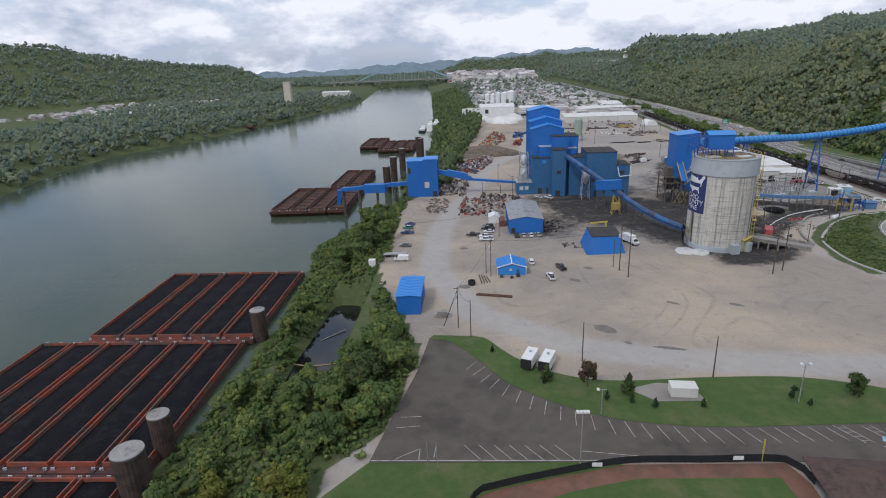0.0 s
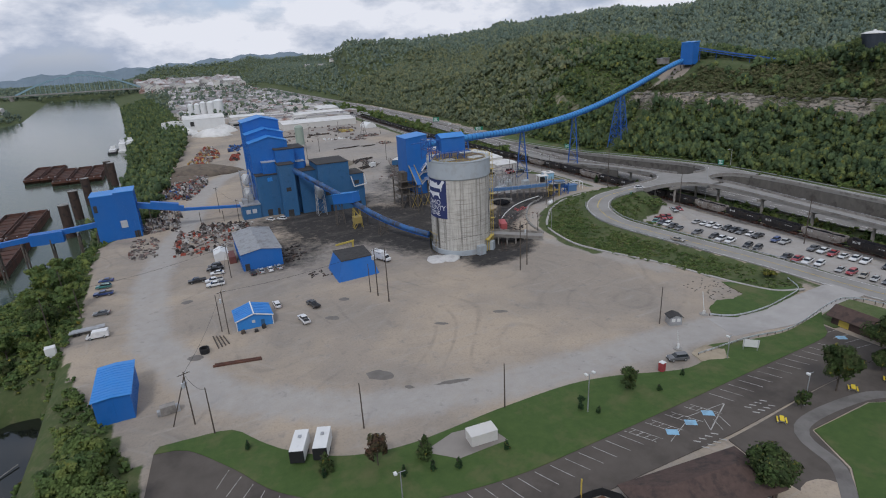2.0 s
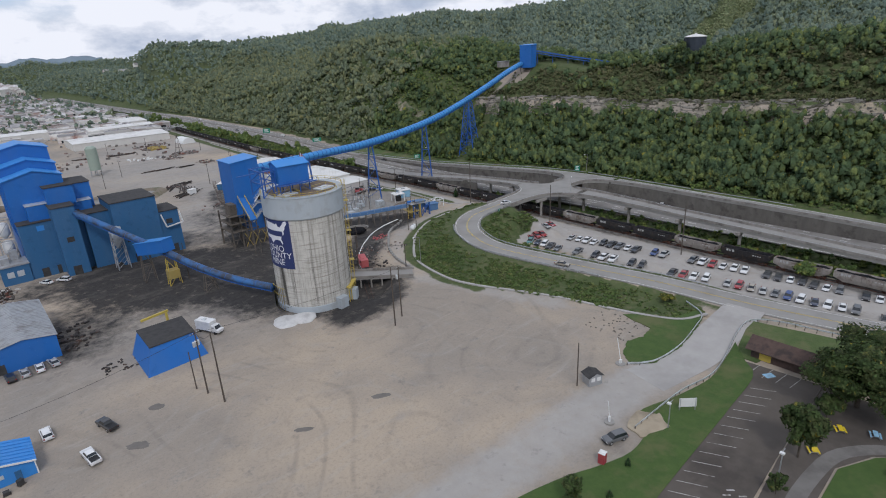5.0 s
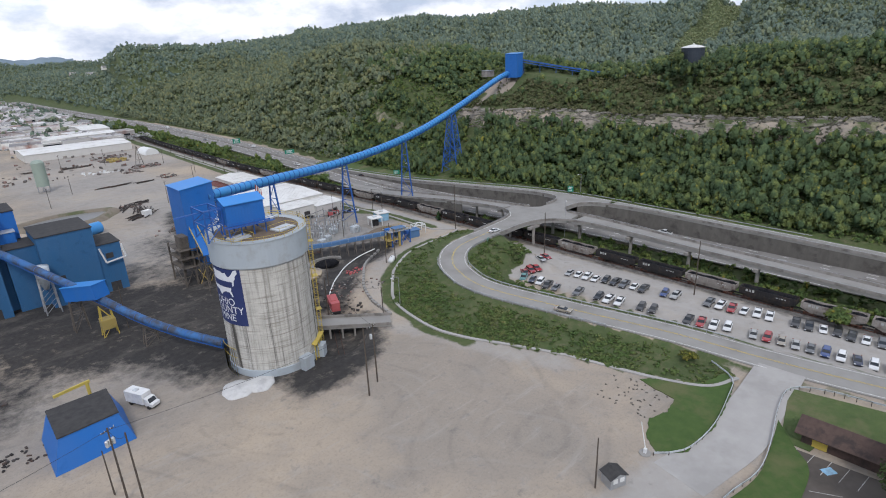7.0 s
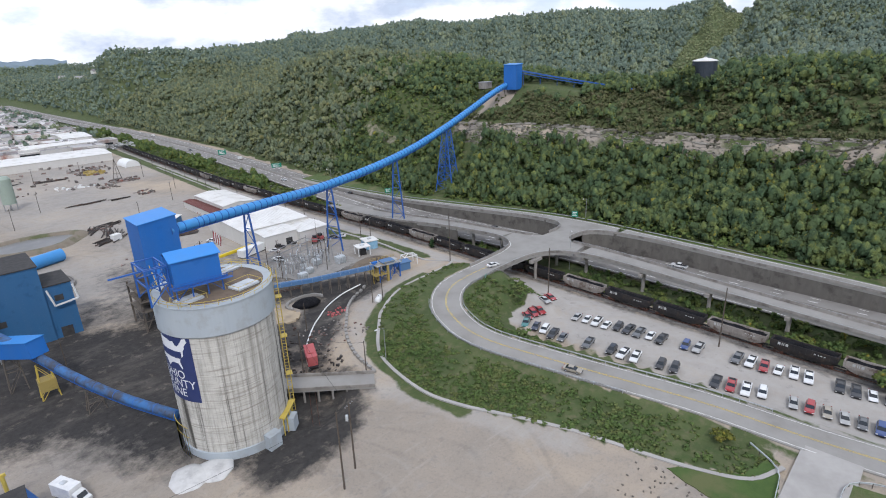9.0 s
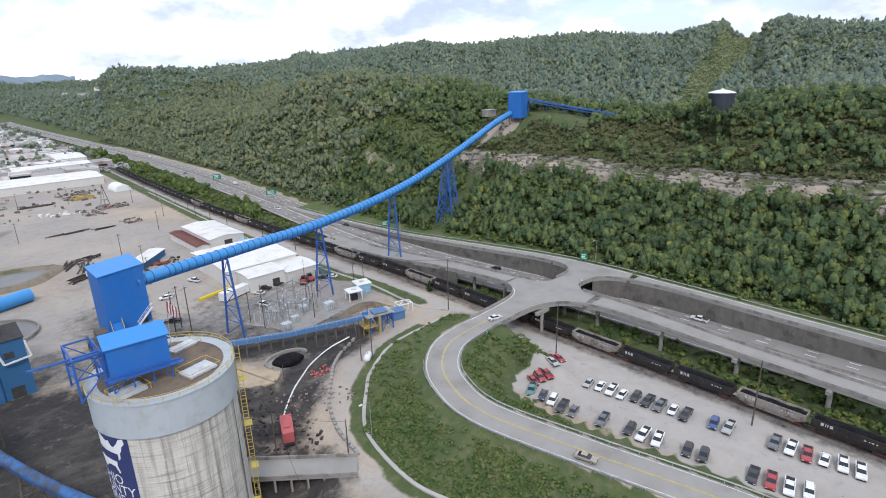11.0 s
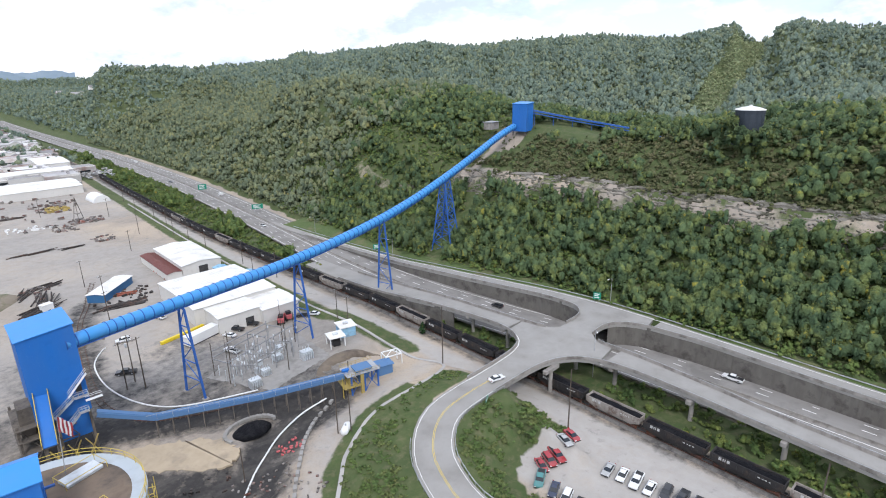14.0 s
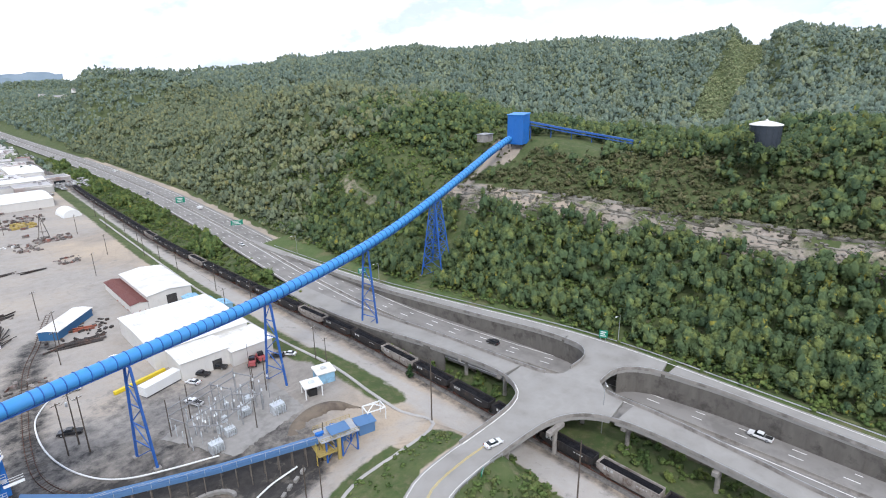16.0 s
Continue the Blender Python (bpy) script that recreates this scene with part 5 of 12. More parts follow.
for z in (5.2, 7.5):
    for k in range(8):
        a0, a1 = radians(-196 + k * 4.2), radians(-196 + k * 4.2 + 4.2)
        sh.bar((math.cos(a0) * (SR + 1), math.sin(a0) * (SR + 1), z), (math.cos(a1) * (SR + 1), math.sin(a1) * (SR + 1), z), 0.1)
        sh.bar((math.cos(a0) * (SR + 1), math.sin(a0) * (SR + 1), 0), (math.cos(a0) * (SR + 1), math.sin(a0) * (SR + 1), 7.5), 0.1)
part("side_platform", sh, M["yellow"], silo)


def ribbed_box(x0, y0, z0, x1, y1, z1, pitch=0.9, depth=0.05, sides="SEWN", m=None):
    """Upright ribs for a clad box."""
    s = Shape()
    if "S" in sides or "N" in sides:
        for i in range(1, int((x1 - x0) / pitch)):
            x = x0 + i * pitch
            for side, y in (("S", y0), ("N", y1)):
                if side in sides:
                    s.box(x - 0.06, y - depth, z0, x + 0.06, y + depth, z1, m)
    for i in range(1, int((y1 - y0) / pitch)):
        y = y0 + i * pitch
        for side, x in (("W", x0), ("E", x1)):
            if side in sides:
                s.box(x - depth, y - 0.06, z0, x + depth, y + 0.06, z1, m)
    return s


def gable(s, x0, y0, x1, y1, eave, top, axis="y", over=0.3, thick=0.18, ridge=None):
    """A pitched roof slab; the ridge runs along axis."""
    if axis == "y":
        mid = (x0 + x1) / 2 if ridge is None else ridge
        pts = [(x0 - over, eave - over * (top - eave) / (mid - x0)), (mid, top), (x1 + over, eave - over * (top - eave) / (x1 - mid))]
        ring = [(x, z) for x, z in pts] + [(x, z - thick) for x, z in pts[::-1]]
        s.rings([[Vector((x, y, z)) for x, z in ring] for y in (y0 - over, y1 + over)])
    else:
        mid = (y0 + y1) / 2 if ridge is None else ridge
        pts = [(y0 - over, eave - over * (top - eave) / (mid - y0)), (mid, top), (y1 + over, eave - over * (top - eave) / (y1 - mid))]
        ring = [(y, z) for y, z in pts] + [(y, z - thick) for y, z in pts[::-1]]
        s.rings([[Vector((x, y, z)) for y, z in ring] for x in (x0 - over, x1 + over)])
    return s


def gabled_body(s, x0, y0, x1, y1, z0, eave, top, axis="y", ridge=None):
    """Walls with gable ends."""
    if axis == "y":
        mid = (x0 + x1) / 2 if ridge is None else ridge
        ring = [(x0, z0), (x1, z0), (x1, eave), (mid, top), (x0, eave)]
        return s.rings([[Vector((x, y, z)) for x, z in ring] for y in (y0, y1)])
    mid = (y0 + y1) / 2 if ridge is None else ridge
    ring = [(y0, z0), (y1, z0), (y1, eave), (mid, top), (y0, eave)]
    return s.rings([[Vector((x, y, z)) for y, z in ring] for x in (x0, x1)])


# headhouse on the silo
head = thing("headhouse", pose(88.2, 206.4, 34.2, 0, 0, -5), "bright blue conveyor headhouse on the silo roof", "headhouse")
part("wall_shell", gabled_body(Shape(), -4.3, -2.9, 4.3, 2.9, 3.0, 7.9, 8.9, "x", 0.6), M["blue"], head)
part("roof", gable(Shape(), -4.3, -2.9, 4.3, 2.9, 7.95, 8.95, "x", 0.35, 0.15, 0.6), M["blue_lit_pale"], head, "blue sheet roof with its top light put into a paler colour")
part("wall_ribs", ribbed_box(-4.3, -2.9, 3.0, 4.3, 2.9, 7.7, 0.7, 0.03), M["blue"], head)
sh = Shape()
for x in (-4.2, -1.4, 1.4, 4.2):
    for y in (-2.8, 2.8):
        sh.box(x - 0.12, y - 0.12, 0, x + 0.12, y + 0.12, 3.0)
for y in (-2.8, 2.8):
    sh.bar((-4.2, y, 0.2), (-1.4, y, 2.9), 0.12).bar((1.4, y, 2.9), (4.2, y, 0.2), 0.12).box(-5.2, y - 0.15, 2.75, 5.4, y + 0.15, 3.02)
part("support_frame", sh, M["steel_blue"], head)
part("walkway", Shape().box(-4.8, -3.9, 2.55, 6.0, -2.95, 2.7), M["steel_blue"], head)
sh = Shape().bar((-4.8, -3.9, 3.7), (6.0, -3.9, 3.7), 0.07)
for i in range(10):
    sh.bar((-4.8 + i * 1.2, -3.9, 2.6), (-4.8 + i * 1.2, -3.9, 3.7), 0.06)
part("walkway_rail", sh, M["steel_blue"], head)
# trestle on the roof's west side, with a flagpole behind
tre = thing("roof_trestle", pose(81.8, 209.0, 34.0), "open blue steel trestle on the silo roof", "trestle")
sh = Shape()
c = [(-2.2, -3.4), (1.6, -3.4), (1.6, 3.6), (-2.2, 3.6)]
for i, (x, y) in enumerate(c):
    sh.bar((x, y, -0.0), (x, y, 7.2), 0.3)
    x2, y2 = c[(i + 1) % 4]
    for z in (7.1, 3.8):
        sh.bar((x, y, z), (x2, y2, z), 0.25)
    sh.bar((x, y, 3.8), (x2, y2, 7.1), 0.16).bar((x, y, 0.1), (x2, y2, 3.8), 0.16)
sh.bar((-7.5, -0.6, 6.4), (5, -3.0, 7.2), 0.3)
part("trestle_frame", sh, M["steel_blue"], tre)
flag = thing("flagpole", pose(95.5, 214.5, 34.2, 0, 4, 0), "flagpole with a limp striped flag on the silo roof", "flagpole")
part("pole", Shape().rod((0, 0, 0), (0, 0, 9.0), 0.07, 0.04), M["steel"], flag)
M["flag_red"] = surface("flag_red", (0.30, 0.04, 0.05), (0.34, 0.06, 0.06), 1.0, None, 0.1, 0.8, 0, 0, 0)
for i in range(7):
    sh = Shape()
    rows = [[(0.05 + 0.22 * i + 0.05 * math.sin(k * 1.3 + i), 0.12 * math.sin(i * 1.5 + k), 8.8 - k * 0.45 - i * 0.22) for i_ in (0,)][0] for k in range(6)]
    rows2 = [(x + 0.22, y + 0.05, z - 0.2) for x, y, z in rows]
    sh.strip(rows, rows2, 0.0)
    part("flag_stripe", sh, M["flag_red"] if i % 2 == 0 else M["white"], flag)

# ---------------------------------------------------------------- transfer tower and the long tube conveyor
M["brown_steel"] = surface("brown_grimy_steel", (0.10, 0.085, 0.07), (0.16, 0.135, 0.11), 0.8, (0.05, 0.045, 0.04), 0.4, 0.85, 0, 0.2, 0.02)
TX0, TY0, TX1, TY1 = 96.6, 271.5, 107.2, 283.5
tower = thing("transfer_tower", pose(0, 0, 0), "tall blue clad transfer tower on steel legs", "transfer tower")
part("upper_shell", Shape().rings([[Vector(p) for p in ((TX0, TY0, 12), (TX1, TY0, 12), (TX1, TY1, 12), (TX0, TY1, 12))],
                                   [Vector(p) for p in ((TX0, TY0, 32.6), (TX1, TY0, 33.6), (TX1, TY1, 33.6), (TX0, TY1, 32.6))]]), M["blue"], tower)
part("roof", Shape().rings([[Vector(p) for p in ((TX0 - 0.3, TY0 - 0.3, 32.6), (TX1 + 0.3, TY0 - 0.3, 33.65), (TX1 + 0.3, TY1 + 0.3, 33.65), (TX0 - 0.3, TY1 + 0.3, 32.6))],
                            [Vector(p) for p in ((TX0 - 0.3, TY0 - 0.3, 32.8), (TX1 + 0.3, TY0 - 0.3, 33.85), (TX1 + 0.3, TY1 + 0.3, 33.85), (TX0 - 0.3, TY1 + 0.3, 32.8))]]), M["blue_lit_pale"], tower)
part("lower_shell", Shape().box(TX0 + 3.4, TY0 + 1.0, 5.5, TX1 - 0.3, TY1 - 2, 14.0), M["blue"], tower)
part("wall_ribs", ribbed_box(TX0, TY0, 12, TX1, TY1, 32.5, 0.8, 0.035, "SE"), M["blue"], tower)
sh = Loose("frame_member", M["brown_steel"], tower)
for x in (TX0 - 3.5, TX0 + 0.3, TX0 + 3.6, TX1 - 0.5):
    for y in (TY0 + 0.5, TY1 - 0.5):
        sh.box(x - 0.25, y - 0.25, -0.3, x + 0.25, y + 0.25, 12.5 if x > TX0 else 13.5)
    sh.bar((x, TY0 + 0.5, 0.4), (x, TY1 - 0.5, 6.5), 0.2)
for x in (TX0 - 3.5, TX0 + 0.3, TX0 + 3.6):
    for z in (3.2, 6.4, 9.5, 12.4):
        sh.bar((x, TY0 + 0.5, z), (x + 3.6, TY0 + 0.5, z), 0.22)
    sh.bar((x, TY0 + 0.5, 0), (x + 3.6, TY0 + 0.5, 6.4), 0.18).bar((x + 3.6, TY0 + 0.5, 6.4), (x, TY0 + 0.5, 12.4), 0.18)
for z in (6.4, 9.6, 12.6):
    part("landing", Shape().box(TX0 - 4.0, TY0 - 0.6, z, TX0 + 3.2, TY1 - 1, z + 0.2), M["brown_steel"], tower)
part("chute", Shape().rings([[Vector(p) for p in ((TX0 - 3, TY0 + 2, 8), (TX0 - 0.5, TY0 + 2, 8), (TX0 - 0.5, TY0 + 6, 8), (TX0 - 3, TY0 + 6, 8))],
                             [Vector(p) for p in ((TX0 - 2.6, TY0 + 1, 17), (TX0 + 0.5, TY0 + 1, 17), (TX0 + 0.5, TY0 + 6, 17), (TX0 - 2.6, TY0 + 6, 17))]]), M["brown_steel"], tower)
sh = Shape()
for a, b_ in (((TX1 - 4, TY0 - 1.0, 17.0), (TX1 + 0.3, TY0 - 1.0, 21.5)), ((TX1 - 1, TY0 - 1.2, 15.0), (TX1 + 2.4, TY0 - 1.2, 15.0))):
    sh.bar(a, b_, 0.9, 0.15)
    sh.bar(Vector(a) + Vector((0, -0.45, 1.1)), Vector(b_) + Vector((0, -0.45, 1.1)), 0.08)
    sh.bar(Vector(a) + Vector((0, 0.45, 1.1)), Vector(b_) + Vector((0, 0.45, 1.1)), 0.08)
part("stair", sh, M["white"], tower, "pale outside stair")
for k, (a, b_) in enumerate((((99.8, 270.6, 13.0), (104.0, 270.6, 16.2)), ((104.2, 270.6, 16.2), (107.0, 270.6, 16.2)), ((101.0, 269.4, 9.4), (104.4, 269.4, 12.6)), ((104.4, 269.6, 12.8), (106.4, 269.6, 12.8)))):
    a, b_ = Vector(a), Vector(b_)
    one = Shape().bar(a, b_, 1.0, 0.18)
    for e in (-0.5, 0.5):
        one.bar(a + Vector((0, e, 1.1)), b_ + Vector((0, e, 1.1)), 0.09).bar(a + Vector((0, e, 0.55)), b_ + Vector((0, e, 0.55)), 0.06)
        for i in range(4):
            p = a.lerp(b_, i / 3)
            one.bar(p + Vector((0, e, 0)), p + Vector((0, e, 1.1)), 0.07)
    part("stair_flight" if a.z != b_.z else "stair_landing", one, M["hatch"], tower, "pale handrailed stair")
g0, g1 = Vector((98.6, 271.4, 19.2)), Vector((97.2, 259.5, 13.2))
belt = part("side_belt", Shape().bar(g0, g1, 2.4, 0.35), M["blue"], tower, "blue inclined belt frame")
for e in (-1.35, 1.35):
    rail_ = Shape().bar(g0 + Vector((e, 0, 1.2)), g1 + Vector((e, 0, 1.2)), 0.12).bar(g0 + Vector((e, 0, 0.6)), g1 + Vector((e, 0, 0.6)), 0.1)
    for i in range(7):
        p = g0.lerp(g1, i / 6)
        rail_.bar(p + Vector((e, 0, 0)), p + Vector((e, 0, 1.2)), 0.1)
    part("belt_rail", rail_, M["yellow"], belt, "yellow handrail")
for i in (0.35, 0.95):
    p = g0.lerp(g1, i)
    for e in (-1.1, 1.1):
        part("belt_leg", Shape().bar(p + Vector((e, 0, 0)), Vector((p.x + e, p.y, -0.4)), 0.25), M["brown_steel"], belt)
for x in (97.5, 101.0, 104.5):
    part("base_brace", Shape().bar((x, 271.0, 0), (x + 2.6, 271.0, 5.4), 0.25).bar((x + 2.6, 271.0, 0), (x, 271.0, 5.4), 0.25), M["ochre"], tower, "dull yellow brace")
part("entry_door", Shape().box(105.0, 271.3, 17.0, 106.2, 271.46, 19.2), M["dark"], tower, "dark doorway")


def tube(name, line, r, label, ring_every=2, n=20, ring=0.24, group="", skin="tube"):
    """A conveyor gallery: a ribbed round tube along a line."""
    o = line[0]
    t = thing(name, pose(o.x, o.y, o.z), label, "conveyor", group)
    rings, hoops = [], []
    for i, p in enumerate(line):
        a, b_ = line[max(i - 1, 0)], line[min(i + 1, len(line) - 1)]
        d = (b_ - a).normalized()
        s = d.cross(Vector((0, 0, 1))).normalized()
        u = s.cross(d)
        rings.append([p - o + r * (math.cos(2 * math.pi * k / n) * s + math.sin(2 * math.pi * k / n) * u) for k in range(n)])
        if i % ring_every == 0:
            hoops.append((p - o, s, u, d))
    part("tube_skin", Shape().rings(rings), M[skin], t, smooth=True)
    one = Shape()
    prof = [(r - 0.02, -0.1), (r + ring * 0.6, -0.07), (r + ring * 0.6, 0.07), (r - 0.02, 0.1)]
    one.rings([[Vector((rr * math.cos(2 * math.pi * k / n), rr * math.sin(2 * math.pi * k / n), z)) for k in range(n)] for rr, z in prof], caps=False)
    me = one.mesh("hoop", M["steel_blue"])
    for p, s, u, d in hoops:
        ob = new("hoop", me)
        ob.parent = t
        ob.matrix_basis = Matrix(((s.x, u.x, d.x, p.x), (s.y, u.y, d.y, p.y), (s.z, u.z, d.z, p.z), (0, 0, 0, 1)))
    sh = Shape()
    for i in range(len(line) - 1):
        for side in (-1, 1):
            d = (line[i + 1] - line[i]).normalized()
            s = d.cross(Vector((0, 0, 1))).normalized() * side * (r * 0.55)
            sh.bar(line[i] - o + s - Vector((0, 0, r * 0.92)), line[i + 1] - o + s - Vector((0, 0, r * 0.92)), 0.25, 0.4)
    part("girder", sh, M["steel_blue"], t)
    return t


LONG = curve([(105, 272.8, 28.9), (114, 275.2, 28.8), (143, 283, 28.2), (169, 290, 27.7), (204, 299.2, 29.5), (235, 307.6, 33.2), (266, 316, 39.3), (292, 323, 45.4), (316, 329.3, 51.4), (334, 333.2, 55.2), (339, 332.6, 55.6)], 2.4)
tube("tube_conveyor", LONG, 1.6, "long bright blue ribbed tube conveyor climbing to the hill", 1)


def z_on(line, x):
    return float(np.interp(x, [p.x for p in line], [p.z for p in line])), float(np.interp(x, [p.x for p in line], [p.y for p in line]))


def bent(x, foot, wide, levels, name="conveyor_bent", label="blue steel trestle bent carrying the tube conveyor", two=False):
    """A trestle below the tube: two splayed legs, or four."""
    top, y = z_on(LONG, x)
    t = thing(name, pose(x, y, foot), label, "trestle", "conveyor bents")
    h = top - 1.85 - foot
    ax = Vector((-0.26, 0.965, 0))
    al = Vector((0.965, 0.26, 0))
    rows = [0.0] if not two else [-two / 2, two / 2]
    legs = []
    for o in rows:
        pair = []
        for side in (-1, 1):
            a = ax * side * wide + al * o * 1.0
            b_ = ax * side * 1.15 + al * o * 0.55 + Vector((0, 0, h))
            part("leg", Shape().bar(a, b_, 0.5), M["steel_blue"], t)
            pair.append((a, b_))
        legs.append(pair)
    sh = Loose("brace", M["steel_blue"], t)

    def at(leg, f):
        return leg[0].lerp(leg[1], f)
    fs = [i / levels for i in range(levels + 1)]
    for pair in legs:
        for i in range(levels):
            if i:
                sh.bar(at(pair[0], fs[i]), at(pair[1], fs[i]), 0.22)
            p, q_ = (pair[0], pair[1]) if i % 2 else (pair[1], pair[0])
            sh.bar(at(p, fs[i]), at(q_, fs[i + 1]), 0.2)
            if two:
                sh.bar(at(q_, fs[i]), at(p, fs[i + 1]), 0.2)
        sh.bar(at(pair[0], 1), at(pair[1], 1), 0.4)
    if two:
        for k in (0, 1):
            for i in range(levels):
                sh.bar(at(legs[0][k], fs[i]), at(legs[1][k], fs[i + 1]), 0.2).bar(at(legs[1][k], fs[i]), at(legs[0][k], fs[i + 1]), 0.2)
                sh.bar(at(legs[0][k], fs[i + 1]), at(legs[1][k], fs[i + 1]), 0.22)
    for pair in legs:
        for leg in pair:
            part("footing", Shape().box(leg[0].x - 0.8, leg[0].y - 0.8, -0.6, leg[0].x + 0.8, leg[0].y + 0.8, 0.35, c=0.1), M["concrete_wall"], t, "concrete footing")


bent(132.6, 0, 4.2, 5)
bent(173.0, -0.2, 4.2, 5)
bent(217.2, -2.6, 3.8, 5)
bent(263.8, 4.0, 5.2, 7, two=8.5)

# hilltop tower, its control house and the conveyor beyond
top_house = thing("hilltop_tower", pose(341.2, 332.0, 51.6, 0, 0, 15), "bright blue hilltop transfer house above the tube conveyor", "transfer tower")
part("wall_shell", Shape().box(-6.6, -4.2, 0.9, 2.6, 4.2, 15.6, c=0.05), M["blue"], top_house)
part("roof", Shape().rings([[Vector(p) for p in ((-6.9, -4.5, 15.6), (2.9, -4.5, 15.6), (2.9, 4.5, 15.6), (-6.9, 4.5, 15.6))], [Vector(p) for p in ((-6.9, -4.5, 15.8), (2.9, -4.5, 16.4), (2.9, 4.5, 16.4), (-6.9, 4.5, 15.8))]]), M["blue_lit_pale"], top_house)
part("wall_ribs", ribbed_box(-6.6, -4.2, 0.9, 2.6, 4.2, 15.5, 0.8, 0.04, "SWE"), M["blue"], top_house)
sh = Loose("frame_member", M["brown_steel"], top_house)
for x in (-6, -2, 2, 5.5):
    for y in (-3.8, 3.8):
        sh.box(x - 0.2, y - 0.2, -1.5, x + 0.2, y + 0.2, 9 if x > 3 else 2.4)
for z in (2.4, 5, 7.6):
    sh.bar((2.6, -3.9, z), (5.6, -3.9, z), 0.25).bar((2.6, -3.9, z + 1.1), (5.6, -3.9, z + 1.1), 0.1)
HILLC = [Vector((344.5, 332, 62.2)), Vector((361, 313.9, 57.3)), Vector((376.8, 296.4, 53.0)), Vector((394.6, 276.7, 48.0))]
hc = thing("hill_conveyor", pose(344, 332, 56), "open blue belt conveyor running along the hilltop", "conveyor")
inv = Vector((344, 332, 56))
sh = Shape()
for a, b_ in zip(HILLC[:-1], HILLC[1:]):
    sh.bar(a - inv, b_ - inv, 2.0, 0.5).bar(a - inv + Vector((0, 0, 1.5)), b_ - inv + Vector((0, 0, 1.5)), 2.2, 0.9)
part("belt_frame", sh, M["steel_blue"], hc)
sh = Loose("trestle_post", M["steel_blue"], hc)
for k in range(22):
    f = k / 21
    p = HILLC[0].lerp(HILLC[-1], f) - inv
    sh.bar(p + Vector((0, 0, 0)), p + Vector((0, 0, 1.2)), 0.15)
    if k % 3 == 1:
        sh.bar(p, Vector((p.x, p.y, float(land(p.x + inv.x, p.y + inv.y)) - inv.z - 1)), 0.3)
ctl = thing("control_house", pose(329, 345.5, 54.0, 0, 0, 10), "small grey control house beside the hilltop tower", "hut")
part("wall_shell", Shape().box(-4, -2.5, -0.6, 4, 2.5, 3.2, c=0.05), M["concrete_wall"], ctl)
part("roof", Shape().box(-4.3, -2.8, 3.2, 4.3, 2.8, 3.5), M["steel"], ctl)
tank = thing("water_tank", pose(347, 217.6, 58.4), "dark round water tank with a pale domed roof on the hill", "tank")
M["tank"] = surface("dark_tank_steel", (0.035, 0.045, 0.06), (0.05, 0.06, 0.075), 0.5, None, 0.1, 0.5, 0.2, 0.1, 0.02)
part("shell", Shape().lathe([(5.6, -5.0), (5.6, 9.3)], 40), M["tank"], tank)
part("tank_roof", Shape().lathe([(5.95, 9.2), (5.95, 9.45), (3.6, 10.2), (1.0, 10.7), (0.1, 10.7)], 40), M["white_roof"], tank, "pale domed roof")
part("roof_vent", Shape().lathe([(0.7, 10.5), (0.7, 11.1), (0.1, 11.3)], 16), M["white_roof"], tank)
sh = Loose("shell_stiffener", M["tank"], tank)
for k in range(16):
    a = 2 * math.pi * k / 16
    sh.bar((5.63 * math.cos(a), 5.63 * math.sin(a), -1), (5.63 * math.cos(a), 5.63 * math.sin(a), 9.3), 0.1)
part("ladder", Shape().bar((-3.6, -3.3, -1), (-3.6, -3.3, 9.6), 0.35, 0.1), M["steel"], tank)

# ---------------------------------------------------------------- woods
rng = np.random.default_rng(7)


def wood(name, pts, r0, r1, tall, leaves, size, material, label, sink=0.25, lobes=7, dense=0.8):
    """A wood as one mesh: crowns over the ground at given places."""
    x, y = pts[:, 0], pts[:, 1]
    rad = rng.uniform(r0, r1, len(x))
    hgt = rad * rng.uniform(tall * 0.8, tall * 1.25, len(x))
    z = land(x, y) + hgt * (1 - sink)
    v, f, soft = crowns(rng, np.stack([x, y, z], 1), rad, hgt, leaves, size, lobes, dense=dense)
    ob = new(name, fast_mesh(name, v, f, material, soft))
    return tagged(ob, label, "woods", kind="stuff")


def scatter(x0, x1, y0, y1, per, keep):
    """Random places, one to about per square metres, where keep(x, y) holds."""
    n = int((x1 - x0) * (y1 - y0) / per)
    p = np.stack([rng.uniform(x0, x1, n), rng.uniform(y0, y1, n)], 1)
    return p[keep(p[:, 0], p[:, 1])]


def foot_d(x, y):
    return x - line_at("hill_foot", y)


def bare(x, y):
    """Places on the hill with no trees: the rock cut, the tower yard and the grassy strip."""
    d = foot_d(x, y)
    rock = (d > 46 + lumps(x, y, 9) * 2) & (d < np.interp(y, [60, 290, 315, 345], [55, 56, 62, 60]) + lumps(x, y, 7) * 2) & (y > 60) & (y < 345)
    rock |= near_poly(x, y, [(285, 414), (281, 398), (283, 380), (286, 366)], 2.5, 0.5) > 0
    yard = (np.hypot(x - 333, y - 337) < 17) | ((np.abs(y - 316 - (x - 264) * 0.26) < 6) & (d < 62))
    strip = (np.abs(y - 338 - (x - 620) * 0.26) < np.interp(x, [600, 880, 960, 1010], [15, 19, 13, 8])) & (x > 540) & (x < 1080)
    q_ = (x - 344) * 0.742 + (y - 332) * 0.671
    conv = (q_ > -30 - np.clip(x - 362, 0, 30) * 0.5) & (q_ < 4) & (x > 338) & (x < 408)
    return rock | yard | strip | conv | (np.hypot(x - 346, y - 217.5) < 6.5)


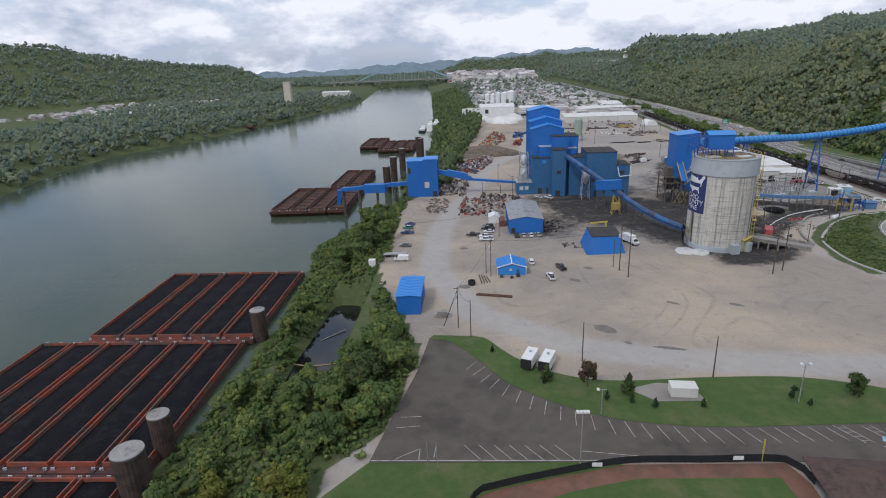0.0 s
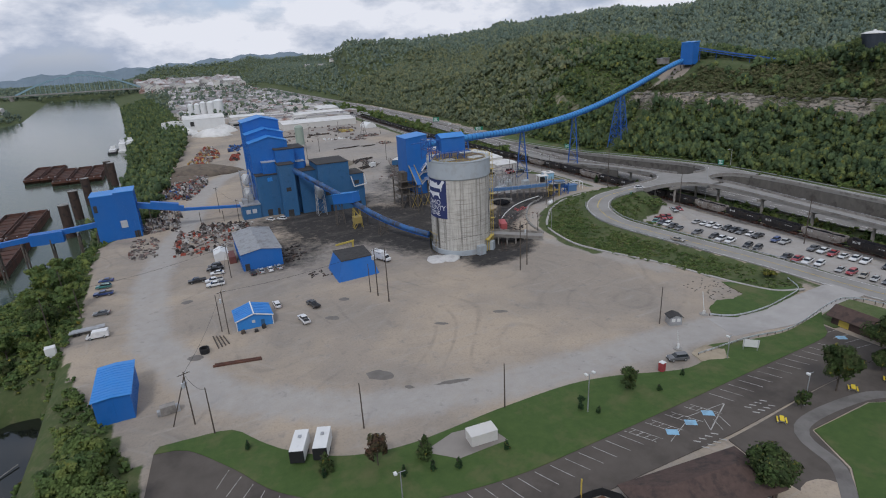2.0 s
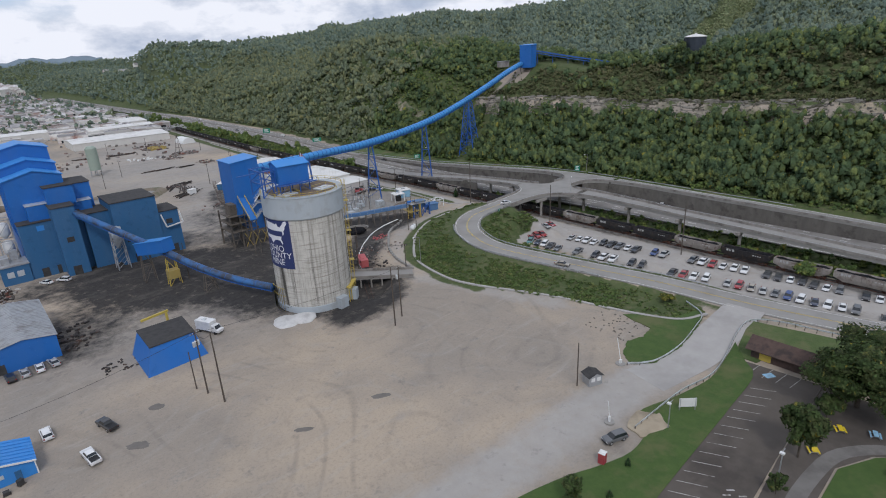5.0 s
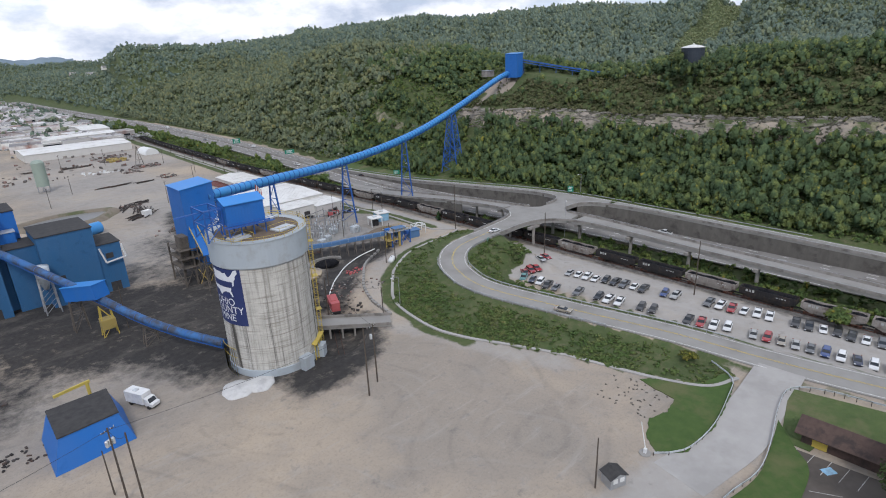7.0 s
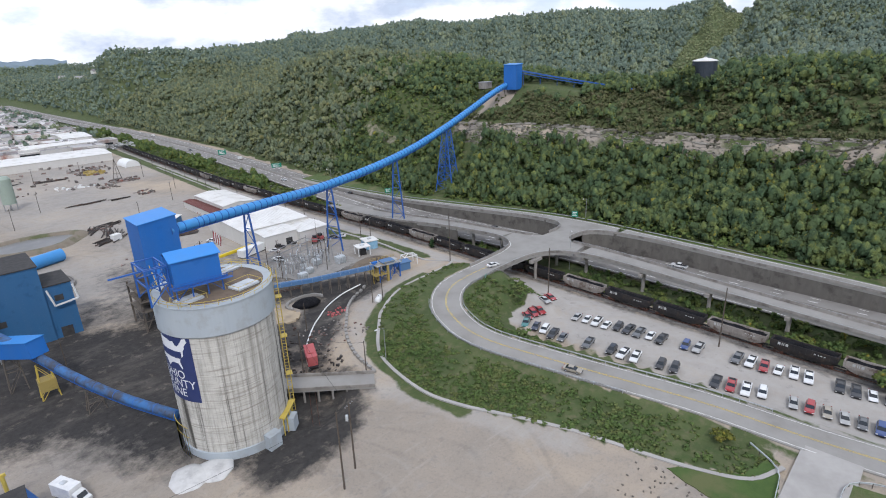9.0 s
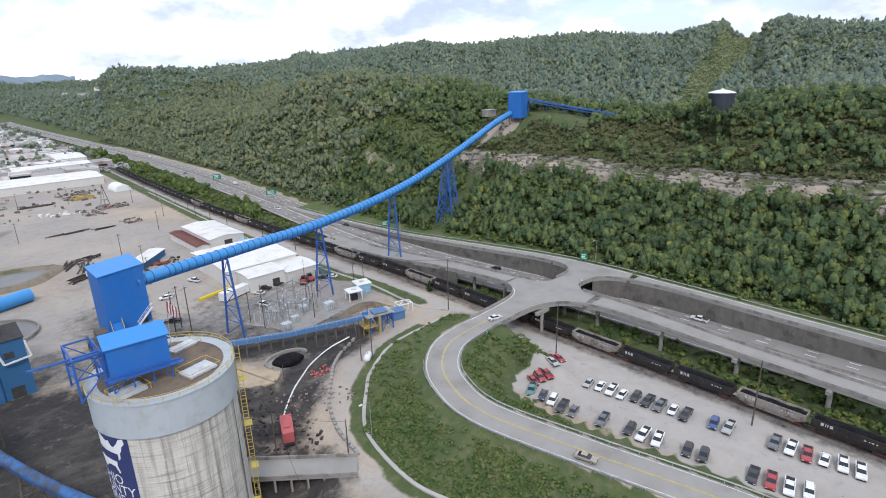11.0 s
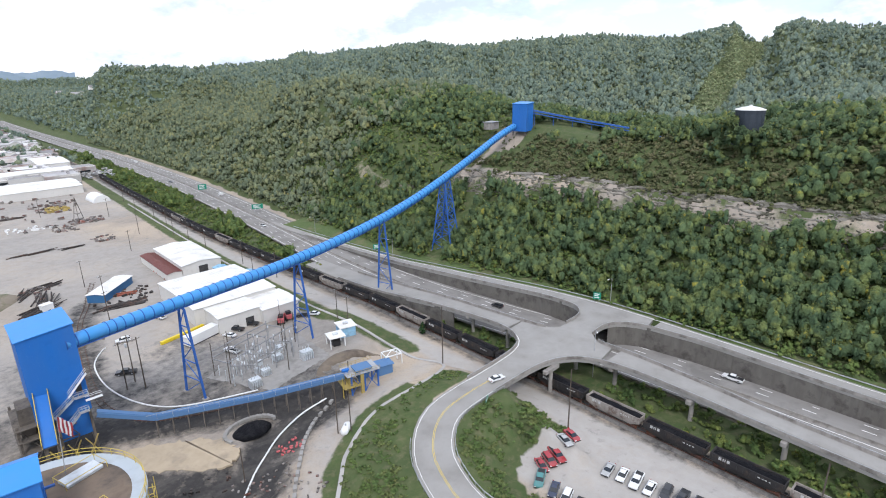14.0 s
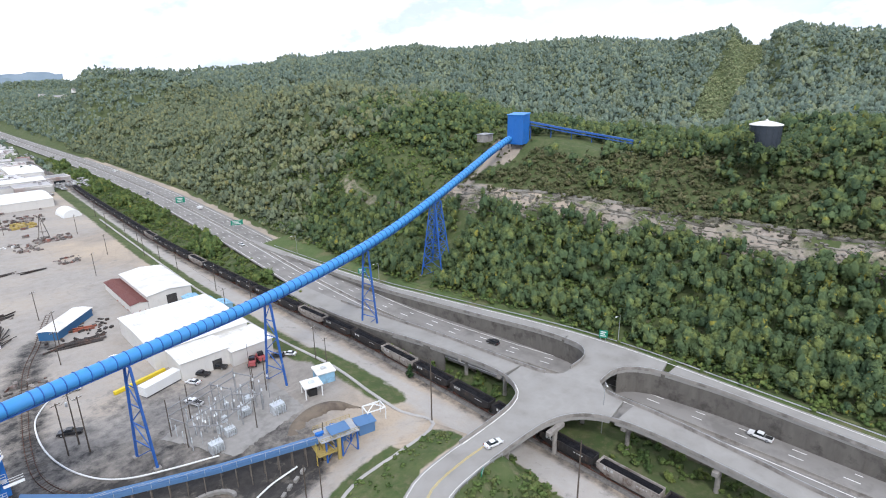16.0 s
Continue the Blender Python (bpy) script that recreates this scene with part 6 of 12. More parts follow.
def faces_valley(x, y):
    """Places on this side of the skyline."""
    a, _, dist = zip(*RIDGE)
    return np.hypot(x - 70, y - 115) < 1.05 * np.interp(np.degrees(np.arctan2(x - 70, y - 115)), a, dist)


def front(x, y):
    d = foot_d(x, y)
    return (d > 4 + lumps(x, y, 6) * 1.5) & (d < 47) & ~bare(x, y)


wood("hillside_woods", scatter(245, 325, 30, 430, 11, front), 1.5, 4.0, 1.4, 150, 0.34, M["leaf"], "dense mixed green trees on the steep hillside", lobes=8)
wood("hillside_undergrowth", scatter(245, 350, 30, 470, 4.6, lambda x, y: (foot_d(x, y) > 1.5) & (foot_d(x, y) < np.where(y < 345, 50, 100)) & (~bare(x, y) | (rng.uniform(size=len(x)) < 0.12))), 0.9, 2.2, 0.8, 14, 0.3, M["leaf_bank"], "low shrubs and weeds between the hillside trees", lobes=3)
wood("north_foot_scrub", scatter(245, 300, 400, 1000, 6, lambda x, y: (foot_d(x, y) > 0.5) & (foot_d(x, y) < 16)), 1.0, 2.6, 0.9, 12, 0.4, M["leaf_mid_hazed"], "shrubs along the foot of the wooded slope", lobes=3)
wood("upper_slope_woods", scatter(295, 440, 20, 470, 19, lambda x, y: (foot_d(x, y) > 60) & ~bare(x, y) & ((foot_d(x, y) > 92) | (y > 350) | (rng.uniform(size=len(x)) < np.where(y < 215, 0.6, 0.14)))), 1.8, 4.8, 1.15, 70, 0.40, M["leaf"], "shrubby woods above the rock cut", lobes=7)
wood("upper_slope_scrub", scatter(300, 355, 20, 350, 4.2, lambda x, y: (foot_d(x, y) > 53) & (foot_d(x, y) < 98) & (~bare(x, y) | (rng.uniform(size=len(x)) < 0.1))), 0.8, 2.2, 0.8, 22, 0.32, M["leaf_scrub"], "olive shrubs and saplings above the rock cut", lobes=4)
wood("north_slope_woods", scatter(230, 440, 420, 1000, 18, lambda x, y: (foot_d(x, y) > 2) & ~bare(x, y)), 2.2, 4.8, 1.25, 16, 0.55, M["leaf_mid_hazed"], "wooded valley side", lobes=4)
wood("middle_hill_woods", scatter(430, 800, 0, 1100, 30, lambda x, y: ~bare(x, y) & faces_valley(x, y)), 2.5, 5.0, 1.3, 8, 0.7, M["leaf_far_hazed"], "wooded hills behind the valley side", lobes=4)
wood("tank_side_trees", np.array([(338.5, 211.5), (337, 216), (339, 221), (335, 208.5), (333, 214), (334.5, 219.5), (336.5, 225), (341, 208), (343, 227)]), 2.4, 3.6, 1.35, 300, 0.5, M["leaf"], "young trees in front of the water tank", -1.1)
wood("flood_plain_trees", scatter(-720, -330, 420, 1500, 130, lambda x, y: (x < line_at("water_left", y) - 30) & (x > -600 - (y - 700) * 0.2) & (lumps(x, y, 60) > -0.6)), 3.5, 6.5, 1.1, 8, 1.20, M["leaf_far_hazed"], "clumps of trees on the far flood plain", lobes=4)
wood("clearing_scrub", scatter(540, 1080, 290, 480, 16, lambda x, y: np.abs(y - 338 - (x - 620) * 0.26) < np.interp(x, [600, 880, 960, 1010], [16, 20, 15, 11])), 1.0, 2.6, 0.6, 14, 0.70, M["leaf_pale_sunlit"], "pale tall grass and shrubs on the cleared strip, with its sunlight in the colour", lobes=3)
wood("valley_end_woods", scatter(-1100, 260, 1880, 3000, 230, lambda x, y: rng.uniform(size=len(x)) < np.where(x > line_at("bank_top", y), 0.6, 1.0)), 5, 10, 0.9, 6, 2.2, M["leaf_far_hazed"], "woods at the far end of the valley", lobes=3)
wood("far_hill_woods", scatter(800, 1250, -150, 1300, 48, lambda x, y: ~bare(x, y) & faces_valley(x, y) & (hill(x, y) > 40)), 2.9, 5.2, 1.3, 5, 0.9, M["leaf_far_hazed"], "distant wooded ridge", lobes=3)
wood("far_valley_woods", scatter(240, 1100, 1000, 2700, 90, lambda x, y: (foot_d(x, y) > 10) & faces_valley(x, y)), 3.6, 6.2, 1.2, 5, 1.2, M["leaf_far_hazed"], "distant wooded valley side", lobes=3)
wood("west_hill_woods", scatter(-2100, -380, 250, 2200, 210, lambda x, y: (x < line_at("water_left", y) - 150) & (hill(x, y) > 4) & faces_valley(x, y) & (np.hypot(x, y) < 2350)), 5.0, 8.5, 1.1, 5, 1.8, M["leaf_far_hazed"], "wooded hills across the river", lobes=3)
wood("west_bank_trees", scatter(-520, -240, 250, 1300, 95, lambda x, y: (x < line_at("water_left", y) - 2) & (x > line_at("water_left", y) - 95) & ((x > line_at("water_left", y) - 32) | (rng.uniform(size=len(x)) < 0.35))), 3.0, 6.0, 1.1, 26, 1.00, M["leaf_far_hazed"], "trees along the far river bank", lobes=4)
wood("north_bank_trees", scatter(-110, 10, 310, 1350, 26, lambda x, y: (x < line_at("bank_top", y) + 3) & (x > line_at("water_right", y) + 1)), 2.6, 5.2, 1.2, 70, 0.60, M["leaf"], "dense trees along the river bank", lobes=6)
wood("railway_scrub", scatter(204, 234, 40, 800, 7, lambda x, y: (x > line_at("rail", y) + 4.2) & (x < line_at("median", y) - 12.5) & ~((y > 203) & (y < 240))), 0.7, 1.9, 0.8, 44, 0.30, M["leaf_bank"], "weeds and scrub between railway and highway", lobes=4)
wood("railway_trees", scatter(206, 234, 360, 900, 20, lambda x, y: (x > line_at("rail", y) + 8) & (x < line_at("median", y) - 15) & (x < line_at("rail", y) + 24) & ~((y > 575) & (y < 660) & (x > 222)) & (lumps(x, y, 13) > -0.2)), 2.2, 4.0, 1.15, 130, 0.42, M["leaf_bank"], "bushy young trees along the railway", lobes=6)
wood("embankment_scrub", scatter(120, 192, 118, 240, 0.6, lambda x, y: inside(x, y, BANK) & (ramp_lift(x, y)[1] > 8) & (rng.uniform(size=len(x)) < np.where((y > 140) & (y < 216), 0.95, 0.3) * np.where(ramp_lift(x, y)[1] > 10, 1, 0.35) * (0.75 + 0.5 * lumps(x, y, 6)))),  0.5, 1.2, 0.35, 22, 0.22, M["leaf_creeper"], "creepers and weeds on the slip road bank", lobes=3)
wood("loop_scrub", scatter(160, 210, 165, 226, 1.3, lambda x, y: inside(x, y, INNER) & (ramp_lift(x, y)[1] > 6.5) & (lumps(x, y, 5) > -0.5)), 0.5, 1.2, 0.45, 30, 0.24, M["leaf_creeper"], "weeds and tall grass inside the slip road bend", lobes=3)


def on_bank(x, y):
    bt, wr = line_at("bank_top", y), line_at("water_right", y)
    slough = (np.abs(x + 46 - (y - 150) * 0.03) < 6.8) & (y > 122) & (y < 184)
    track = (near_poly(x, y, [(-32, 196), (-35, 170), (-36.5, 150), (-32, 134)], 2.8, 0.5) > 0) | (np.hypot(x + 26, y - 81) < 6)
    return (x < bt) & (x > wr + 2) & ~slough & ~track


wood("bank_undergrowth", scatter(-80, -8, 70, 300, 2.6, on_bank), 0.7, 1.7, 0.75, 26, 0.26, M["leaf_bank"], "dense creepers and weeds on the river bank", lobes=4)
wood("north_town_trees", scatter(-60, 215, 760, 1800, 520, lambda x, y: (x > line_at("bank_top", y))), 4.0, 7.0, 1.1, 24, 1.20, M["leaf_far_hazed"], "scattered town trees", lobes=4)

# ---------------------------------------------------------------- preparation plant
plant = thing("preparation_plant", pose(0, 0, 0), "tall stepped bright blue and dull blue coal preparation plant", "plant building")
for y0, y1, eave, top in ((303, 311.2, 34.0, 36.4), (311, 320.2, 37.1, 39.4), (320, 334, 42.0, 44.1)):
    part("gabled_bay", gabled_body(Shape(), 30.9, y0, 48.2, y1, -0.5, eave, top, "y", 40.0), M["blue"], plant, "bright blue gabled bay")
    part("bay_roof", gable(Shape(), 30.9, y0, 48.2, y1, eave + 0.05, top + 0.05, "y", 0.4, 0.3, 40.0), M["blue_lit_pale"], plant, "blue roof sheet with its top light put into a paler colour")
    part("cladding_rib", ribbed_box(30.9, y0, 14, 48.2, y1, eave - 0.2, 0.9, 0.05, "SW"), M["blue"], plant)
for k, (x0, y0, x1, y1, z0, z1, mat) in enumerate(((31, 297, 40.8, 303, -0.4, 19.4, "blue_dull"), (40.8, 290.4, 47.6, 303, -0.4, 24.4, "blue_dull"), (34.9, 299.2, 41.4, 303, 19, 25.0, "blue"),
                                                   (41.2, 297.5, 49.8, 303, 24, 30.4, "blue"), (48.2, 304, 56.0, 318, -0.4, 29.4, "blue"), (47.8, 300, 54.5, 304, 18, 23.6, "blue"),
                                                   (47.6, 295.5, 49.8, 304, -0.4, 20.6, "blue_dull"), (49.8, 292.5, 57.8, 304, -0.4, 20.0, "blue_dull"), (57.8, 287.5, 72.8, 305, -0.4, 23.0, "blue_dull"), (72.8, 288, 79.8, 301, -0.4, 16.4, "blue_dull"))):
    part("clad_block", Shape().box(x0, y0, z0, x1, y1, z1), M[mat], plant, "dull blue clad block" if mat == "blue_dull" else "bright blue clad block")
    part("roof_deck", Shape().box(x0 - 0.25, y0 - 0.25, z1, x1 + 0.25, y1 + 0.05, z1 + 0.3), M["dark"] if mat == "blue_dull" else M["hatch" if k in (2, 5) else "dark"], plant)
    part("cladding_rib", ribbed_box(x0, y0, max(z0, 0.2), x1, y1, z1 - 0.1, 0.9, 0.05, "SE"), M[mat], plant)
sh = Shape()
for x0, x1 in ((34, 36.2), (38.6, 39.8), (42.5, 45), (62, 63.2), (74.5, 77.5)):
    y = 297 if x0 < 40 else 290.4 if x0 < 48 else 287.5 if x0 < 72 else 288
    part("doorway", Shape().box(x0, y - 0.08, -0.2, x1, y + 0.05, 3.2), M["dark"], plant, "dark open doorway")
for x, z in ((43, 12), (75, 11.5), (60.5, 8), (36, 16.5)):
    y = 290.4 if x < 48 else 287.5 if x < 72 else 288
    part("wall_louvre", Shape().box(x, (297 if x < 40 else y) - 0.1, z, x + 2.2, (297 if x < 40 else y) + 0.02, z + 1.8), M["dark" if x != 36 else "blue_lit_pale"], plant)
# white pipe frame on the east block
sh = Shape().bar((73.5, 287.7, 15.5), (74.6, 287.0, 10.5), 0.4).bar((74.6, 287.0, 10.5), (80.6, 287.0, 11.2), 0.4).bar((80.6, 287.0, 11.2), (80.0, 287.4, 15.6), 0.4)
part("pipe_frame", sh, M["white"], plant, "white pipe run")
# annex with a flat roof and roof units on the west side
annex = thing("pump_annex", pose(26.8, 301, 0), "low blue annex with roof units beside the plant", "annex")
part("annex_shell", Shape().box(-4.2, -4.6, -0.3, 4.1, 4, 6.6), M["blue_dull"], annex)
part("parapet_band", Shape().box(-4.5, -4.9, 6.4, 4.3, 4.2, 6.9), M["steel"], annex)
for x in (-2.6, 0.2):
    part("window", Shape().box(x, -4.68, 2.6, x + 2.0, -4.5, 4.6), M["hatch"], annex)
for x, y, h in ((-3.2, -2, 2.0), (-3.2, 1, 2.0), (-0.2, 2.2, 3.2)):
    part("roof_unit", Shape().box(x, y, 6.9, x + 2.4, y + 2.2, 6.9 + h, c=0.1), M["steel"], annex)
tank_tower = thing("process_tower", pose(27.5, 309, 0), "white process vessels in an open steel frame", "process tower")
sh = Shape()
for x in (-2.3, 2.3):
    for y in (-2.3, 2.3):
        sh.bar((x, y, -0.2), (x, y, 21), 0.3)
for z in (7, 13, 20.5):
    for a, b_ in (((-2.3, -2.3), (2.3, -2.3)), ((2.3, -2.3), (2.3, 2.3)), ((2.3, 2.3), (-2.3, 2.3)), ((-2.3, 2.3), (-2.3, -2.3))):
        sh.bar((*a, z), (*b_, z), 0.3).bar((*a, z - 6), (*b_, z), 0.16)
part("open_frame", sh, M["steel"], tank_tower)
for z in (8.5, 15):
    part("vessel", Shape().lathe([(0.4, z - 1.4), (1.8, z), (1.8, z + 3.4), (0.9, z + 4.2), (0.2, z + 4.3)], 20), M["white"], tank_tower, smooth=True)
cyc = thing("loading_bin", pose(56.8, 284.5, 0), "pale conical bin on braced steel legs", "bin")
part("hopper", Shape().lathe([(0.6, 7.6), (1.9, 11.5), (2.1, 15.2), (0.3, 15.7)], 24), M["hatch"], cyc, smooth=True)
sh = Shape()
for x in (-1.6, 1.6):
    for y in (-1.6, 1.6):
        part("bin_leg", Shape().bar((x * 1.25, y * 1.25, -0.3), (x, y, 12), 0.25), M["steel"], cyc)
    for z in (0.5, 4, 7.5):
        sh.bar((x * 1.2, -1.9, z), (x * 1.1, 1.9, z + 3.4), 0.14).bar((-1.9, x * 1.2, z), (1.9, x * 1.1, z + 3.4), 0.14)
part("bracing", sh, M["steel"], cyc)

# covered conveyor from plant to silo
DOWN = curve([(47.4, 291.1, 21.6), (53.6, 277.6, 17.9), (60, 264, 14.0), (65, 253, 11.0), (70, 242.2, 7.6), (76, 229.2, 5.2), (82.2, 216, 4.2)], 2.6)
tube("plant_conveyor", DOWN, 1.08, "sagging coal-grimed blue tube conveyor from plant to silo", 2, 14, 0.07, skin="tube_dirty")
mid = thing("conveyor_drive_house", pose(62.4, 258.8, 12.8, -11, 0, 24.6), "blue box housing astride the plant conveyor", "drive house")
part("housing_shell", Shape().box(-2.1, -6.8, -2.2, 2.1, 6.8, 1.9, c=0.08), M["blue"], mid)
part("housing_roof", Shape().box(-2.3, -7.0, 1.9, 2.3, 7.0, 2.05), M["blue_lit_pale"], mid)
for k, (x, y, zt, col) in enumerate(((60, 263, 12, "brown_steel"), (65, 253.5, 9.2, "yellow"), (71.5, 239, 5.5, "brown_steel"))):
    tt = thing("conveyor_support", pose(x, y, -0.2), "braced steel support under the plant conveyor", "support", "plant conveyor supports")
    for s1 in (-1, 1):
        for s2 in (-1, 1):
            part("support_leg", Shape().bar((s1 * 1.9, s2 * 1.2, 0), (s1 * 1.2, s2 * 0.8, zt), 0.22), M[col], tt)
    sh = Loose("brace", M[col], tt)
    for s2 in (-1.1, 1.1):
        sh.bar((-1.8, s2, 0.2), (1.5, s2, zt * 0.5), 0.14).bar((1.5, s2, zt * 0.5), (-1.2, s2, zt - 0.2), 0.14).bar((-1.6, s2, zt * 0.5), (1.6, s2, zt * 0.5), 0.16)
    if col == "yellow":
        part("control_cabin", Shape().box(-1.8, -1.6, 2.6, 1.8, 1.6, 5.4, c=0.06), M["ochre"], tt, "dull yellow control cabin")

# ---------------------------------------------------------------- river loading dock
dock = thing("dock_tower", pose(-28, 302, 0), "tall bright blue clad loading tower at the river dock", "dock tower")
part("west_bay", Shape().box(-8.4, -5, -0.5, 0.4, 6, 19.6), M["blue"], dock)
part("east_bay", Shape().box(0.4, -4.9, -0.5, 8.0, 6, 20.3), M["blue"], dock)
part("west_roof", Shape().box(-8.7, -5.3, 19.6, 0.4, 6.3, 19.9), M["blue_lit_pale"], dock)
part("east_roof", Shape().box(0.4, -5.2, 20.3, 8.3, 6.3, 20.6), M["blue_lit_pale"], dock)
part("cladding_rib", ribbed_box(-8.4, -5, 0, 8.0, 6, 19.5, 0.9, 0.05, "SWE"), M["blue"], dock)
part("window", Shape().box(0.8, -5.1, 5, 3.4, -4.88, 8.2), M["hatch"], dock)
part("doorway", Shape().box(5.2, -5.05, -0.2, 7.4, -4.86, 3.0), M["dark"], dock)
part("vent", Shape().box(-7.8, -5.15, 13.0, -6.4, -4.95, 16), M["dark"], dock)
boom = thing("dock_conveyor", pose(-40, 300, 0), "blue belt conveyor on a steel trestle over the river", "conveyor")
part("gallery", Shape().bar((-34, 0, 4.5), (6, 0.5, 7.5), 2.2, 2.0), M["blue"], boom)
part("belt_house", Shape().box(-21, -2.2, 2.6, -9, 2.2, 7.2, c=0.06), M["blue"], boom)
sh = Shape()
for x in (-33, -24, -14, -4, 3):
    for y in (-2.0, 2.0):
        part("pile", Shape().rod((x, y, -14), (x, y, 4.4), 0.35, n=10), M["brown_steel"], boom)
    sh.bar((x, -2, -8), (x, 2, 3), 0.18).bar((x, 2, -8), (x, -2, 3), 0.18)
part("bracing", sh, M["brown_steel"], boom)
part("loading_chute", Shape().rings([[Vector((-36 + dx, dy, -4)) for dx, dy in ((-1, -1), (1, -1), (1, 1), (-1, 1))], [Vector((-34.5 + dx * 1.6, dy * 1.6, 4.5)) for dx, dy in ((-1, -1), (1, -1), (1, 1), (-1, 1))]]), M["steel_blue"], boom)
up = thing("yard_conveyor", pose(-19.8, 302, 0), "low blue yard conveyor between dock and plant", "conveyor")
part("gallery", Shape().bar((0, 0, 13), (18, 0.5, 8.5), 2.6, 2.4).bar((18, 0.5, 8.0), (46, 2, 5.0), 1.6, 1.2), M["blue"], up)
part("transfer_hood", Shape().bar((5, 0.1, 12.2), (16, 0.4, 9.6), 3.2, 3.2), M["blue"], up)
for x, z in ((4, 10.5), (14, 8), (24, 5.6), (34, 4.6), (44, 3.6)):
    part("trestle_leg", Shape().bar((x, -1, -0.3), (x, -0.6, z), 0.25).bar((x, 1.6, -0.3), (x, 1.2, z), 0.25).bar((x, -0.9, 1), (x, 1.4, z - 0.5), 0.14), M["brown_steel"], up)

# ---------------------------------------------------------------- yard buildings
def shed(name, x0, y0, x1, y1, eave, top, axis, wall, roof, label, category="shed", ridge=None, trim=None, door=None, windows=()):
    t = thing(name, pose((x0 + x1) / 2, (y0 + y1) / 2, 0), label, category)
    w, d = (x1 - x0) / 2, (y1 - y0) / 2
    part("wall_shell", gabled_body(Shape(), -w, -d, w, d, -0.3, eave, top, axis, ridge), M[wall], t)
    part("roof", gable(Shape(), -w, -d, w, d, eave + 0.03, top + 0.03, axis, 0.35, 0.16, ridge), M[roof], t)
    s = Shape()
    for i in range(int(2 * (d if axis == "x" else w) / 0.6) * 0 + int((2 * w if axis == "x" else 2 * d) / 1.2)):
        a = -(w if axis == "x" else d) + 0.6 + i * 1.2
        for sgn in (-1, 1):
            if axis == "x":
                s.bar((a, 0 if ridge is None else ridge, top + 0.09), (a, sgn * (d + 0.3), eave + 0.05), 0.07, 0.08)
            else:
                s.bar((0 if ridge is None else ridge, a, top + 0.09), (sgn * (w + 0.3), a, eave + 0.05), 0.07, 0.08)
    part("roof_seam", s, M[roof], t)
    part("cladding_rib", ribbed_box(-w, -d, 0, w, d, eave - 0.1, 0.9, 0.03, "SWEN"), M[wall], t)
    if door:
        part("door", Shape().box(door[0], -d - 0.07, 0, door[0] + door[1], -d + 0.02, door[2]), M[door[3]], t)
    for wx, wz, ww, wh in windows:
        part("window", Shape().box(wx, -d - 0.07, wz, wx + ww, -d + 0.02, wz + wh), M["hatch"], t)
    if trim:
        s = Shape()
        for sgn in (-1, 1):
            s.bar((sgn * (w + 0.3), -d - 0.4, eave - 0.05), (0, -d - 0.4, top + 0.05), 0.18, 0.3)
            s.bar((sgn * w, -d - 0.05, 0), (sgn * w, -d - 0.05, eave), 0.2)
        s.bar((0, -d - 0.4, top + 0.15), (0, d + 0.4, top + 0.15), 0.35, 0.1)
        part("trim", s, M[trim], t, "white trim")
    return t


shed("workshop", 14.4, 226.0, 28.3, 256.0, 6.4, 7.6, "y", "blue", "steel", "blue workshop with a pale grey metal roof", "workshop", door=(-6.2, 1.6, 2.6, "dark"))
shed("yard_office", 7.3, 178.6, 17.0, 187.0, 3.0, 4.4, "y", "blue_lit_pale", "blue_lit_pale", "small light blue office hut with white trim", "hut", trim="white", door=(1.6, 1.0, 2.1, "blue_dull"), windows=((-0.8, 1.6, 0.9, 0.8),))
shed("river_shed", -23.6, 148.4, -16.6, 163.6, 6.0, 6.3, "y", "blue", "blue_lit_pale", "tall narrow blue storage shed near the bank", "shed")
# building with sloping blue sides and a flat dark roof
vault = thing("sample_building", pose(48.8, 205.0, 0), "blue building with leaning sides and a flat black roof", "building")
part("wall_shell", Shape().rings([[Vector(p) for p in ((-7.6, -7.2, -0.3), (6.9, -6.4, -0.3), (8.0, 7.5, -0.3), (-7.4, 8.0, -0.3))], [Vector(p) for p in ((-5.4, -5.2, 6.3), (5.0, -4.6, 6.3), (5.6, 6.4, 6.3), (-5.2, 6.6, 6.3))]]), M["blue"], vault)
part("roof", Shape().rings([[Vector(p) for p in ((-5.6, -5.4, 6.3), (5.2, -4.8, 6.3), (5.8, 6.6, 6.3), (-5.4, 6.8, 6.3))], [Vector(p) for p in ((-5.6, -5.4, 6.55), (5.2, -4.8, 6.55), (5.8, 6.6, 6.55), (-5.4, 6.8, 6.55))]]), M["dark"], vault)
hoist = thing("yard_hoist", pose(52, 216, 0), "yellow steel jib hoist", "hoist")
part("post", Shape().rod((0, 0, -0.3), (0, 0, 7.5), 0.35), M["yellow"], hoist)
part("jib", Shape().bar((0.6, 0, 7.4), (-6.4, -0.6, 7.0), 0.4, 0.6), M["yellow"], hoist)

# salt-white spill beside the silo
s = Shape()
for px_, py_, r_, h_ in ((78.0, 199.8, 4.1, 0.8), (82.4, 198.6, 3.7, 0.7)):
    rim_ = [r_ * (1 + 0.06 * math.sin(3 * a + px_) + 0.035 * math.sin(7 * a)) for a in [2 * math.pi * i / 32 for i in range(32)]]
    s.rings([[Vector((px_ + f * rim_[i] * math.cos(2 * math.pi * i / 32), py_ + f * rim_[i] * math.sin(2 * math.pi * i / 32), z * h_)) for i in range(32)] for f, z in ((1.0, -0.3), (0.95, 0.28), (0.6, 0.75), (0.2, 1.0))])
M["stone_dust"] = surface("pale_stone_dust", (0.52, 0.51, 0.49), (0.60, 0.59, 0.57), 0.8, (0.42, 0.41, 0.40), 0.3, 0.95, 0, 0.5, 0.06)
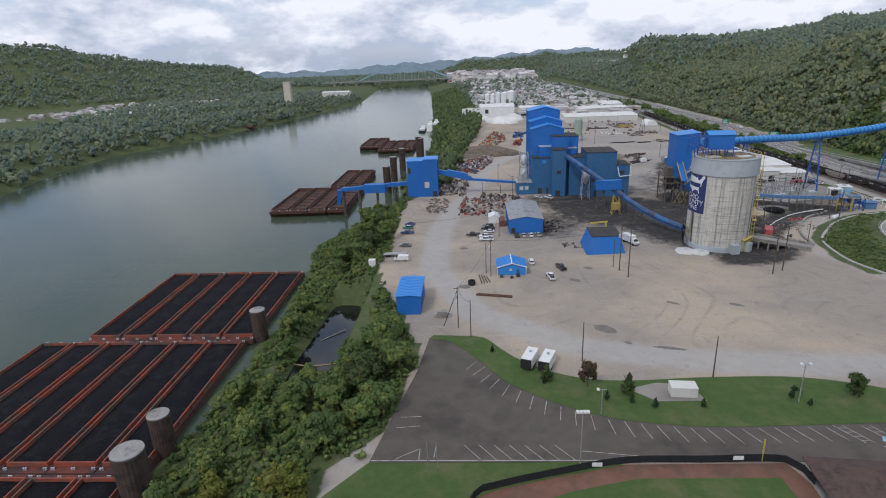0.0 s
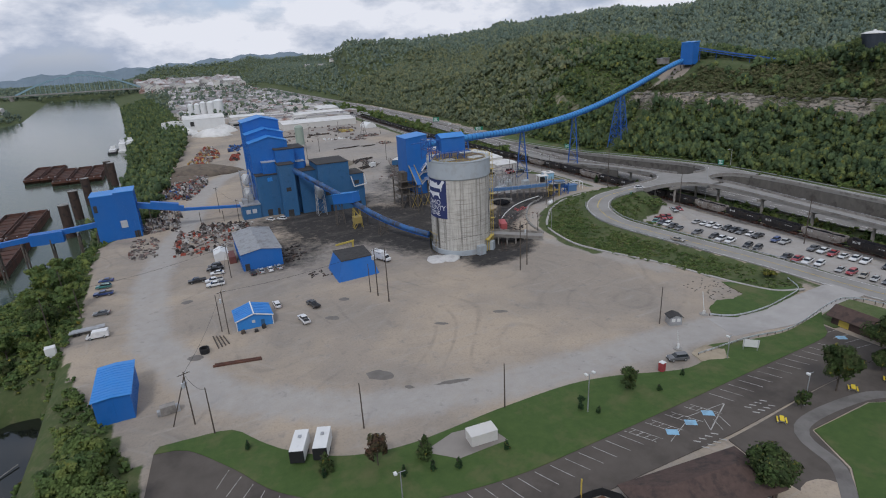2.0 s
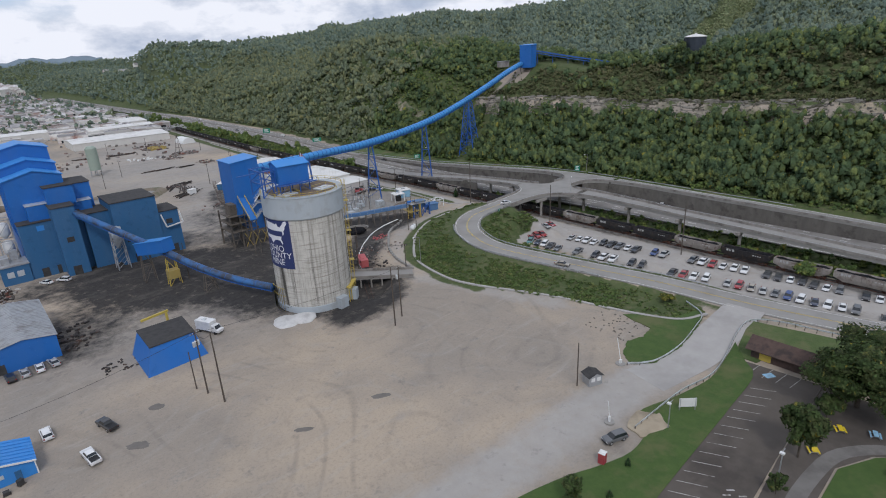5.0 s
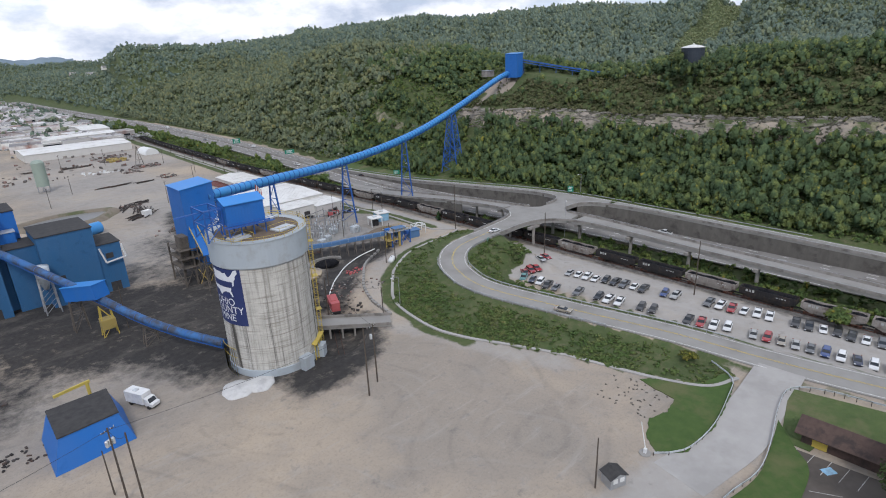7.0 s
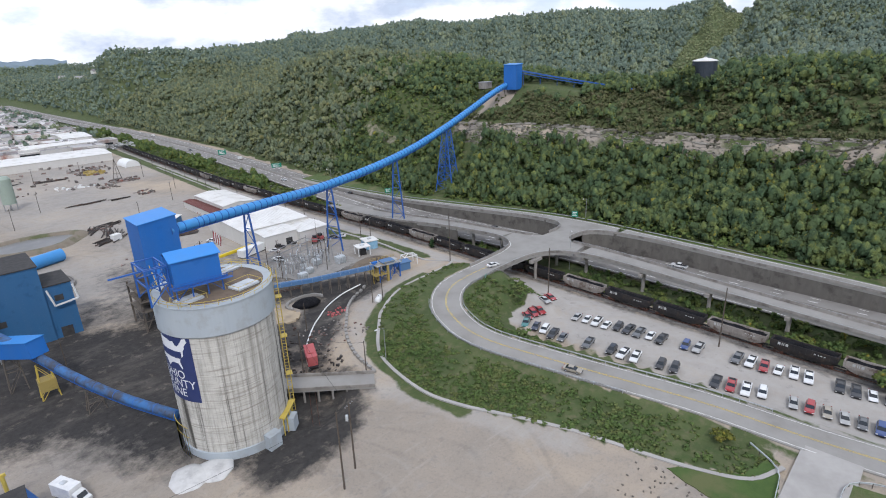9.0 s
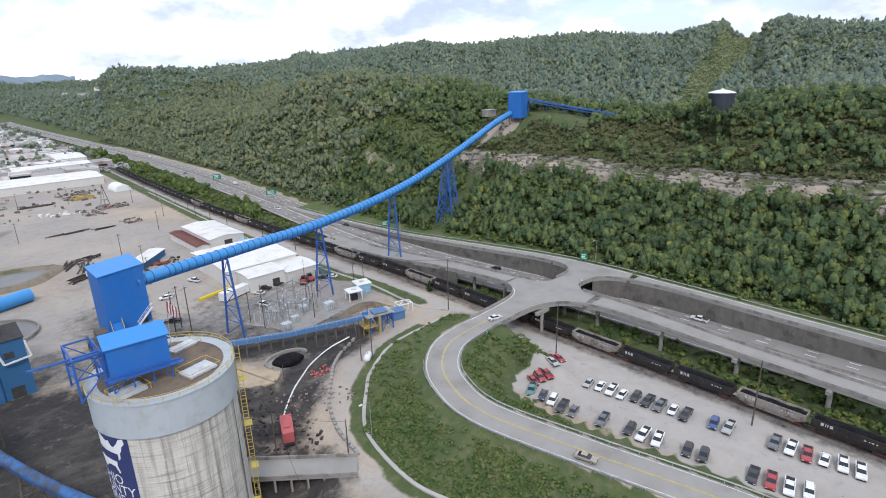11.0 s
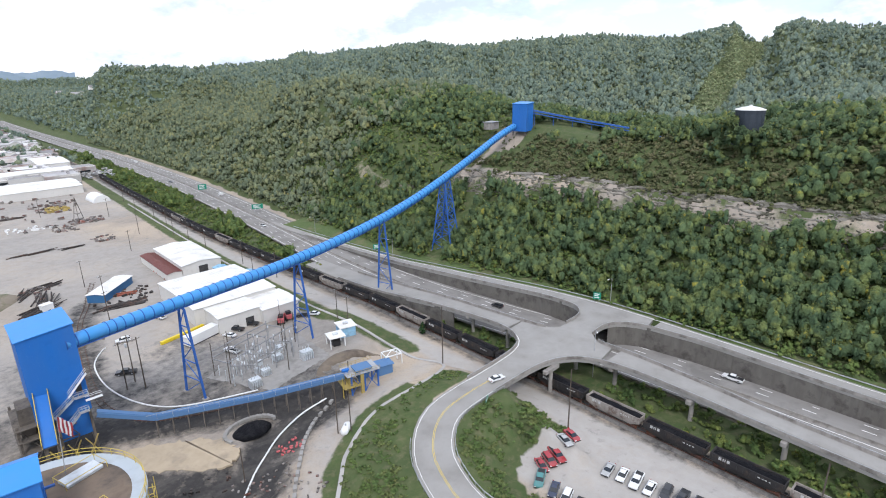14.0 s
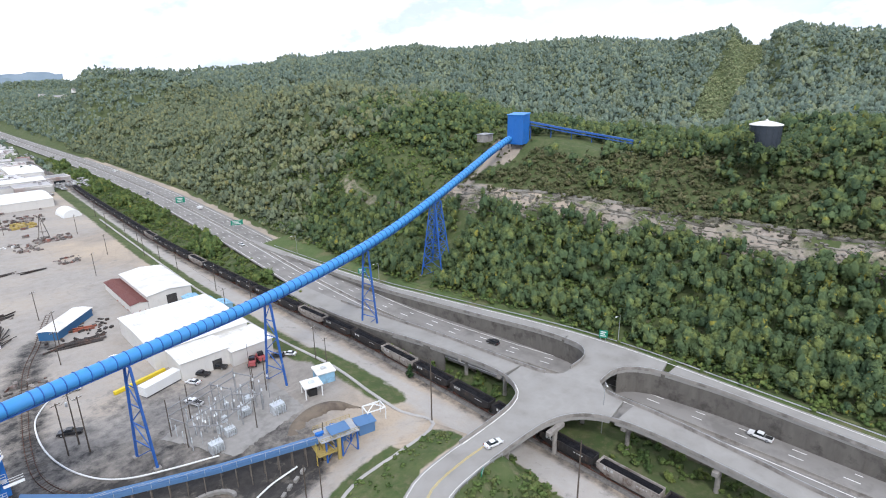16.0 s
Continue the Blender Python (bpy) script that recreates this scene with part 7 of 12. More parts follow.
solo("stone_dust_pile", s, M["stone_dust"], "low pile of pale stone dust beside the silo", "pile", smooth=True)

# ---------------------------------------------------------------- vehicles
def car_paint(name, c):
    m, b = blank("car_" + name, 0.3, 0.0, 0.5)
    col = mixed(m, noise_fac(m, 0.8, 3.0, 0.6, 0.4, 0.7), c, tuple(x * 0.8 + 0.015 for x in c))
    m.node_tree.links.new(col, b.inputs["Base Color"])
    b.inputs["Coat Weight"].default_value = 0.6
    return m


CAR = {"white": (0.72, 0.72, 0.71), "black": (0.012, 0.012, 0.014), "silver": (0.38, 0.38, 0.37), "grey": (0.11, 0.115, 0.12), "red": (0.34, 0.018, 0.022),
       "blue": (0.025, 0.06, 0.20), "tan": (0.34, 0.30, 0.24), "green": (0.05, 0.20, 0.19), "dark blue": (0.016, 0.025, 0.06)}
CARM = {k: car_paint(k, v) for k, v in CAR.items()}
M["glass"], _b = blank("car_glass", 0.08, 0, 0.6)
_b.inputs["Base Color"].default_value = (0.02, 0.024, 0.028, 1)
M["tyre"] = surface("tyre_rubber", (0.018, 0.018, 0.018), (0.028, 0.027, 0.026), 2, None, 0.1, 0.9, 0, 0, 0)
M["lamp_red"] = surface("tail_lamp", (0.22, 0.012, 0.012), (0.26, 0.02, 0.015), 3, None, 0.1, 0.25, 0, 0, 0)
M["lamp_clear"] = surface("head_lamp", (0.55, 0.56, 0.56), (0.66, 0.66, 0.66), 3, None, 0.1, 0.15, 0, 0, 0)
M["trim_black"] = surface("black_trim", (0.016, 0.016, 0.017), (0.024, 0.024, 0.025), 2, None, 0.1, 0.6, 0, 0, 0)


def across(profile, w, tuck=0.12):
    """A solid from a side profile (y, z), rounded in at its two flanks."""
    cy = sum(p[0] for p in profile) / len(profile)
    cz = sum(p[1] for p in profile) / len(profile)
    inner = [(cy + (y - cy) * 0.985, cz + (z - cz) * (1 - tuck)) for y, z in profile]
    return Shape().rings([[Vector((x, y, z)) for y, z in pr] for x, pr in ((-w / 2, inner), (-w / 2 + 0.13, profile), (w / 2 - 0.13, profile), (w / 2, inner))])


def tapered(y0, y1, y2, y3, z0, z1, w0, w1):
    """A cabin: long and wide below, short and narrow above."""
    return Shape().rings([[Vector(p) for p in ((-w0, y0, z0), (w0, y0, z0), (w0, y1, z0), (-w0, y1, z0))], [Vector(p) for p in ((-w1, y2, z1), (w1, y2, z1), (w1, y3, z1), (-w1, y3, z1))]])


def make_car(kind, colour, m, label, group="parked cars"):
    """A vehicle that faces +y."""
    t = thing({"pickup": "pickup_truck", "suv": "suv", "sedan": "car", "van": "van"}[kind], m, label, {"pickup": "truck", "suv": "car", "sedan": "car", "van": "van"}[kind], group)
    paint_ = CARM[colour]
    if kind == "sedan":
        L, W = 4.7, 1.8
        body = across([(-2.35, 0.35), (2.35, 0.32), (2.37, 0.62), (2.1, 0.78), (1.0, 0.93), (-1.55, 0.98), (-2.25, 0.92), (-2.38, 0.65)], W)
        cab, roof = tapered(-1.75, 1.15, -0.95, 0.3, 0.92, 1.40, 0.8, 0.6), tapered(-1.0, 0.35, -0.85, 0.2, 1.38, 1.45, 0.61, 0.54)
        wy, wr = (-1.4, 1.42), 0.33
    elif kind == "suv":
        L, W = 4.8, 1.9
        body = across([(-2.35, 0.42), (2.35, 0.42), (2.38, 0.8), (2.2, 0.98), (1.1, 1.1), (-2.25, 1.12), (-2.38, 0.8)], W)
        cab, roof = tapered(-2.25, 1.2, -1.95, 0.45, 1.06, 1.66, 0.86, 0.7), tapered(-2.0, 0.5, -1.9, 0.35, 1.64, 1.74, 0.71, 0.64)
        wy, wr = (-1.4, 1.45), 0.38
    elif kind == "van":
        L, W = 5.6, 2.05
        body = across([(-2.8, 0.42), (2.75, 0.42), (2.8, 0.9), (2.3, 1.2), (1.6, 1.35), (1.2, 2.15), (-2.75, 2.2), (-2.85, 0.8)], W, 0.08)
        cab, roof = tapered(1.15, 2.05, 1.05, 1.45, 1.36, 2.02, 0.96, 0.9), tapered(-2.7, 1.2, -2.6, 1.1, 2.18, 2.27, 0.95, 0.88)
        wy, wr = (-1.7, 1.8), 0.4
    else:
        L, W = 5.8, 1.98
        body = across([(-2.9, 0.5), (2.85, 0.5), (2.92, 0.85), (2.75, 1.08), (1.35, 1.18), (-0.9, 1.18), (-2.9, 1.15), (-2.95, 0.8)], W)
        cab, roof = tapered(-0.95, 1.5, -0.7, 0.75, 1.12, 1.76, 0.88, 0.72), tapered(-0.75, 0.8, -0.65, 0.65, 1.74, 1.84, 0.73, 0.66)
        wy, wr = (-1.75, 1.8), 0.42
    part("body", body, paint_, t)
    part("window_band", cab, M["glass"], t, "dark glass")
    part("roof_panel", roof, paint_, t)
    if kind == "pickup":
        part("load_bed", Shape().box(-0.78, -2.78, 1.14, 0.78, -1.02, 1.19), M["trim_black"], t, "open load bed")
    f = 2.36 if kind in ("sedan", "suv") else 2.82 if kind == "van" else 2.9
    for s in (-1, 1):
        part("headlight", Shape().box(s * 0.72 - 0.2, f - 0.1, 0.66, s * 0.72 + 0.2, f + 0.02, 0.84), M["lamp_clear"], t)
        part("tail_light", Shape().box(s * 0.76 - 0.12, -f - 0.03, 0.72, s * 0.76 + 0.12, -f + 0.1, 1.0), M["lamp_red"], t)
        for y in wy:
            w_ = part("wheel", Shape().rod((s * (W / 2 - 0.24), y, wr), (s * (W / 2 + 0.01), y, wr), wr, n=14), M["tyre"], t)
            part("rim", Shape().rod((s * (W / 2), y, wr), (s * (W / 2 + 0.025), y, wr), wr * 0.62, n=10), M["steel"], w_)
    part("bumper", Shape().box(-W / 2 + 0.1, f - 0.05, 0.36, W / 2 - 0.1, f + 0.06, 0.56), M["trim_black"], t)
    return t


KIND_WORD = {"pickup": "pickup truck", "suv": "sport utility car", "sedan": "saloon car", "van": "work van"}
MASTER = {}


def park(kind, colour, x, y, yaw, z=None, where="parked on the gravel car park", group="cars in the gravel car park"):
    """Puts a vehicle down; later ones of a sort copy the first."""
    zz = float(land(x, y)) if z is None else z
    m = pose(x, y, zz, 0, 0, yaw)
    label = f"{colour} {KIND_WORD[kind]} {where}"
    if (kind, colour) in MASTER:
        t = copy_thing(MASTER[kind, colour], m)
        return tagged(t, label, "", group)
    MASTER[kind, colour] = make_car(kind, colour, m, label, group)
    return MASTER[kind, colour]


cr = random.Random(5)
# one row along the railway side: where it starts, and the order of the vehicles
ROW_A = "sedan silver,sedan white,pickup white,sedan white,suv black,pickup black,pickup grey,sedan white,pickup black,-,suv blue,pickup silver,-,-,pickup grey,pickup white,pickup red,sedan white,pickup white,pickup white,-,pickup black,pickup black,sedan white,suv black,pickup black,sedan white,suv grey,-,pickup black,sedan white,suv silver,pickup black,sedan white,sedan grey,suv white"
for i, what in enumerate(ROW_A.split(",")):
    if what != "-":
        k, c = what.split(" ", 1)
        y = 184.0 - i * 3.12
        x = 188.2 + (184 - y) * 0.158 if y > 125 else 197.6 + (125 - y) * 0.1
        park(k, c, x + cr.uniform(-0.4, 0.4), y, 98 + cr.uniform(-4, 4))
ROW_B = "pickup grey,-,suv black,pickup white,pickup white,-,suv black,suv black,-,-,pickup black,pickup red,pickup white,suv white,-,sedan silver,suv red,sedan tan,sedan silver,sedan grey,suv blue,suv white,sedan dark blue,suv white,sedan white,suv grey,-,sedan black,suv grey,suv white,sedan silver"
for i, what in enumerate(ROW_B.split(",")):
    if what != "-":
        k, c = what.split(" ", 1)
        y = 171.5 - i * 3.15
        x = float(np.interp(y, [98, 130, 145, 172], [186.5, 183, 179.2, 174.6]))
        park(k, c, x + cr.uniform(-0.3, 0.3), y, 100 + cr.uniform(-4, 4))
for i, what in enumerate("sedan red,suv red,pickup red,sedan silver,sedan red".split(",")):
    k, c = what.split(" ")
    park(k, c, 178.6 + i * 2.75, 195.4 - 0.15 * i, 150 + i * 3)
for k, c, x, y, yaw in (("pickup", "green", 174.6, 192.8, 118), ("sedan", "dark blue", 173.0, 188.0, 112), ("suv", "white", 172.8, 184.8, 108), ("pickup", "black", 171.8, 181.2, 106), ("sedan", "grey", 172.0, 178.2, 104)):
    park(k, c, x, y, yaw)
YARD = "vehicles in the mine yard"
for k, c, x, y, yaw in (("pickup", "black", 29.6, 184.2, 15), ("pickup", "white", 25.0, 175.4, 8), ("suv", "white", 19.9, 190.0, 2), ("suv", "black", 17.0, 221.6, 5), ("sedan", "silver", 19.9, 221.8, 3), ("sedan", "white", 23.0, 222.0, 0), ("sedan", "silver", 26.0, 222.4, 8),
                        ("sedan", "white", 5.8, 229.0, 85), ("pickup", "black", 5.4, 233.5, 88), ("suv", "black", 5.6, 237.0, 92), ("pickup", "white", 4.2, 221.6, 92), ("pickup", "white", 4.4, 217.4, 88), ("pickup", "black", -1.0, 224.6, 90),
                        ("sedan", "white", 33.6, 288.6, 30), ("suv", "white", 38.5, 286.8, 40), ("pickup", "blue", -29.4, 229.0, 85), ("sedan", "grey", -28.4, 212.0, 82), ("van", "white", -28.0, 195.6, 88), ("sedan", "blue", -29.8, 243.0, 80), ("suv", "green", -30, 236.5, 80)):
    park(k, c, x, y, yaw, None, "parked on the dirt yard", YARD)
truck = thing("box_truck", pose(60.6, 209.9, 0, 0, 0, 205), "white box truck standing on the dirt yard", "truck", YARD)
part("cargo_box", Shape().box(-1.25, -4.2, 0.9, 1.25, 1.2, 3.5, c=0.1), CARM["white"], truck)
part("cab", across([(1.35, 0.6), (3.5, 0.6), (3.6, 1.35), (2.75, 1.55), (2.25, 2.5), (1.35, 2.6)], 2.2), CARM["white"], truck)
part("windscreen", Shape().rings([[Vector(q) for q in ((-0.95, 2.8, 1.58), (0.95, 2.8, 1.58), (0.85, 2.36, 2.4), (-0.85, 2.36, 2.4))], [Vector(q) for q in ((-0.95, 2.86, 1.58), (0.95, 2.86, 1.58), (0.85, 2.42, 2.42), (-0.85, 2.42, 2.42))]]), M["glass"], truck)
part("chassis", Shape().box(-0.9, -4.2, 0.5, 0.9, 3.5, 0.9), M["trim_black"], truck)
part("roof_hatch", Shape().box(-0.5, -2.4, 3.5, 0.5, -1.2, 3.62, c=0.08), M["hatch"], truck)
for x in (-1.0, 1.0):
    for y in (-2.9, 2.4):
        part("wheel", Shape().rod((x - 0.16, y, 0.45), (x + 0.16, y, 0.45), 0.46, n=14), M["tyre"], truck)
park("suv", "grey", 97.6, 109.2, 70, 0.1, "parked on a dirt patch beside the lawn", YARD)
EAST = "vehicles beside the substation"
for k, c, x, y, yaw in (("pickup", "white", 150.6, 297.5, 20), ("sedan", "white", 154.8, 309, 30), ("pickup", "black", 158.4, 312.0, 35), ("pickup", "black", 164.0, 312.5, 40), ("pickup", "black", 169.8, 313.4, 40), ("suv", "black", 181, 305.5, 50), ("sedan", "white", 184.5, 304, 40),
                        ("pickup", "white", 142.6, 342.5, 20), ("suv", "white", 127.5, 331.0, 80), ("pickup", "black", 122, 307, 60)):
    park(k, c, x, y, yaw, None, "parked on gravel near the white sheds", EAST)
ROADG = "cars on the roads"
rz = lambda x, y: 0.05 + min(RAMP, key=lambda p: (p.x - x) ** 2 + (p.y - y) ** 2).z
park("sedan", "tan", 157.6, 165.6, 195, rz(157.6, 165.6), "driving along the slip road", ROADG)
park("sedan", "white", 191.0, 220.0, 258, 5.42, "crossing the bridge", ROADG)
park("pickup", "white", 247.8, 179.0, 2, -1.48, "driving on the highway", ROADG)
for k, c, y, d in (("suv", "black", 262, 6.1), ("sedan", "black", 372, 6.2), ("sedan", "white", 438, -6), ("van", "white", 540, 5.8), ("sedan", "grey", 620, -5.8), ("van", "white", 760, 6)):
    p = min(HWY, key=lambda q_: abs(q_.y - y))
    park(k, c, p.x + d, p.y, 4 if d > 0 else 184, p.z + 0.02, "driving on the highway", ROADG)

# ---------------------------------------------------------------- coal train
M["hopper_black"] = surface("black_wagon_paint", (0.018, 0.017, 0.018), (0.032, 0.03, 0.03), 0.8, (0.055, 0.04, 0.032), 0.5, 0.7, 0, 0.1, 0.02, obj=0.3)
M["hopper_grey"] = surface("grey_wagon_steel", (0.25, 0.225, 0.20), (0.33, 0.30, 0.27), 0.8, (0.14, 0.10, 0.08), 0.5, 0.7, 0.1, 0.1, 0.02, obj=0.3)
M["mark"] = surface("wagon_marking", (0.42, 0.42, 0.41), (0.52, 0.52, 0.51), 3, None, 0.1, 0.7, 0, 0, 0)


def make_wagon(mat, label):
    """A hopper wagon along y, its wheels on z=0."""
    t = thing("hopper_wagon", pose(0, 0, 0), label, "wagon", "coal train")
    L = 7.7
    s = Shape().rings([[Vector(p) for p in ((-1.1, -L + 2.6, 0.75), (1.1, -L + 2.6, 0.75), (1.1, L - 2.6, 0.75), (-1.1, L - 2.6, 0.75))],
                       [Vector(p) for p in ((-1.45, -L, 2.0), (1.45, -L, 2.0), (1.45, L, 2.0), (-1.45, L, 2.0))],
                       [Vector(p) for p in ((-1.5, -L, 3.7), (1.5, -L, 3.7), (1.5, L, 3.7), (-1.5, L, 3.7))],
                       [Vector(p) for p in ((-1.38, -L + 0.12, 3.7), (1.38, -L + 0.12, 3.7), (1.38, L - 0.12, 3.7), (-1.38, L - 0.12, 3.7))],
                       [Vector(p) for p in ((-1.3, -L + 0.4, 3.1), (1.3, -L + 0.4, 3.1), (1.3, L - 0.4, 3.1), (-1.3, L - 0.4, 3.1))]])
    part("tub", s, mat, t)
    n = 14
    c = Shape()
    heap = lambda i, j: 3.15 + 0.85 * max(0.0, 1 - (abs(j - 2) / 2) ** 2 * 0.9) * (0.75 + 0.25 * math.sin(i * 1.1)) * (1 if 0 < i < n else 0.25)
    grid = [[(-1.32 + 0.66 * j, -L + 0.35 + (2 * L - 0.7) * i / n, heap(i, j)) for j in range(5)] for i in range(n + 1)]
    c.add([p for r in grid for p in r], [(i * 5 + j, i * 5 + j + 1, (i + 1) * 5 + j + 1, (i + 1) * 5 + j) for i in range(n) for j in range(4)])
    part("coal_load", c, M["coal"], t, "heaped coal")
    rib = Shape().box(-0.07, -0.09, 1.9, 0.07, 0.09, 3.65).mesh("side_rib", mat)
    for i in range(12):
        y = -L + 0.5 + i * (2 * L - 1) / 11
        for sgn in (-1, 1):
            ob = new("side_rib", rib)
            ob.parent = t
            ob.matrix_basis = pose(sgn * 1.5, y, 0)
    part("top_rail", Shape().box(-1.58, -L, 3.62, -1.44, L, 3.78).box(1.44, -L, 3.62, 1.58, L, 3.78), mat, t)
    part("centre_sill", Shape().box(-0.2, -L - 0.45, 0.85, 0.2, L + 0.45, 1.2), M["trim_black"], t)
    for sgn in (-1, 1):
        bogie = part("bogie", Shape().box(-1.05, sgn * 5.6 - 1.3, 0.45, -0.85, sgn * 5.6 + 1.3, 0.8).box(0.85, sgn * 5.6 - 1.3, 0.45, 1.05, sgn * 5.6 + 1.3, 0.8).box(-1, sgn * 5.6 - 0.3, 0.5, 1, sgn * 5.6 + 0.3, 0.75), M["rust"], t)
        for a in (-0.9, 0.9):
            part("wheelset", Shape().rod((-0.8, sgn * 5.6 + a, 0.46), (0.8, sgn * 5.6 + a, 0.46), 0.08).rod((-0.8, sgn * 5.6 + a, 0.46), (-0.68, sgn * 5.6 + a, 0.46), 0.46, n=14).rod((0.68, sgn * 5.6 + a, 0.46), (0.8, sgn * 5.6 + a, 0.46), 0.46, n=14), M["rust"], bogie)
        for i, y in enumerate((-5.0, -4.3, -3.6, -2.9, 3.4, 4.3, 5.2)):
            h = 0.28 if y < 0 else 0.75
            part("marking", Shape().box(sgn * 1.515 - 0.012, y, 2.7, sgn * 1.515 + 0.012, y + (0.45 if y < 0 else 0.6), 2.7 + h), M["mark"], t, "pale marking bar")
    return t


wag_b = make_wagon(M["hopper_black"], "black hopper wagon heaped with coal on the railway")
wag_g = make_wagon(M["hopper_grey"], "grey hopper wagon heaped with coal on the railway")
run = [0.0]
for a, b_ in zip(RAILS[:-1], RAILS[1:]):
    run.append(run[-1] + (b_ - a).length)


def on_rails(d):
    i = max(0, min(len(run) - 2, int(np.searchsorted(run, d)) - 1))
    f = (d - run[i]) / (run[i + 1] - run[i])
    return RAILS[i].lerp(RAILS[i + 1], f), RAILS[i + 1] - RAILS[i]


sorts = "bgbbggbgbbgbbbbgbbgbbbbbgbbbgbbbbbbbbbbbb"
first = {"b": True, "g": True}
for i, sort in enumerate(sorts):
    p, d = on_rails(150.0 + i * 16.45)
    m = Matrix.Translation(p + Vector((0, 0, 0.33))) @ Matrix.Rotation(math.atan2(d.y, d.x) - math.pi / 2, 4, "Z")
    src = wag_b if sort == "b" else wag_g
    if first[sort]:
        src.matrix_basis = m
        first[sort] = False
    else:
        copy_thing(src, m)

# ---------------------------------------------------------------- barges and mooring cells
M["barge_rim"] = surface("oxide_red_coaming", (0.30, 0.07, 0.035), (0.22, 0.06, 0.045), 0.4, (0.12, 0.075, 0.06), 0.2, 0.75, 0, 0.2, 0.02, lo3=0.42, hi3=0.6)
M["barge_hold"] = surface("rusty_hold", (0.06, 0.03, 0.022), (0.10, 0.045, 0.03), 0.3, (0.03, 0.022, 0.02), 0.15, 0.85, 0, 0.3, 0.03)
M["barge_brown"] = surface("brown_coaming", (0.12, 0.055, 0.04), (0.085, 0.05, 0.042), 0.4, (0.06, 0.045, 0.04), 0.2, 0.8, 0, 0.2, 0.02)


def make_barge(loaded, rim, label, group, L=58.4, W=10.6):
    """A hopper barge along y, with its deck at z=0 and its middle at the origin."""
    t = thing("hopper_barge", pose(0, 0, 0), label, "barge", group)
    w, l = W / 2, L / 2
    drop = 3.4 if not loaded else 2.6
    part("hull", Shape().rings([[Vector((x, y * 0.93, -drop)) for x, y in ((-w, -l), (w, -l), (w, l), (-w, l))], [Vector((x, y, -1.4)) for x, y in ((-w, -l), (w, -l), (w, l), (-w, l))], [Vector((x, y, 0)) for x, y in ((-w, -l), (w, -l), (w, l), (-w, l))],
                                [Vector((x * 0.86, y * 0.92, 0)) for x, y in ((-w, -l), (w, -l), (w, l), (-w, l))], [Vector((x * 0.86, y * 0.92, -0.5)) for x, y in ((-w, -l), (w, -l), (w, l), (-w, l))]], caps=True), M["rust"] if not loaded else M["barge_brown"], t)
    cw, cl = w * 0.88, l * 0.925
    for sgn in (-1, 1):
        part("side_coaming", Shape().box(sgn * cw - 0.16, -cl, -0.1, sgn * cw + 0.16, cl, 1.15), rim, t)
        part("end_coaming", Shape().box(-cw, sgn * cl - 0.16, -0.1, cw, sgn * cl + 0.16, 1.15), rim, t)
        part("end_deck", Shape().box(-w + 0.05, sgn * l if sgn < 0 else cl + 0.2, 0.004, w - 0.05, -cl - 0.2 if sgn < 0 else l, 0.06), M["red"] if loaded else M["barge_brown"], t)
    for i in range(9):
        for sgn in (-1, 1):
            y = -cl + 2 + i * (2 * cl - 4) / 8
            part("coaming_bracket", Shape().box(sgn * (cw + 0.18) if sgn > 0 else -w + 0.05, y - 0.08, 0.02, w - 0.05 if sgn > 0 else -(cw + 0.18), y + 0.08, 0.75), rim, t)
    for x in (-w + 0.8, 0, w - 0.8):
        for sgn in (-1, 1):
            part("bitt", Shape().rod((x, sgn * (l - 1.0), 0.05), (x, sgn * (l - 1.0), 0.65), 0.18).rod((x + 0.5, sgn * (l - 1.0), 0.05), (x + 0.5, sgn * (l - 1.0), 0.65), 0.18), M["hatch"], t)
    if loaded:
        n, k = 34, 7
        hh = lambda i, j: 0.15 + 0.85 * (1 - (abs(j - 3) / 3) ** 2) * (0.8 + 0.2 * math.sin(i * 0.9)) * min(1, 0.35 + 0.25 * min(i, n - i))
        g = [[(-cw + 0.16 + (2 * cw - 0.32) * j / (k - 1), -cl + 0.16 + (2 * cl - 0.32) * i / n, hh(i, j)) for j in range(k)] for i in range(n + 1)]
        c = Shape().add([p for r in g for p in r], [(i * k + j, i * k + j + 1, (i + 1) * k + j + 1, (i + 1) * k + j) for i in range(n) for j in range(k - 1)])
        part("coal_load", c, M["coal"], t, "black coal filling the hold", True)
    else:
        part("hold_floor", Shape().box(-cw, -cl, -0.52, cw, cl, -0.42), M["barge_hold"], t)
        for i in range(7):
            y = -cl + 4 + i * (2 * cl - 8) / 6
            part("hold_frame", Shape().box(-cw, y - 0.12, -0.42, cw, y + 0.12, -0.1), M["barge_hold"], t)
    return t


DECKZ = -9.3
full = make_barge(True, M["barge_rim"], "moored barge full of black coal with rusty red coaming", "loaded coal barges")
first_one = True
for row, yc in enumerate((180.2, 121.4, 62.6)):
    for i in range(6 if row else 5):
        x = -75.4 - i * 10.85 + (0.0, -1.2, -2.0)[row]
        m = pose(x, yc, DECKZ + 0.05 * ((i + row) % 3), 0, 0, 0.5)
        if first_one:
            full.matrix_basis, first_one = m, False
        else:
            copy_thing(full, m)
empty = make_barge(False, M["barge_brown"], "rusty empty hopper barge moored at the dock", "empty barges")
EZ = -7.6
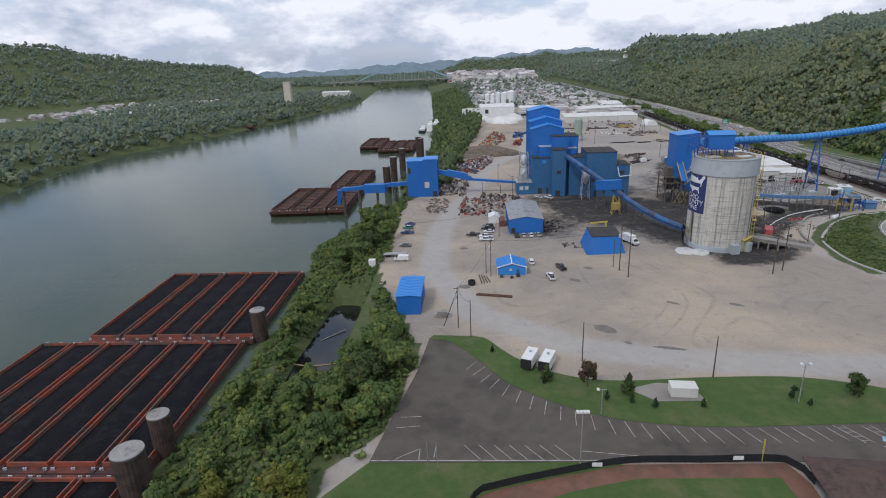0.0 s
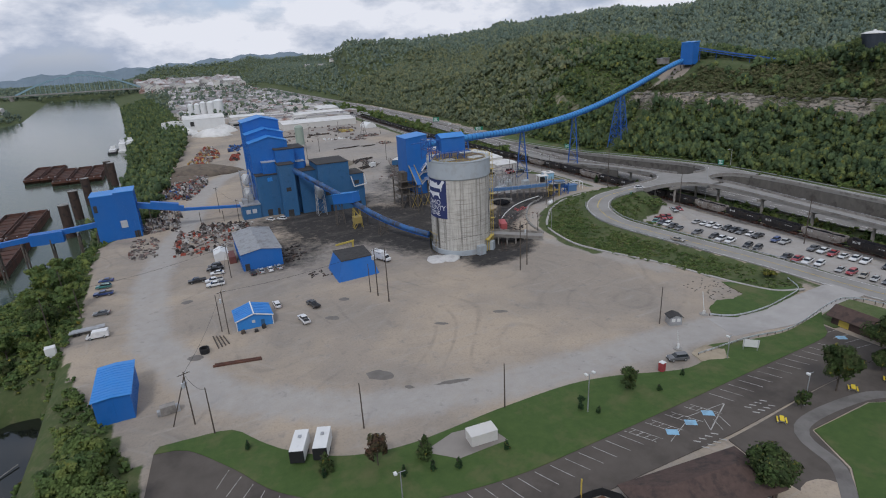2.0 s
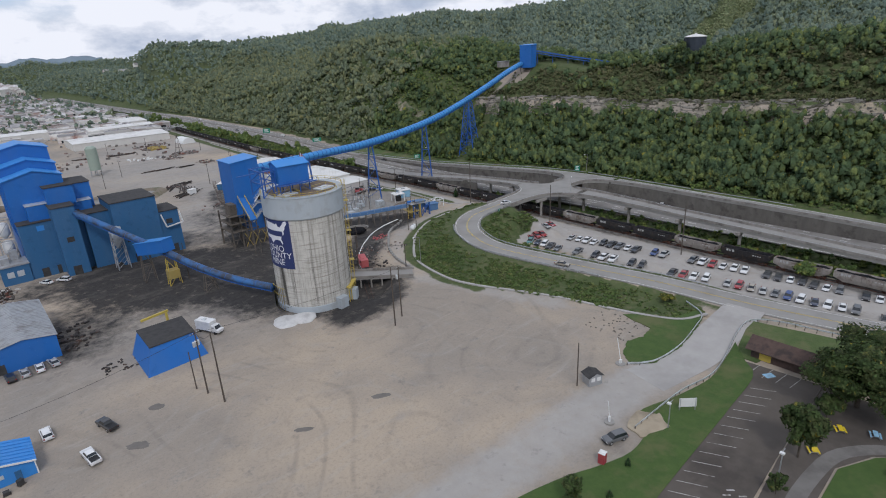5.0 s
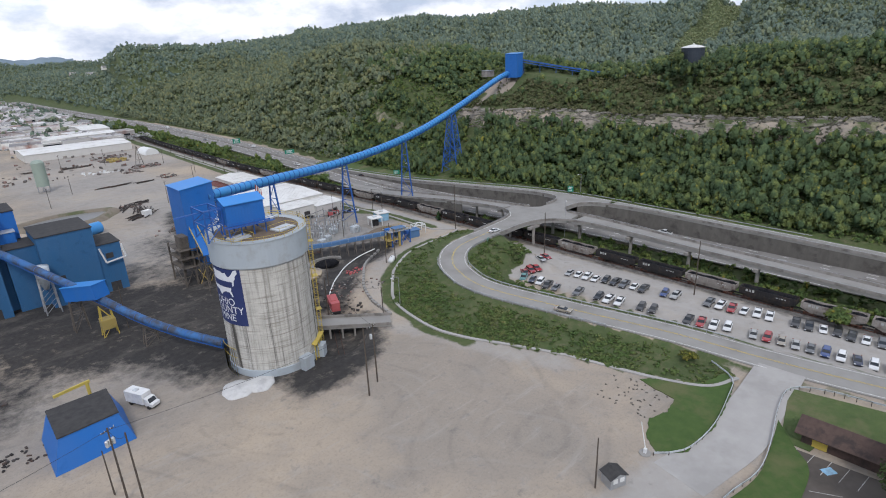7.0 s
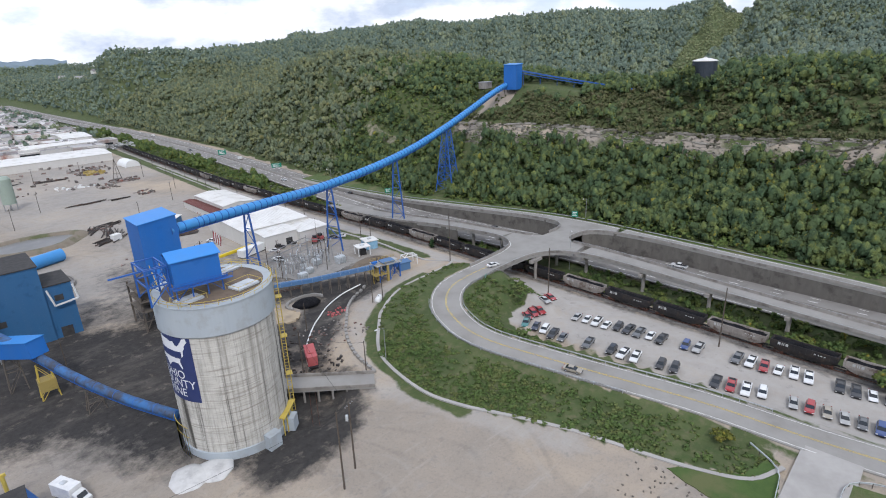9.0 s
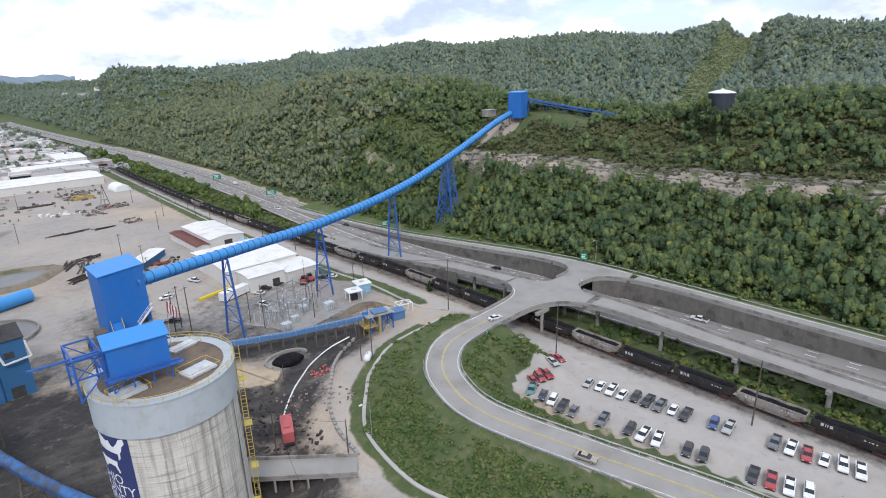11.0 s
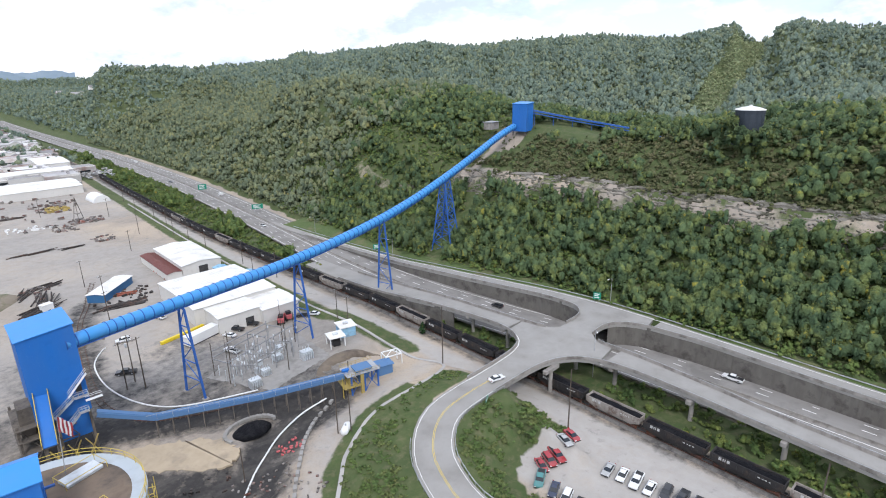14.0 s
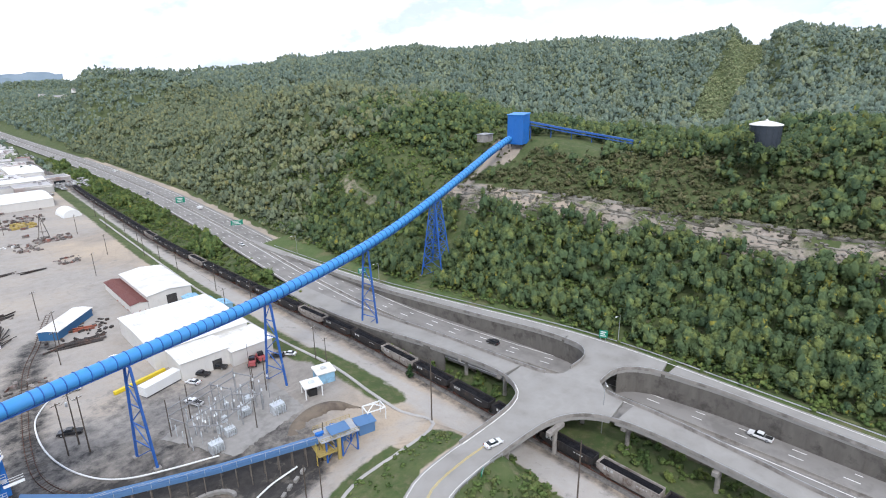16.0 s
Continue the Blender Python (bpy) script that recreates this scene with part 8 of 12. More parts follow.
for k, (x, y) in enumerate(((-112, 331), (-101.2, 331), (-90.4, 331.5), (-79, 332), (-92, 391), (-81, 391), (-107, 575), (-96, 575), (-85, 551), (-74, 551), (-63, 552), (-330, 800), (-318, 803))):
    m = pose(x, y, EZ, 0, 0, 0 if k < 11 else 12)
    if k == 0:
        empty.matrix_basis = m
    else:
        copy_thing(empty, m)
M["cell_steel"] = surface("rusty_sheet_pile", (0.05, 0.036, 0.03), (0.085, 0.055, 0.042), 0.8, (0.028, 0.024, 0.022), 0.4, 0.9, 0, 0.3, 0.03, (1, 1, 0.15))
M["cell_cap"] = surface("weathered_cap", (0.25, 0.24, 0.225), (0.33, 0.32, 0.30), 0.8, (0.12, 0.11, 0.10), 0.4, 0.9, 0, 0.3, 0.03)


def cell(x, y, r, top):
    t = thing("mooring_cell", pose(x, y, -14), "rusty sheet pile mooring cell with a concrete cap", "mooring cell", "mooring cells")
    n = 48
    h = top + 14
    s = Shape().rings([[Vector(((r + (0.07 if i % 2 else 0)) * math.cos(2 * math.pi * i / n), (r + (0.07 if i % 2 else 0)) * math.sin(2 * math.pi * i / n), z)) for i in range(n)] for z in (0, h)])
    part("sheet_piling", s, M["cell_steel"], t)
    part("cap", Shape().lathe([(r - 0.05, h - 0.1), (r + 0.1, h), (r + 0.1, h + 0.25), (r * 0.6, h + 0.32), (0.1, h + 0.34)], 40), M["cell_cap"], t, "pale concrete cap")
    part("rim_band", Shape().lathe([(r + 0.08, h - 0.6), (r + 0.14, h - 0.55), (r + 0.14, h - 0.3), (r + 0.08, h - 0.25)], 40), M["cell_steel"], t)


for x, y, r, top in ((-70.3, 88.6, 3.1, -0.6), (-70.8, 101.0, 2.3, -0.8), (-68.4, 154.5, 2.2, -0.7), (-57.5, 360, 2.4, 6.0), (-58.5, 400, 2.4, 5.5), (-57, 440, 2.4, 5.5), (-47, 497, 2.4, 5.5), (-51, 515, 2.4, 4.5)):
    cell(x, y, r, top)
boat = thing("work_boat", pose(-52, 262, -10.4, 0, 0, 20), "small white and blue work boat beside the bank", "boat")
part("hull", Shape().rings([[Vector((x * 0.8, y * 0.92, -0.6)) for x, y in ((-2, -6), (2, -6), (2, 4), (0.6, 7), (-0.6, 7), (-2, 4))], [Vector((x, y, 1.2)) for x, y in ((-2, -6), (2, -6), (2, 4), (0.6, 7), (-0.6, 7), (-2, 4))]]), M["white"], boat)
part("cabin", Shape().box(-1.3, -3.2, 1.2, 1.3, 1.0, 3.5, c=0.12), M["blue_lit_pale"], boat)
part("deck", Shape().box(-1.7, -5.6, 1.2, 1.7, 4, 1.26), M["hatch"], boat)
tug = thing("towboat", pose(-48, 690, WATER, 0, 0, 0), "white river towboats tied up at the bank", "boat")
for k, (x, y, h) in enumerate(((-14, 0, 3.5), (-5, 6, 8), (2, 12, 9), (4, -8, 5))):
    part("boat_hull", Shape().box(x - 4, y - 16, -0.5, x + 4, y + 14, 1.6, c=0.8), M["trim_black" if k == 0 else "white"], tug)
    part("deckhouse", Shape().box(x - 3, y - 10, 1.6, x + 3, y + 8, h, c=0.3), M["white"], tug)
    part("wheelhouse", Shape().box(x - 2, y + 2, h, x + 2, y + 6, h + 2.4, c=0.3), M["white"], tug)
# dark slough behind the bank with a floating boom
M["slough"], _b = blank("still_dark_water", 0.06, 0, 0.5)
_b.inputs["Base Color"].default_value = (0.012, 0.014, 0.012, 1)
s = Shape().prism([(-57, 124), (-41, 124), (-38, 136), (-38, 160), (-42, 182), (-52, 184), (-58, 160)], -10.96, -10.9)
solo("water_slough", s, M["slough"], "still dark slough behind the bank", "pond", kind="structure")
M["boom"] = surface("orange_float", (0.42, 0.24, 0.12), (0.5, 0.30, 0.17), 2, None, 0.1, 0.6, 0, 0, 0)
s = Shape()
pts = [Vector((-54.5 + 1.5 * i, 139.3 - 1.2 * math.sin(math.pi * i / 9), -10.8)) for i in range(10)]
for a, b_ in zip(pts[:-1], pts[1:]):
    s.rod(a, b_, 0.16, n=6)
solo("floating_boom", s, M["boom"], "orange floating boom across the slough", "boom")
s = Shape().rod((-49, 153, -10.8), (-42.5, 160, -10.5), 0.16, n=6)
solo("floating_log", s, M["cell_cap"], "pale bare log afloat in the slough", "log")

# ---------------------------------------------------------------- lawn, car park and sports field
LOT_N = curve([(-13, 133, 0), (-7, 131, 0), (0.5, 121.3, 0), (6.9, 111.4, 0), (18.3, 102.3, 0), (28.9, 97.6, 0), (44.8, 95.3, 0), (61, 95.6, 0), (79.7, 96.4, 0), (100, 97.4, 0), (121, 98.4, 0), (136, 99.5, 0), (141, 103, 0)], 2.0)
GRASS_N = curve([(-12, 135, 0), (-6, 134.6, 0), (1.5, 133.4, 0), (6, 127, 0), (11, 121, 0), (20, 114.6, 0), (32, 112.0, 0), (52, 113.2, 0), (70, 113.2, 0), (82, 110.6, 0), (90, 107.4, 0), (97, 105.4, 0), (104, 106.5, 0), (108, 110.4, 0), (119, 107.4, 0), (129, 105.6, 0), (138, 106.4, 0), (148, 108, 0)], 2.0)


def sheet(name, outline, z, material, label, category="ground", depth=0.3, ragged=0.0):
    """A flat piece of ground with any outline, its edge frayed by so many metres."""
    if ragged:
        g, out = random.Random(name), []
        for a, c in zip(outline, outline[1:] + outline[:1]):
            n = max(1, int(math.hypot(c[0] - a[0], c[1] - a[1]) / 0.8))
            out += [(a[0] + (c[0] - a[0]) * i / n + g.uniform(-ragged, ragged), a[1] + (c[1] - a[1]) * i / n + g.uniform(-ragged, ragged)) for i in range(n)]
        outline = out
    b = bmesh.new()
    fc = b.faces.new([b.verts.new((p[0], p[1], z)) for p in outline])
    fc.normal_update()
    bmesh.ops.triangulate(b, faces=[fc], ngon_method="EAR_CLIP")
    ret = bmesh.ops.extrude_face_region(b, geom=list(b.faces))
    for v in ret["geom"]:
        if isinstance(v, bmesh.types.BMVert):
            v.co.z -= depth
    bmesh.ops.recalc_face_normals(b, faces=b.faces)
    me = bpy.data.meshes.new(name)
    b.to_mesh(me)
    b.free()
    me.materials.append(material)
    return tagged(new(name, me), label, category, kind="structure")


sheet("pavement_car_park", [(p.x, p.y) for p in LOT_N] + [(142, 88), (113, 87.0), (86, 85.4), (55, 85.2), (20, 85.0), (-20.8, 84.6), (-18, 100), (-14.8, 116)], 0.12, M["asphalt"], "worn brownish asphalt car park", "car park", 0.4)
sheet("lawn", [(p.x, p.y) for p in GRASS_N] + [(p.x, p.y) for p in LOT_N[::-1]], 0.20, M["grass"], "mown green lawn between yard and car park", "lawn", 0.4)
sheet("lawn_field_edge", [(-21, 84.4), (19, 84.8), (26.5, 84.2), (15, 81.4), (3, 77.9), (-1.5, 75.5), (-8, 60), (-30, 50), (-32, 70)], 0.16, M["grass"], "green lawn outside the field fence", "lawn")
M["infield"] = surface("brown_clay", (0.15, 0.075, 0.05), (0.19, 0.10, 0.068), 0.4, (0.12, 0.07, 0.05), 0.15, 0.95, 0, 0.3, 0.03)
sheet("field_track", [(-1.3, 75.6), (3, 78.1), (15, 81.6), (26.7, 84.3), (54.8, 84.8), (56.4, 79.3), (58, 60), (40, 40), (0, 40)], 0.14, M["infield"], "brown clay warning track", "sports field")
sheet("field_grass", [(4, 72.5), (16, 77.6), (27.5, 80.6), (52, 81.0), (53, 60), (40, 45), (6, 45)], 0.22, M["grass"], "mown green outfield", "sports field")
sheet("lawn_ball_field", [(99.8, 78.9), (117, 79.0), (124.5, 75.3), (127, 72.5), (123.6, 71.2), (118, 66), (122, 50), (95, 50), (88, 64), (95.7, 69.9)], 0.2, M["grass"], "bright green fenced ball field", "lawn")
sheet("pavement_walk", [(84, 84.6), (92, 85.0), (113, 86.8), (141.8, 87.8), (141.8, 60), (128, 60), (127.2, 72.6), (124.6, 75.8), (117, 79.4), (99.6, 79.2), (95.2, 70), (88, 64), (84, 60), (83, 75)], 0.10, M["asphalt"], "grey paved walk beside the ball field", "pavement")
sheet("lawn_gate", [(143, 135), (141.5, 129), (141, 125.8), (135.7, 125), (131.3, 126.6), (126, 124.6), (122.5, 121), (126.3, 117.0), (136.7, 116.0), (149.3, 117.7), (156.2, 119.5), (158, 122), (151, 124), (147, 131)], 0.2, M["grass"], "green verge inside the gate bend", "lawn", 0.3, 0.22)
sheet("lawn_south", [(142, 105.8), (156, 108.7), (161.5, 108.9), (164.5, 95), (168, 75), (150, 75), (147.5, 100), (142, 101)], 0.18, M["rough_grass"], "rough green verge below the road", "lawn")

M["walk_grey"] = surface("grey_walk", (0.15, 0.14, 0.128), (0.19, 0.178, 0.163), 0.4, (0.12, 0.11, 0.10), 0.15, 0.9, 0, 0.2, 0.02)
edge_ = curve([(86.5, 62.5, 0.13), (95.0, 70.2, 0.13), (99.3, 79.4, 0.13), (117.3, 79.6, 0.13), (125, 75.8, 0.13), (127.6, 72.6, 0.13)], 1.5)
solo("pavement_field_walk", Shape().strip(offset(edge_, -2.6), offset(edge_, -0.1), 0.2), M["walk_grey"], "pale grey walk round the ball field", "pavement", kind="structure")
sheet("pad_clubhouse", [(114.1, 69.8), (117.9, 71.9), (122.6, 71.0), (123.5, 67.0), (119, 62), (113.3, 65.5)], 0.225, M["sand"], "pale dirt pad before the clubhouse", "ground", 0.2, 0.2)

# painted bays
lines = Shape()


def stripe(a, b_, w=0.13, z=0.135):
    a, b_ = Vector((*a, z)), Vector((*b_, z))
    d = (b_ - a).normalized()
    s = Vector((d.y, -d.x, 0)) * w / 2
    lines.add([a - s, a + s, b_ + s, b_ - s], [(0, 1, 2, 3)])


LOTC = curve([tuple(p) for p in LOT_N], 0.5)
acc = 0.0
for i in range(1, len(LOTC) - 1):
    acc += (LOTC[i] - LOTC[i - 1]).length
    p = LOTC[i]
    if acc > 2.9 and p.x > 0.0:
        acc = 0.0
        if 69 < p.x < 90 or p.x > 132:
            continue
        d = (LOTC[i + 1] - LOTC[i - 1]).normalized()
        nrm = Vector((d.y, -d.x, 0))
        v = nrm * 5.0 + d * 1.9
        stripe((p.x + nrm.x * 0.6, p.y + nrm.y * 0.6), (p.x + v.x, p.y + v.y))
for i in range(7):
    stripe((-3 + i * 2.9, 89.6), (0.2 + i * 2.9, 85.4))
stripe((-20.5, 85.2), (55, 85.6), 0.2)
stripe((-16, 85.6), (-11.5, 88.6)), stripe((-11.5, 88.6), (-11.5, 85.5)), stripe((-8.5, 89), (-8.7, 86)), stripe((19, 88), (34, 86)), stripe((-17, 95), (-12, 95.6)), stripe((-16.5, 98.5), (-12, 98.8))
for k in range(4):
    x = 69.2 + k * 5.2
    for j in range(2):
        stripe((x + j * 1.7, 95.6), (x + 2.9 + j * 1.7, 90.4))
    for j in range(4):
        stripe((x + 0.5 + j * 0.7, 94.8 - j * 1.25), (x + 2.2 + j * 0.7, 94.8 - j * 1.25), 0.12)
stripe((74.5, 89.2), (83, 92.6)), stripe((82.8, 93), (92.4, 92.6)), stripe((83.4, 88), (92.4, 92.4), 0.22), stripe((83.4, 88), (85, 90.8)), stripe((85.5, 87), (86.5, 90)), stripe((87.5, 87), (88.5, 90.8))
for i in range(5):
    stripe((141.5, 92 + i * 2.7), (136.5, 92.6 + i * 2.7))
for j, x0 in ((0, 78.2), (1, 95.0)):
    for i in range(4):
        for r in range(2):
            stripe((x0 + i * 1.5, 87.4 - r * 1.9 + j * 2.5), (x0 + 0.9 + i * 1.5, 86.5 - r * 1.9 + j * 2.5), 0.3)
solo("parking_line", lines, M["line_worn"], "faded white parking bay lines and road lettering bars", "road marking", kind="structure")
M["bay_blue"] = surface("bay_blue_paint", (0.22, 0.42, 0.58), (0.28, 0.48, 0.62), 1.5, (0.2, 0.3, 0.38), 0.5, 0.8, 0, 0, 0)
for x, y in ((76.8, 91.0), (82.0, 91.4), (87.2, 91.9), (138.5, 97.2)):
    m = pose(x, y, 0.14, 0, 0, -32)
    solo("bay_symbol", Shape().box(-1.1, -0.8, 0, 1.1, 0.8, 0.012, m), M["bay_blue"], "faded blue painted parking symbol panel", "road marking", kind="structure")

# field fence with hanging signs
M["mesh_black"] = surface("black_windscreen", (0.012, 0.013, 0.014), (0.02, 0.021, 0.022), 1.0, None, 0.1, 0.9, 0, 0.1, 0.02)
fence_line = curve([(-4, 66, 0.15), (-1.2, 75.8, 0.15), (3, 78.3, 0.15), (15, 81.9, 0.15), (26.7, 84.6, 0.15), (40, 84.9, 0.15), (54.7, 84.9, 0.15), (56.6, 79.3, 0.15)], 2.4)
fence = thing("field_fence", pose(0, 0, 0), "black screened sports field fence with hanging signs", "fence")
for a, b_ in zip(fence_line[:-1], fence_line[1:]):
    part("fence_panel", Shape().bar(a + Vector((0, 0, 0.75)), b_ + Vector((0, 0, 0.75)), 0.06, 1.5), M["mesh_black"], fence)
    part("fence_post", Shape().rod(a - Vector((0, 0, 0.2)), a + Vector((0, 0, 1.65)), 0.05, n=6), M["mesh_black"], fence)
for x, y, col in ((26.5, 84.75, "white"), (33.5, 85.0, "bay_blue"), (40, 85.05, "white"), (46.5, 85.05, "white"), (21, 83.2, "white")):
    part("sign_panel", Shape().box(x - 0.9, y - 0.02, 0.6, x + 0.9, y + 0.08, 1.4), M[col], fence)
pole_y = thing("foul_pole", pose(50.8, 85.4, 0.1), "tall yellow foul pole at the field fence", "pole")
part("pole", Shape().rod((0, 0, 0), (0, 0, 4.6), 0.14), M["yellow"], pole_y)
for x in (-9.5, -7.8):
    gp = thing("goal_post", pose(x, 82.6, 0.1), "thin pale goal post on the lawn", "post", "goal posts")
    part("post", Shape().rod((0, 0, 0), (0, 0, 6.0), 0.06), M["steel"], gp)

# brown-roofed shelters
M["shingle"] = surface("brown_shingle", (0.075, 0.05, 0.042), (0.105, 0.07, 0.058), 1.2, (0.05, 0.038, 0.034), 0.4, 0.95, 0, 0.4, 0.03)
M["brick_red"] = surface("orange_painted_block", (0.36, 0.09, 0.045), (0.42, 0.11, 0.055), 0.8, None, 0.1, 0.8, 0, 0.1, 0.02)


def hip(t, w, d, eave, top, over=0.8):
    W, D = w + over, d + over
    r = max(0.3, W - D)
    s = Shape().add([(-W, -D, eave), (W, -D, eave), (W, D, eave), (-W, D, eave), (-r, 0, top), (r, 0, top), (-W, -D, eave - 0.2), (W, -D, eave - 0.2), (W, D, eave - 0.2), (-W, D, eave - 0.2)],
                    [(0, 1, 5, 4), (1, 2, 5), (2, 3, 4, 5), (3, 0, 4), (9, 8, 7, 6), (0, 6, 7, 1), (1, 7, 8, 2), (2, 8, 9, 3), (3, 9, 6, 0)])
    part("roof", s, M["shingle"], t, "brown shingle hip roof")


pav = thing("park_pavilion", pose(67.5, 76.5, 0.1, 0, 0, -6), "long open pavilion with a brown shingle roof", "pavilion")
hip(pav, 11.2, 4.6, 3.0, 5.4)
for x in (-10.5, -6.3, -2.1, 2.1, 6.3, 10.5):
    for y in (-4.2, 4.2):
        part("post", Shape().box(x - 0.15, y - 0.15, -0.2, x + 0.15, y + 0.15, 2.9), M["shingle"], pav)
part("floor_slab", Shape().box(-11.4, -4.8, -0.15, 11.4, 4.8, 0.06), M["concrete"], pav)
part("counter", Shape().box(-9.8, 1.2, 0.06, 4, 3.6, 1.1), M["concrete_wall"], pav)
long_hall = thing("park_building", pose(146.4, 92.6, 0.1), "long low brown-roofed building with a yellow door", "building")
part("wall_shell", Shape().box(-2.6, -11, -0.2, 2.6, 10.4, 2.8), M["shingle"], long_hall)
part("roof", gable(Shape(), -2.6, -11.2, 2.6, 10.6, 2.8, 4.4, "y", 0.9, 0.16), M["shingle"], long_hall)
part("door", Shape().box(-2.7, 6.2, 0, -2.55, 8.6, 2.5), M["yellow"], long_hall, "bright yellow door")
stand = thing("concession_stand", pose(123.4, 65.6, 0.1, 0, 0, -18), "small orange-walled concession stand with a brown roof", "building")
part("wall_shell", Shape().box(-5, -4, -0.2, 5, 4, 2.9), M["brick_red"], stand)
hip(stand, 5, 4, 2.9, 4.8)
part("shutter", Shape().box(-5.06, -1.6, 1.0, -4.95, 0.2, 2.2), M["dark"], stand)
part("shutter", Shape().box(-5.06, 1.0, 0.1, -4.95, 2.2, 2.2), M["hatch"], stand)
part("roof_vent", Shape().lathe([(0.25, 4.2), (0.25, 5.3), (0.4, 5.35), (0.1, 5.6)], 12), M["white"], stand)


def bench(x, y, yaw, mat, label):
    t = thing("picnic_table", pose(x, y, 0.12, 0, 0, yaw), label, "picnic table", "park tables")
    part("tabletop", Shape().box(-0.9, -0.38, 0.7, 0.9, 0.38, 0.78), M[mat], t)
    for s in (-1, 1):
        part("seat", Shape().box(-0.9, s * 0.75 - 0.14, 0.42, 0.9, s * 0.75 + 0.14, 0.48), M[mat], t)
        part("leg_frame", Shape().bar((s * 0.65, -0.75, 0), (s * 0.65, -0.2, 0.7), 0.08).bar((s * 0.65, 0.75, 0), (s * 0.65, 0.2, 0.7), 0.08).bar((s * 0.65, -0.8, 0.42), (s * 0.65, 0.8, 0.42), 0.08), M["steel"], t)


M["bright_yellow"] = paint("bright_yellow_paint", (0.70, 0.52, 0.02), 0.1, 0.5)
for x, y, yaw, c in ((97.0, 83.4, 40, "y"), (118.8, 83.2, 35, "y"), (128.2, 81.6, 30, "y"), (130.6, 76.8, 20, "b"), (116.4, 70.8, 20, "y"), (118.4, 63.2, 20, "r")):
    bench(x, y, yaw, {"y": "bright_yellow", "b": "bay_blue", "r": "brick_red"}[c], {"y": "bright yellow picnic table on the paved walk", "b": "blue picnic table on the paved walk", "r": "orange picnic table by the stand"}[c])
board = thing("notice_board", pose(115.2, 104.0, 0.15, 0, 0, -42), "white notice board on two posts on the lawn", "sign")
part("panel", Shape().box(-1.7, -0.06, 0.8, 1.7, 0.06, 2.7), M["white"], board)
for x in (-1.5, 1.5):
    part("post", Shape().box(x - 0.07, -0.07, -0.2, x + 0.07, 0.07, 2.8), M["steel"], board)
loo = thing("portable_toilet", pose(91.0, 107.6, 0.15, 0, 0, 10), "red portable toilet with a white roof", "portable toilet")
part("cabin", Shape().box(-0.6, -0.6, 0, 0.6, 0.6, 2.1, c=0.06), M["flag_red"], loo)
part("roof", Shape().rings([[Vector((x, y, 2.1)) for x, y in ((-0.64, -0.64), (0.64, -0.64), (0.64, 0.64), (-0.64, 0.64))], [Vector((x * 0.6, y * 0.6, 2.35)) for x, y in ((-0.64, -0.64), (0.64, -0.64), (0.64, 0.64), (-0.64, 0.64))]]), M["white"], loo)
gh = thing("gatehouse", pose(110.6, 122.8, 0.1, 0, 0, -22), "small grey gatehouse with white windows beside the road", "hut")
part("wall_shell", gabled_body(Shape(), -1.6, -1.3, 1.6, 1.3, -0.1, 2.3, 3.0, "y"), M["steel"], gh)
part("roof", gable(Shape(), -1.6, -1.3, 1.6, 1.3, 2.35, 3.05, "y", 0.3, 0.1), M["dark"], gh)
for x in (-1.1, 0.3):
    part("window", Shape().box(x, -1.36, 1.0, x + 0.9, -1.28, 1.9), M["white"], gh)
for y in (-0.9, 0.2):
    part("window", Shape().box(1.57, y, 1.0, 1.65, y + 0.8, 1.9), M["white"], gh)
gate = thing("gate_barrier", pose(121.2, 122.4, 0.1), "white raised gate barrier on a small island", "barrier")
part("island", Shape().lathe([(1.1, -0.1), (1.1, 0.15), (0.1, 0.18)], 20), M["concrete"], gate)
part("arm", Shape().bar((0, 0, 1), (0.4, 1.4, 6), 0.12), M["white"], gate)
part("housing", Shape().box(-0.25, -0.25, 0.1, 0.25, 0.25, 1.1), M["white"], gate)
gate2 = thing("gate_post", pose(101.5, 112.8, 0.1), "white gate post on a small concrete island", "barrier")
part("island", Shape().lathe([(1.0, -0.1), (1.0, 0.15), (0.1, 0.18)], 20), M["concrete"], gate2)
part("post", Shape().box(-0.2, -0.2, 0.1, 0.2, 0.2, 1.3), M["white"], gate2)
part("arm", Shape().bar((0, 0, 1), (-0.3, 0.3, 4.8), 0.1), M["white"], gate2)


def line_rail(pts, z=0.1):
    o = curve([(x, y, z) for x, y in pts], 2.0)
    t = thing("guard_rail", pose(0, 0, 0), "pale steel guard rail along the gate road", "guard rail", kind="structure")
    part("beam", sweep(o, [(-0.06, 0.42), (-0.12, 0.55), (-0.06, 0.8), (0.03, 0.8), (0.03, 0.42)]), M["hatch"], t)
    p = Shape()
    for q_ in o:
        p.box(q_.x - 0.07, q_.y - 0.07, -0.3, q_.x + 0.07, q_.y + 0.07, 0.8)
    part("post_row", p, M["wood"], t)


line_rail([(121.7, 121.0), (126.3, 117.3), (136.7, 116.3), (149.3, 118.0), (156.2, 119.8), (160.5, 126)])
line_rail([(103, 108.2), (119.4, 107.6), (129.2, 105.8), (138.1, 106.5), (152, 109.2), (160.5, 109.4), (164.5, 104), (166.6, 93), (172, 70)])
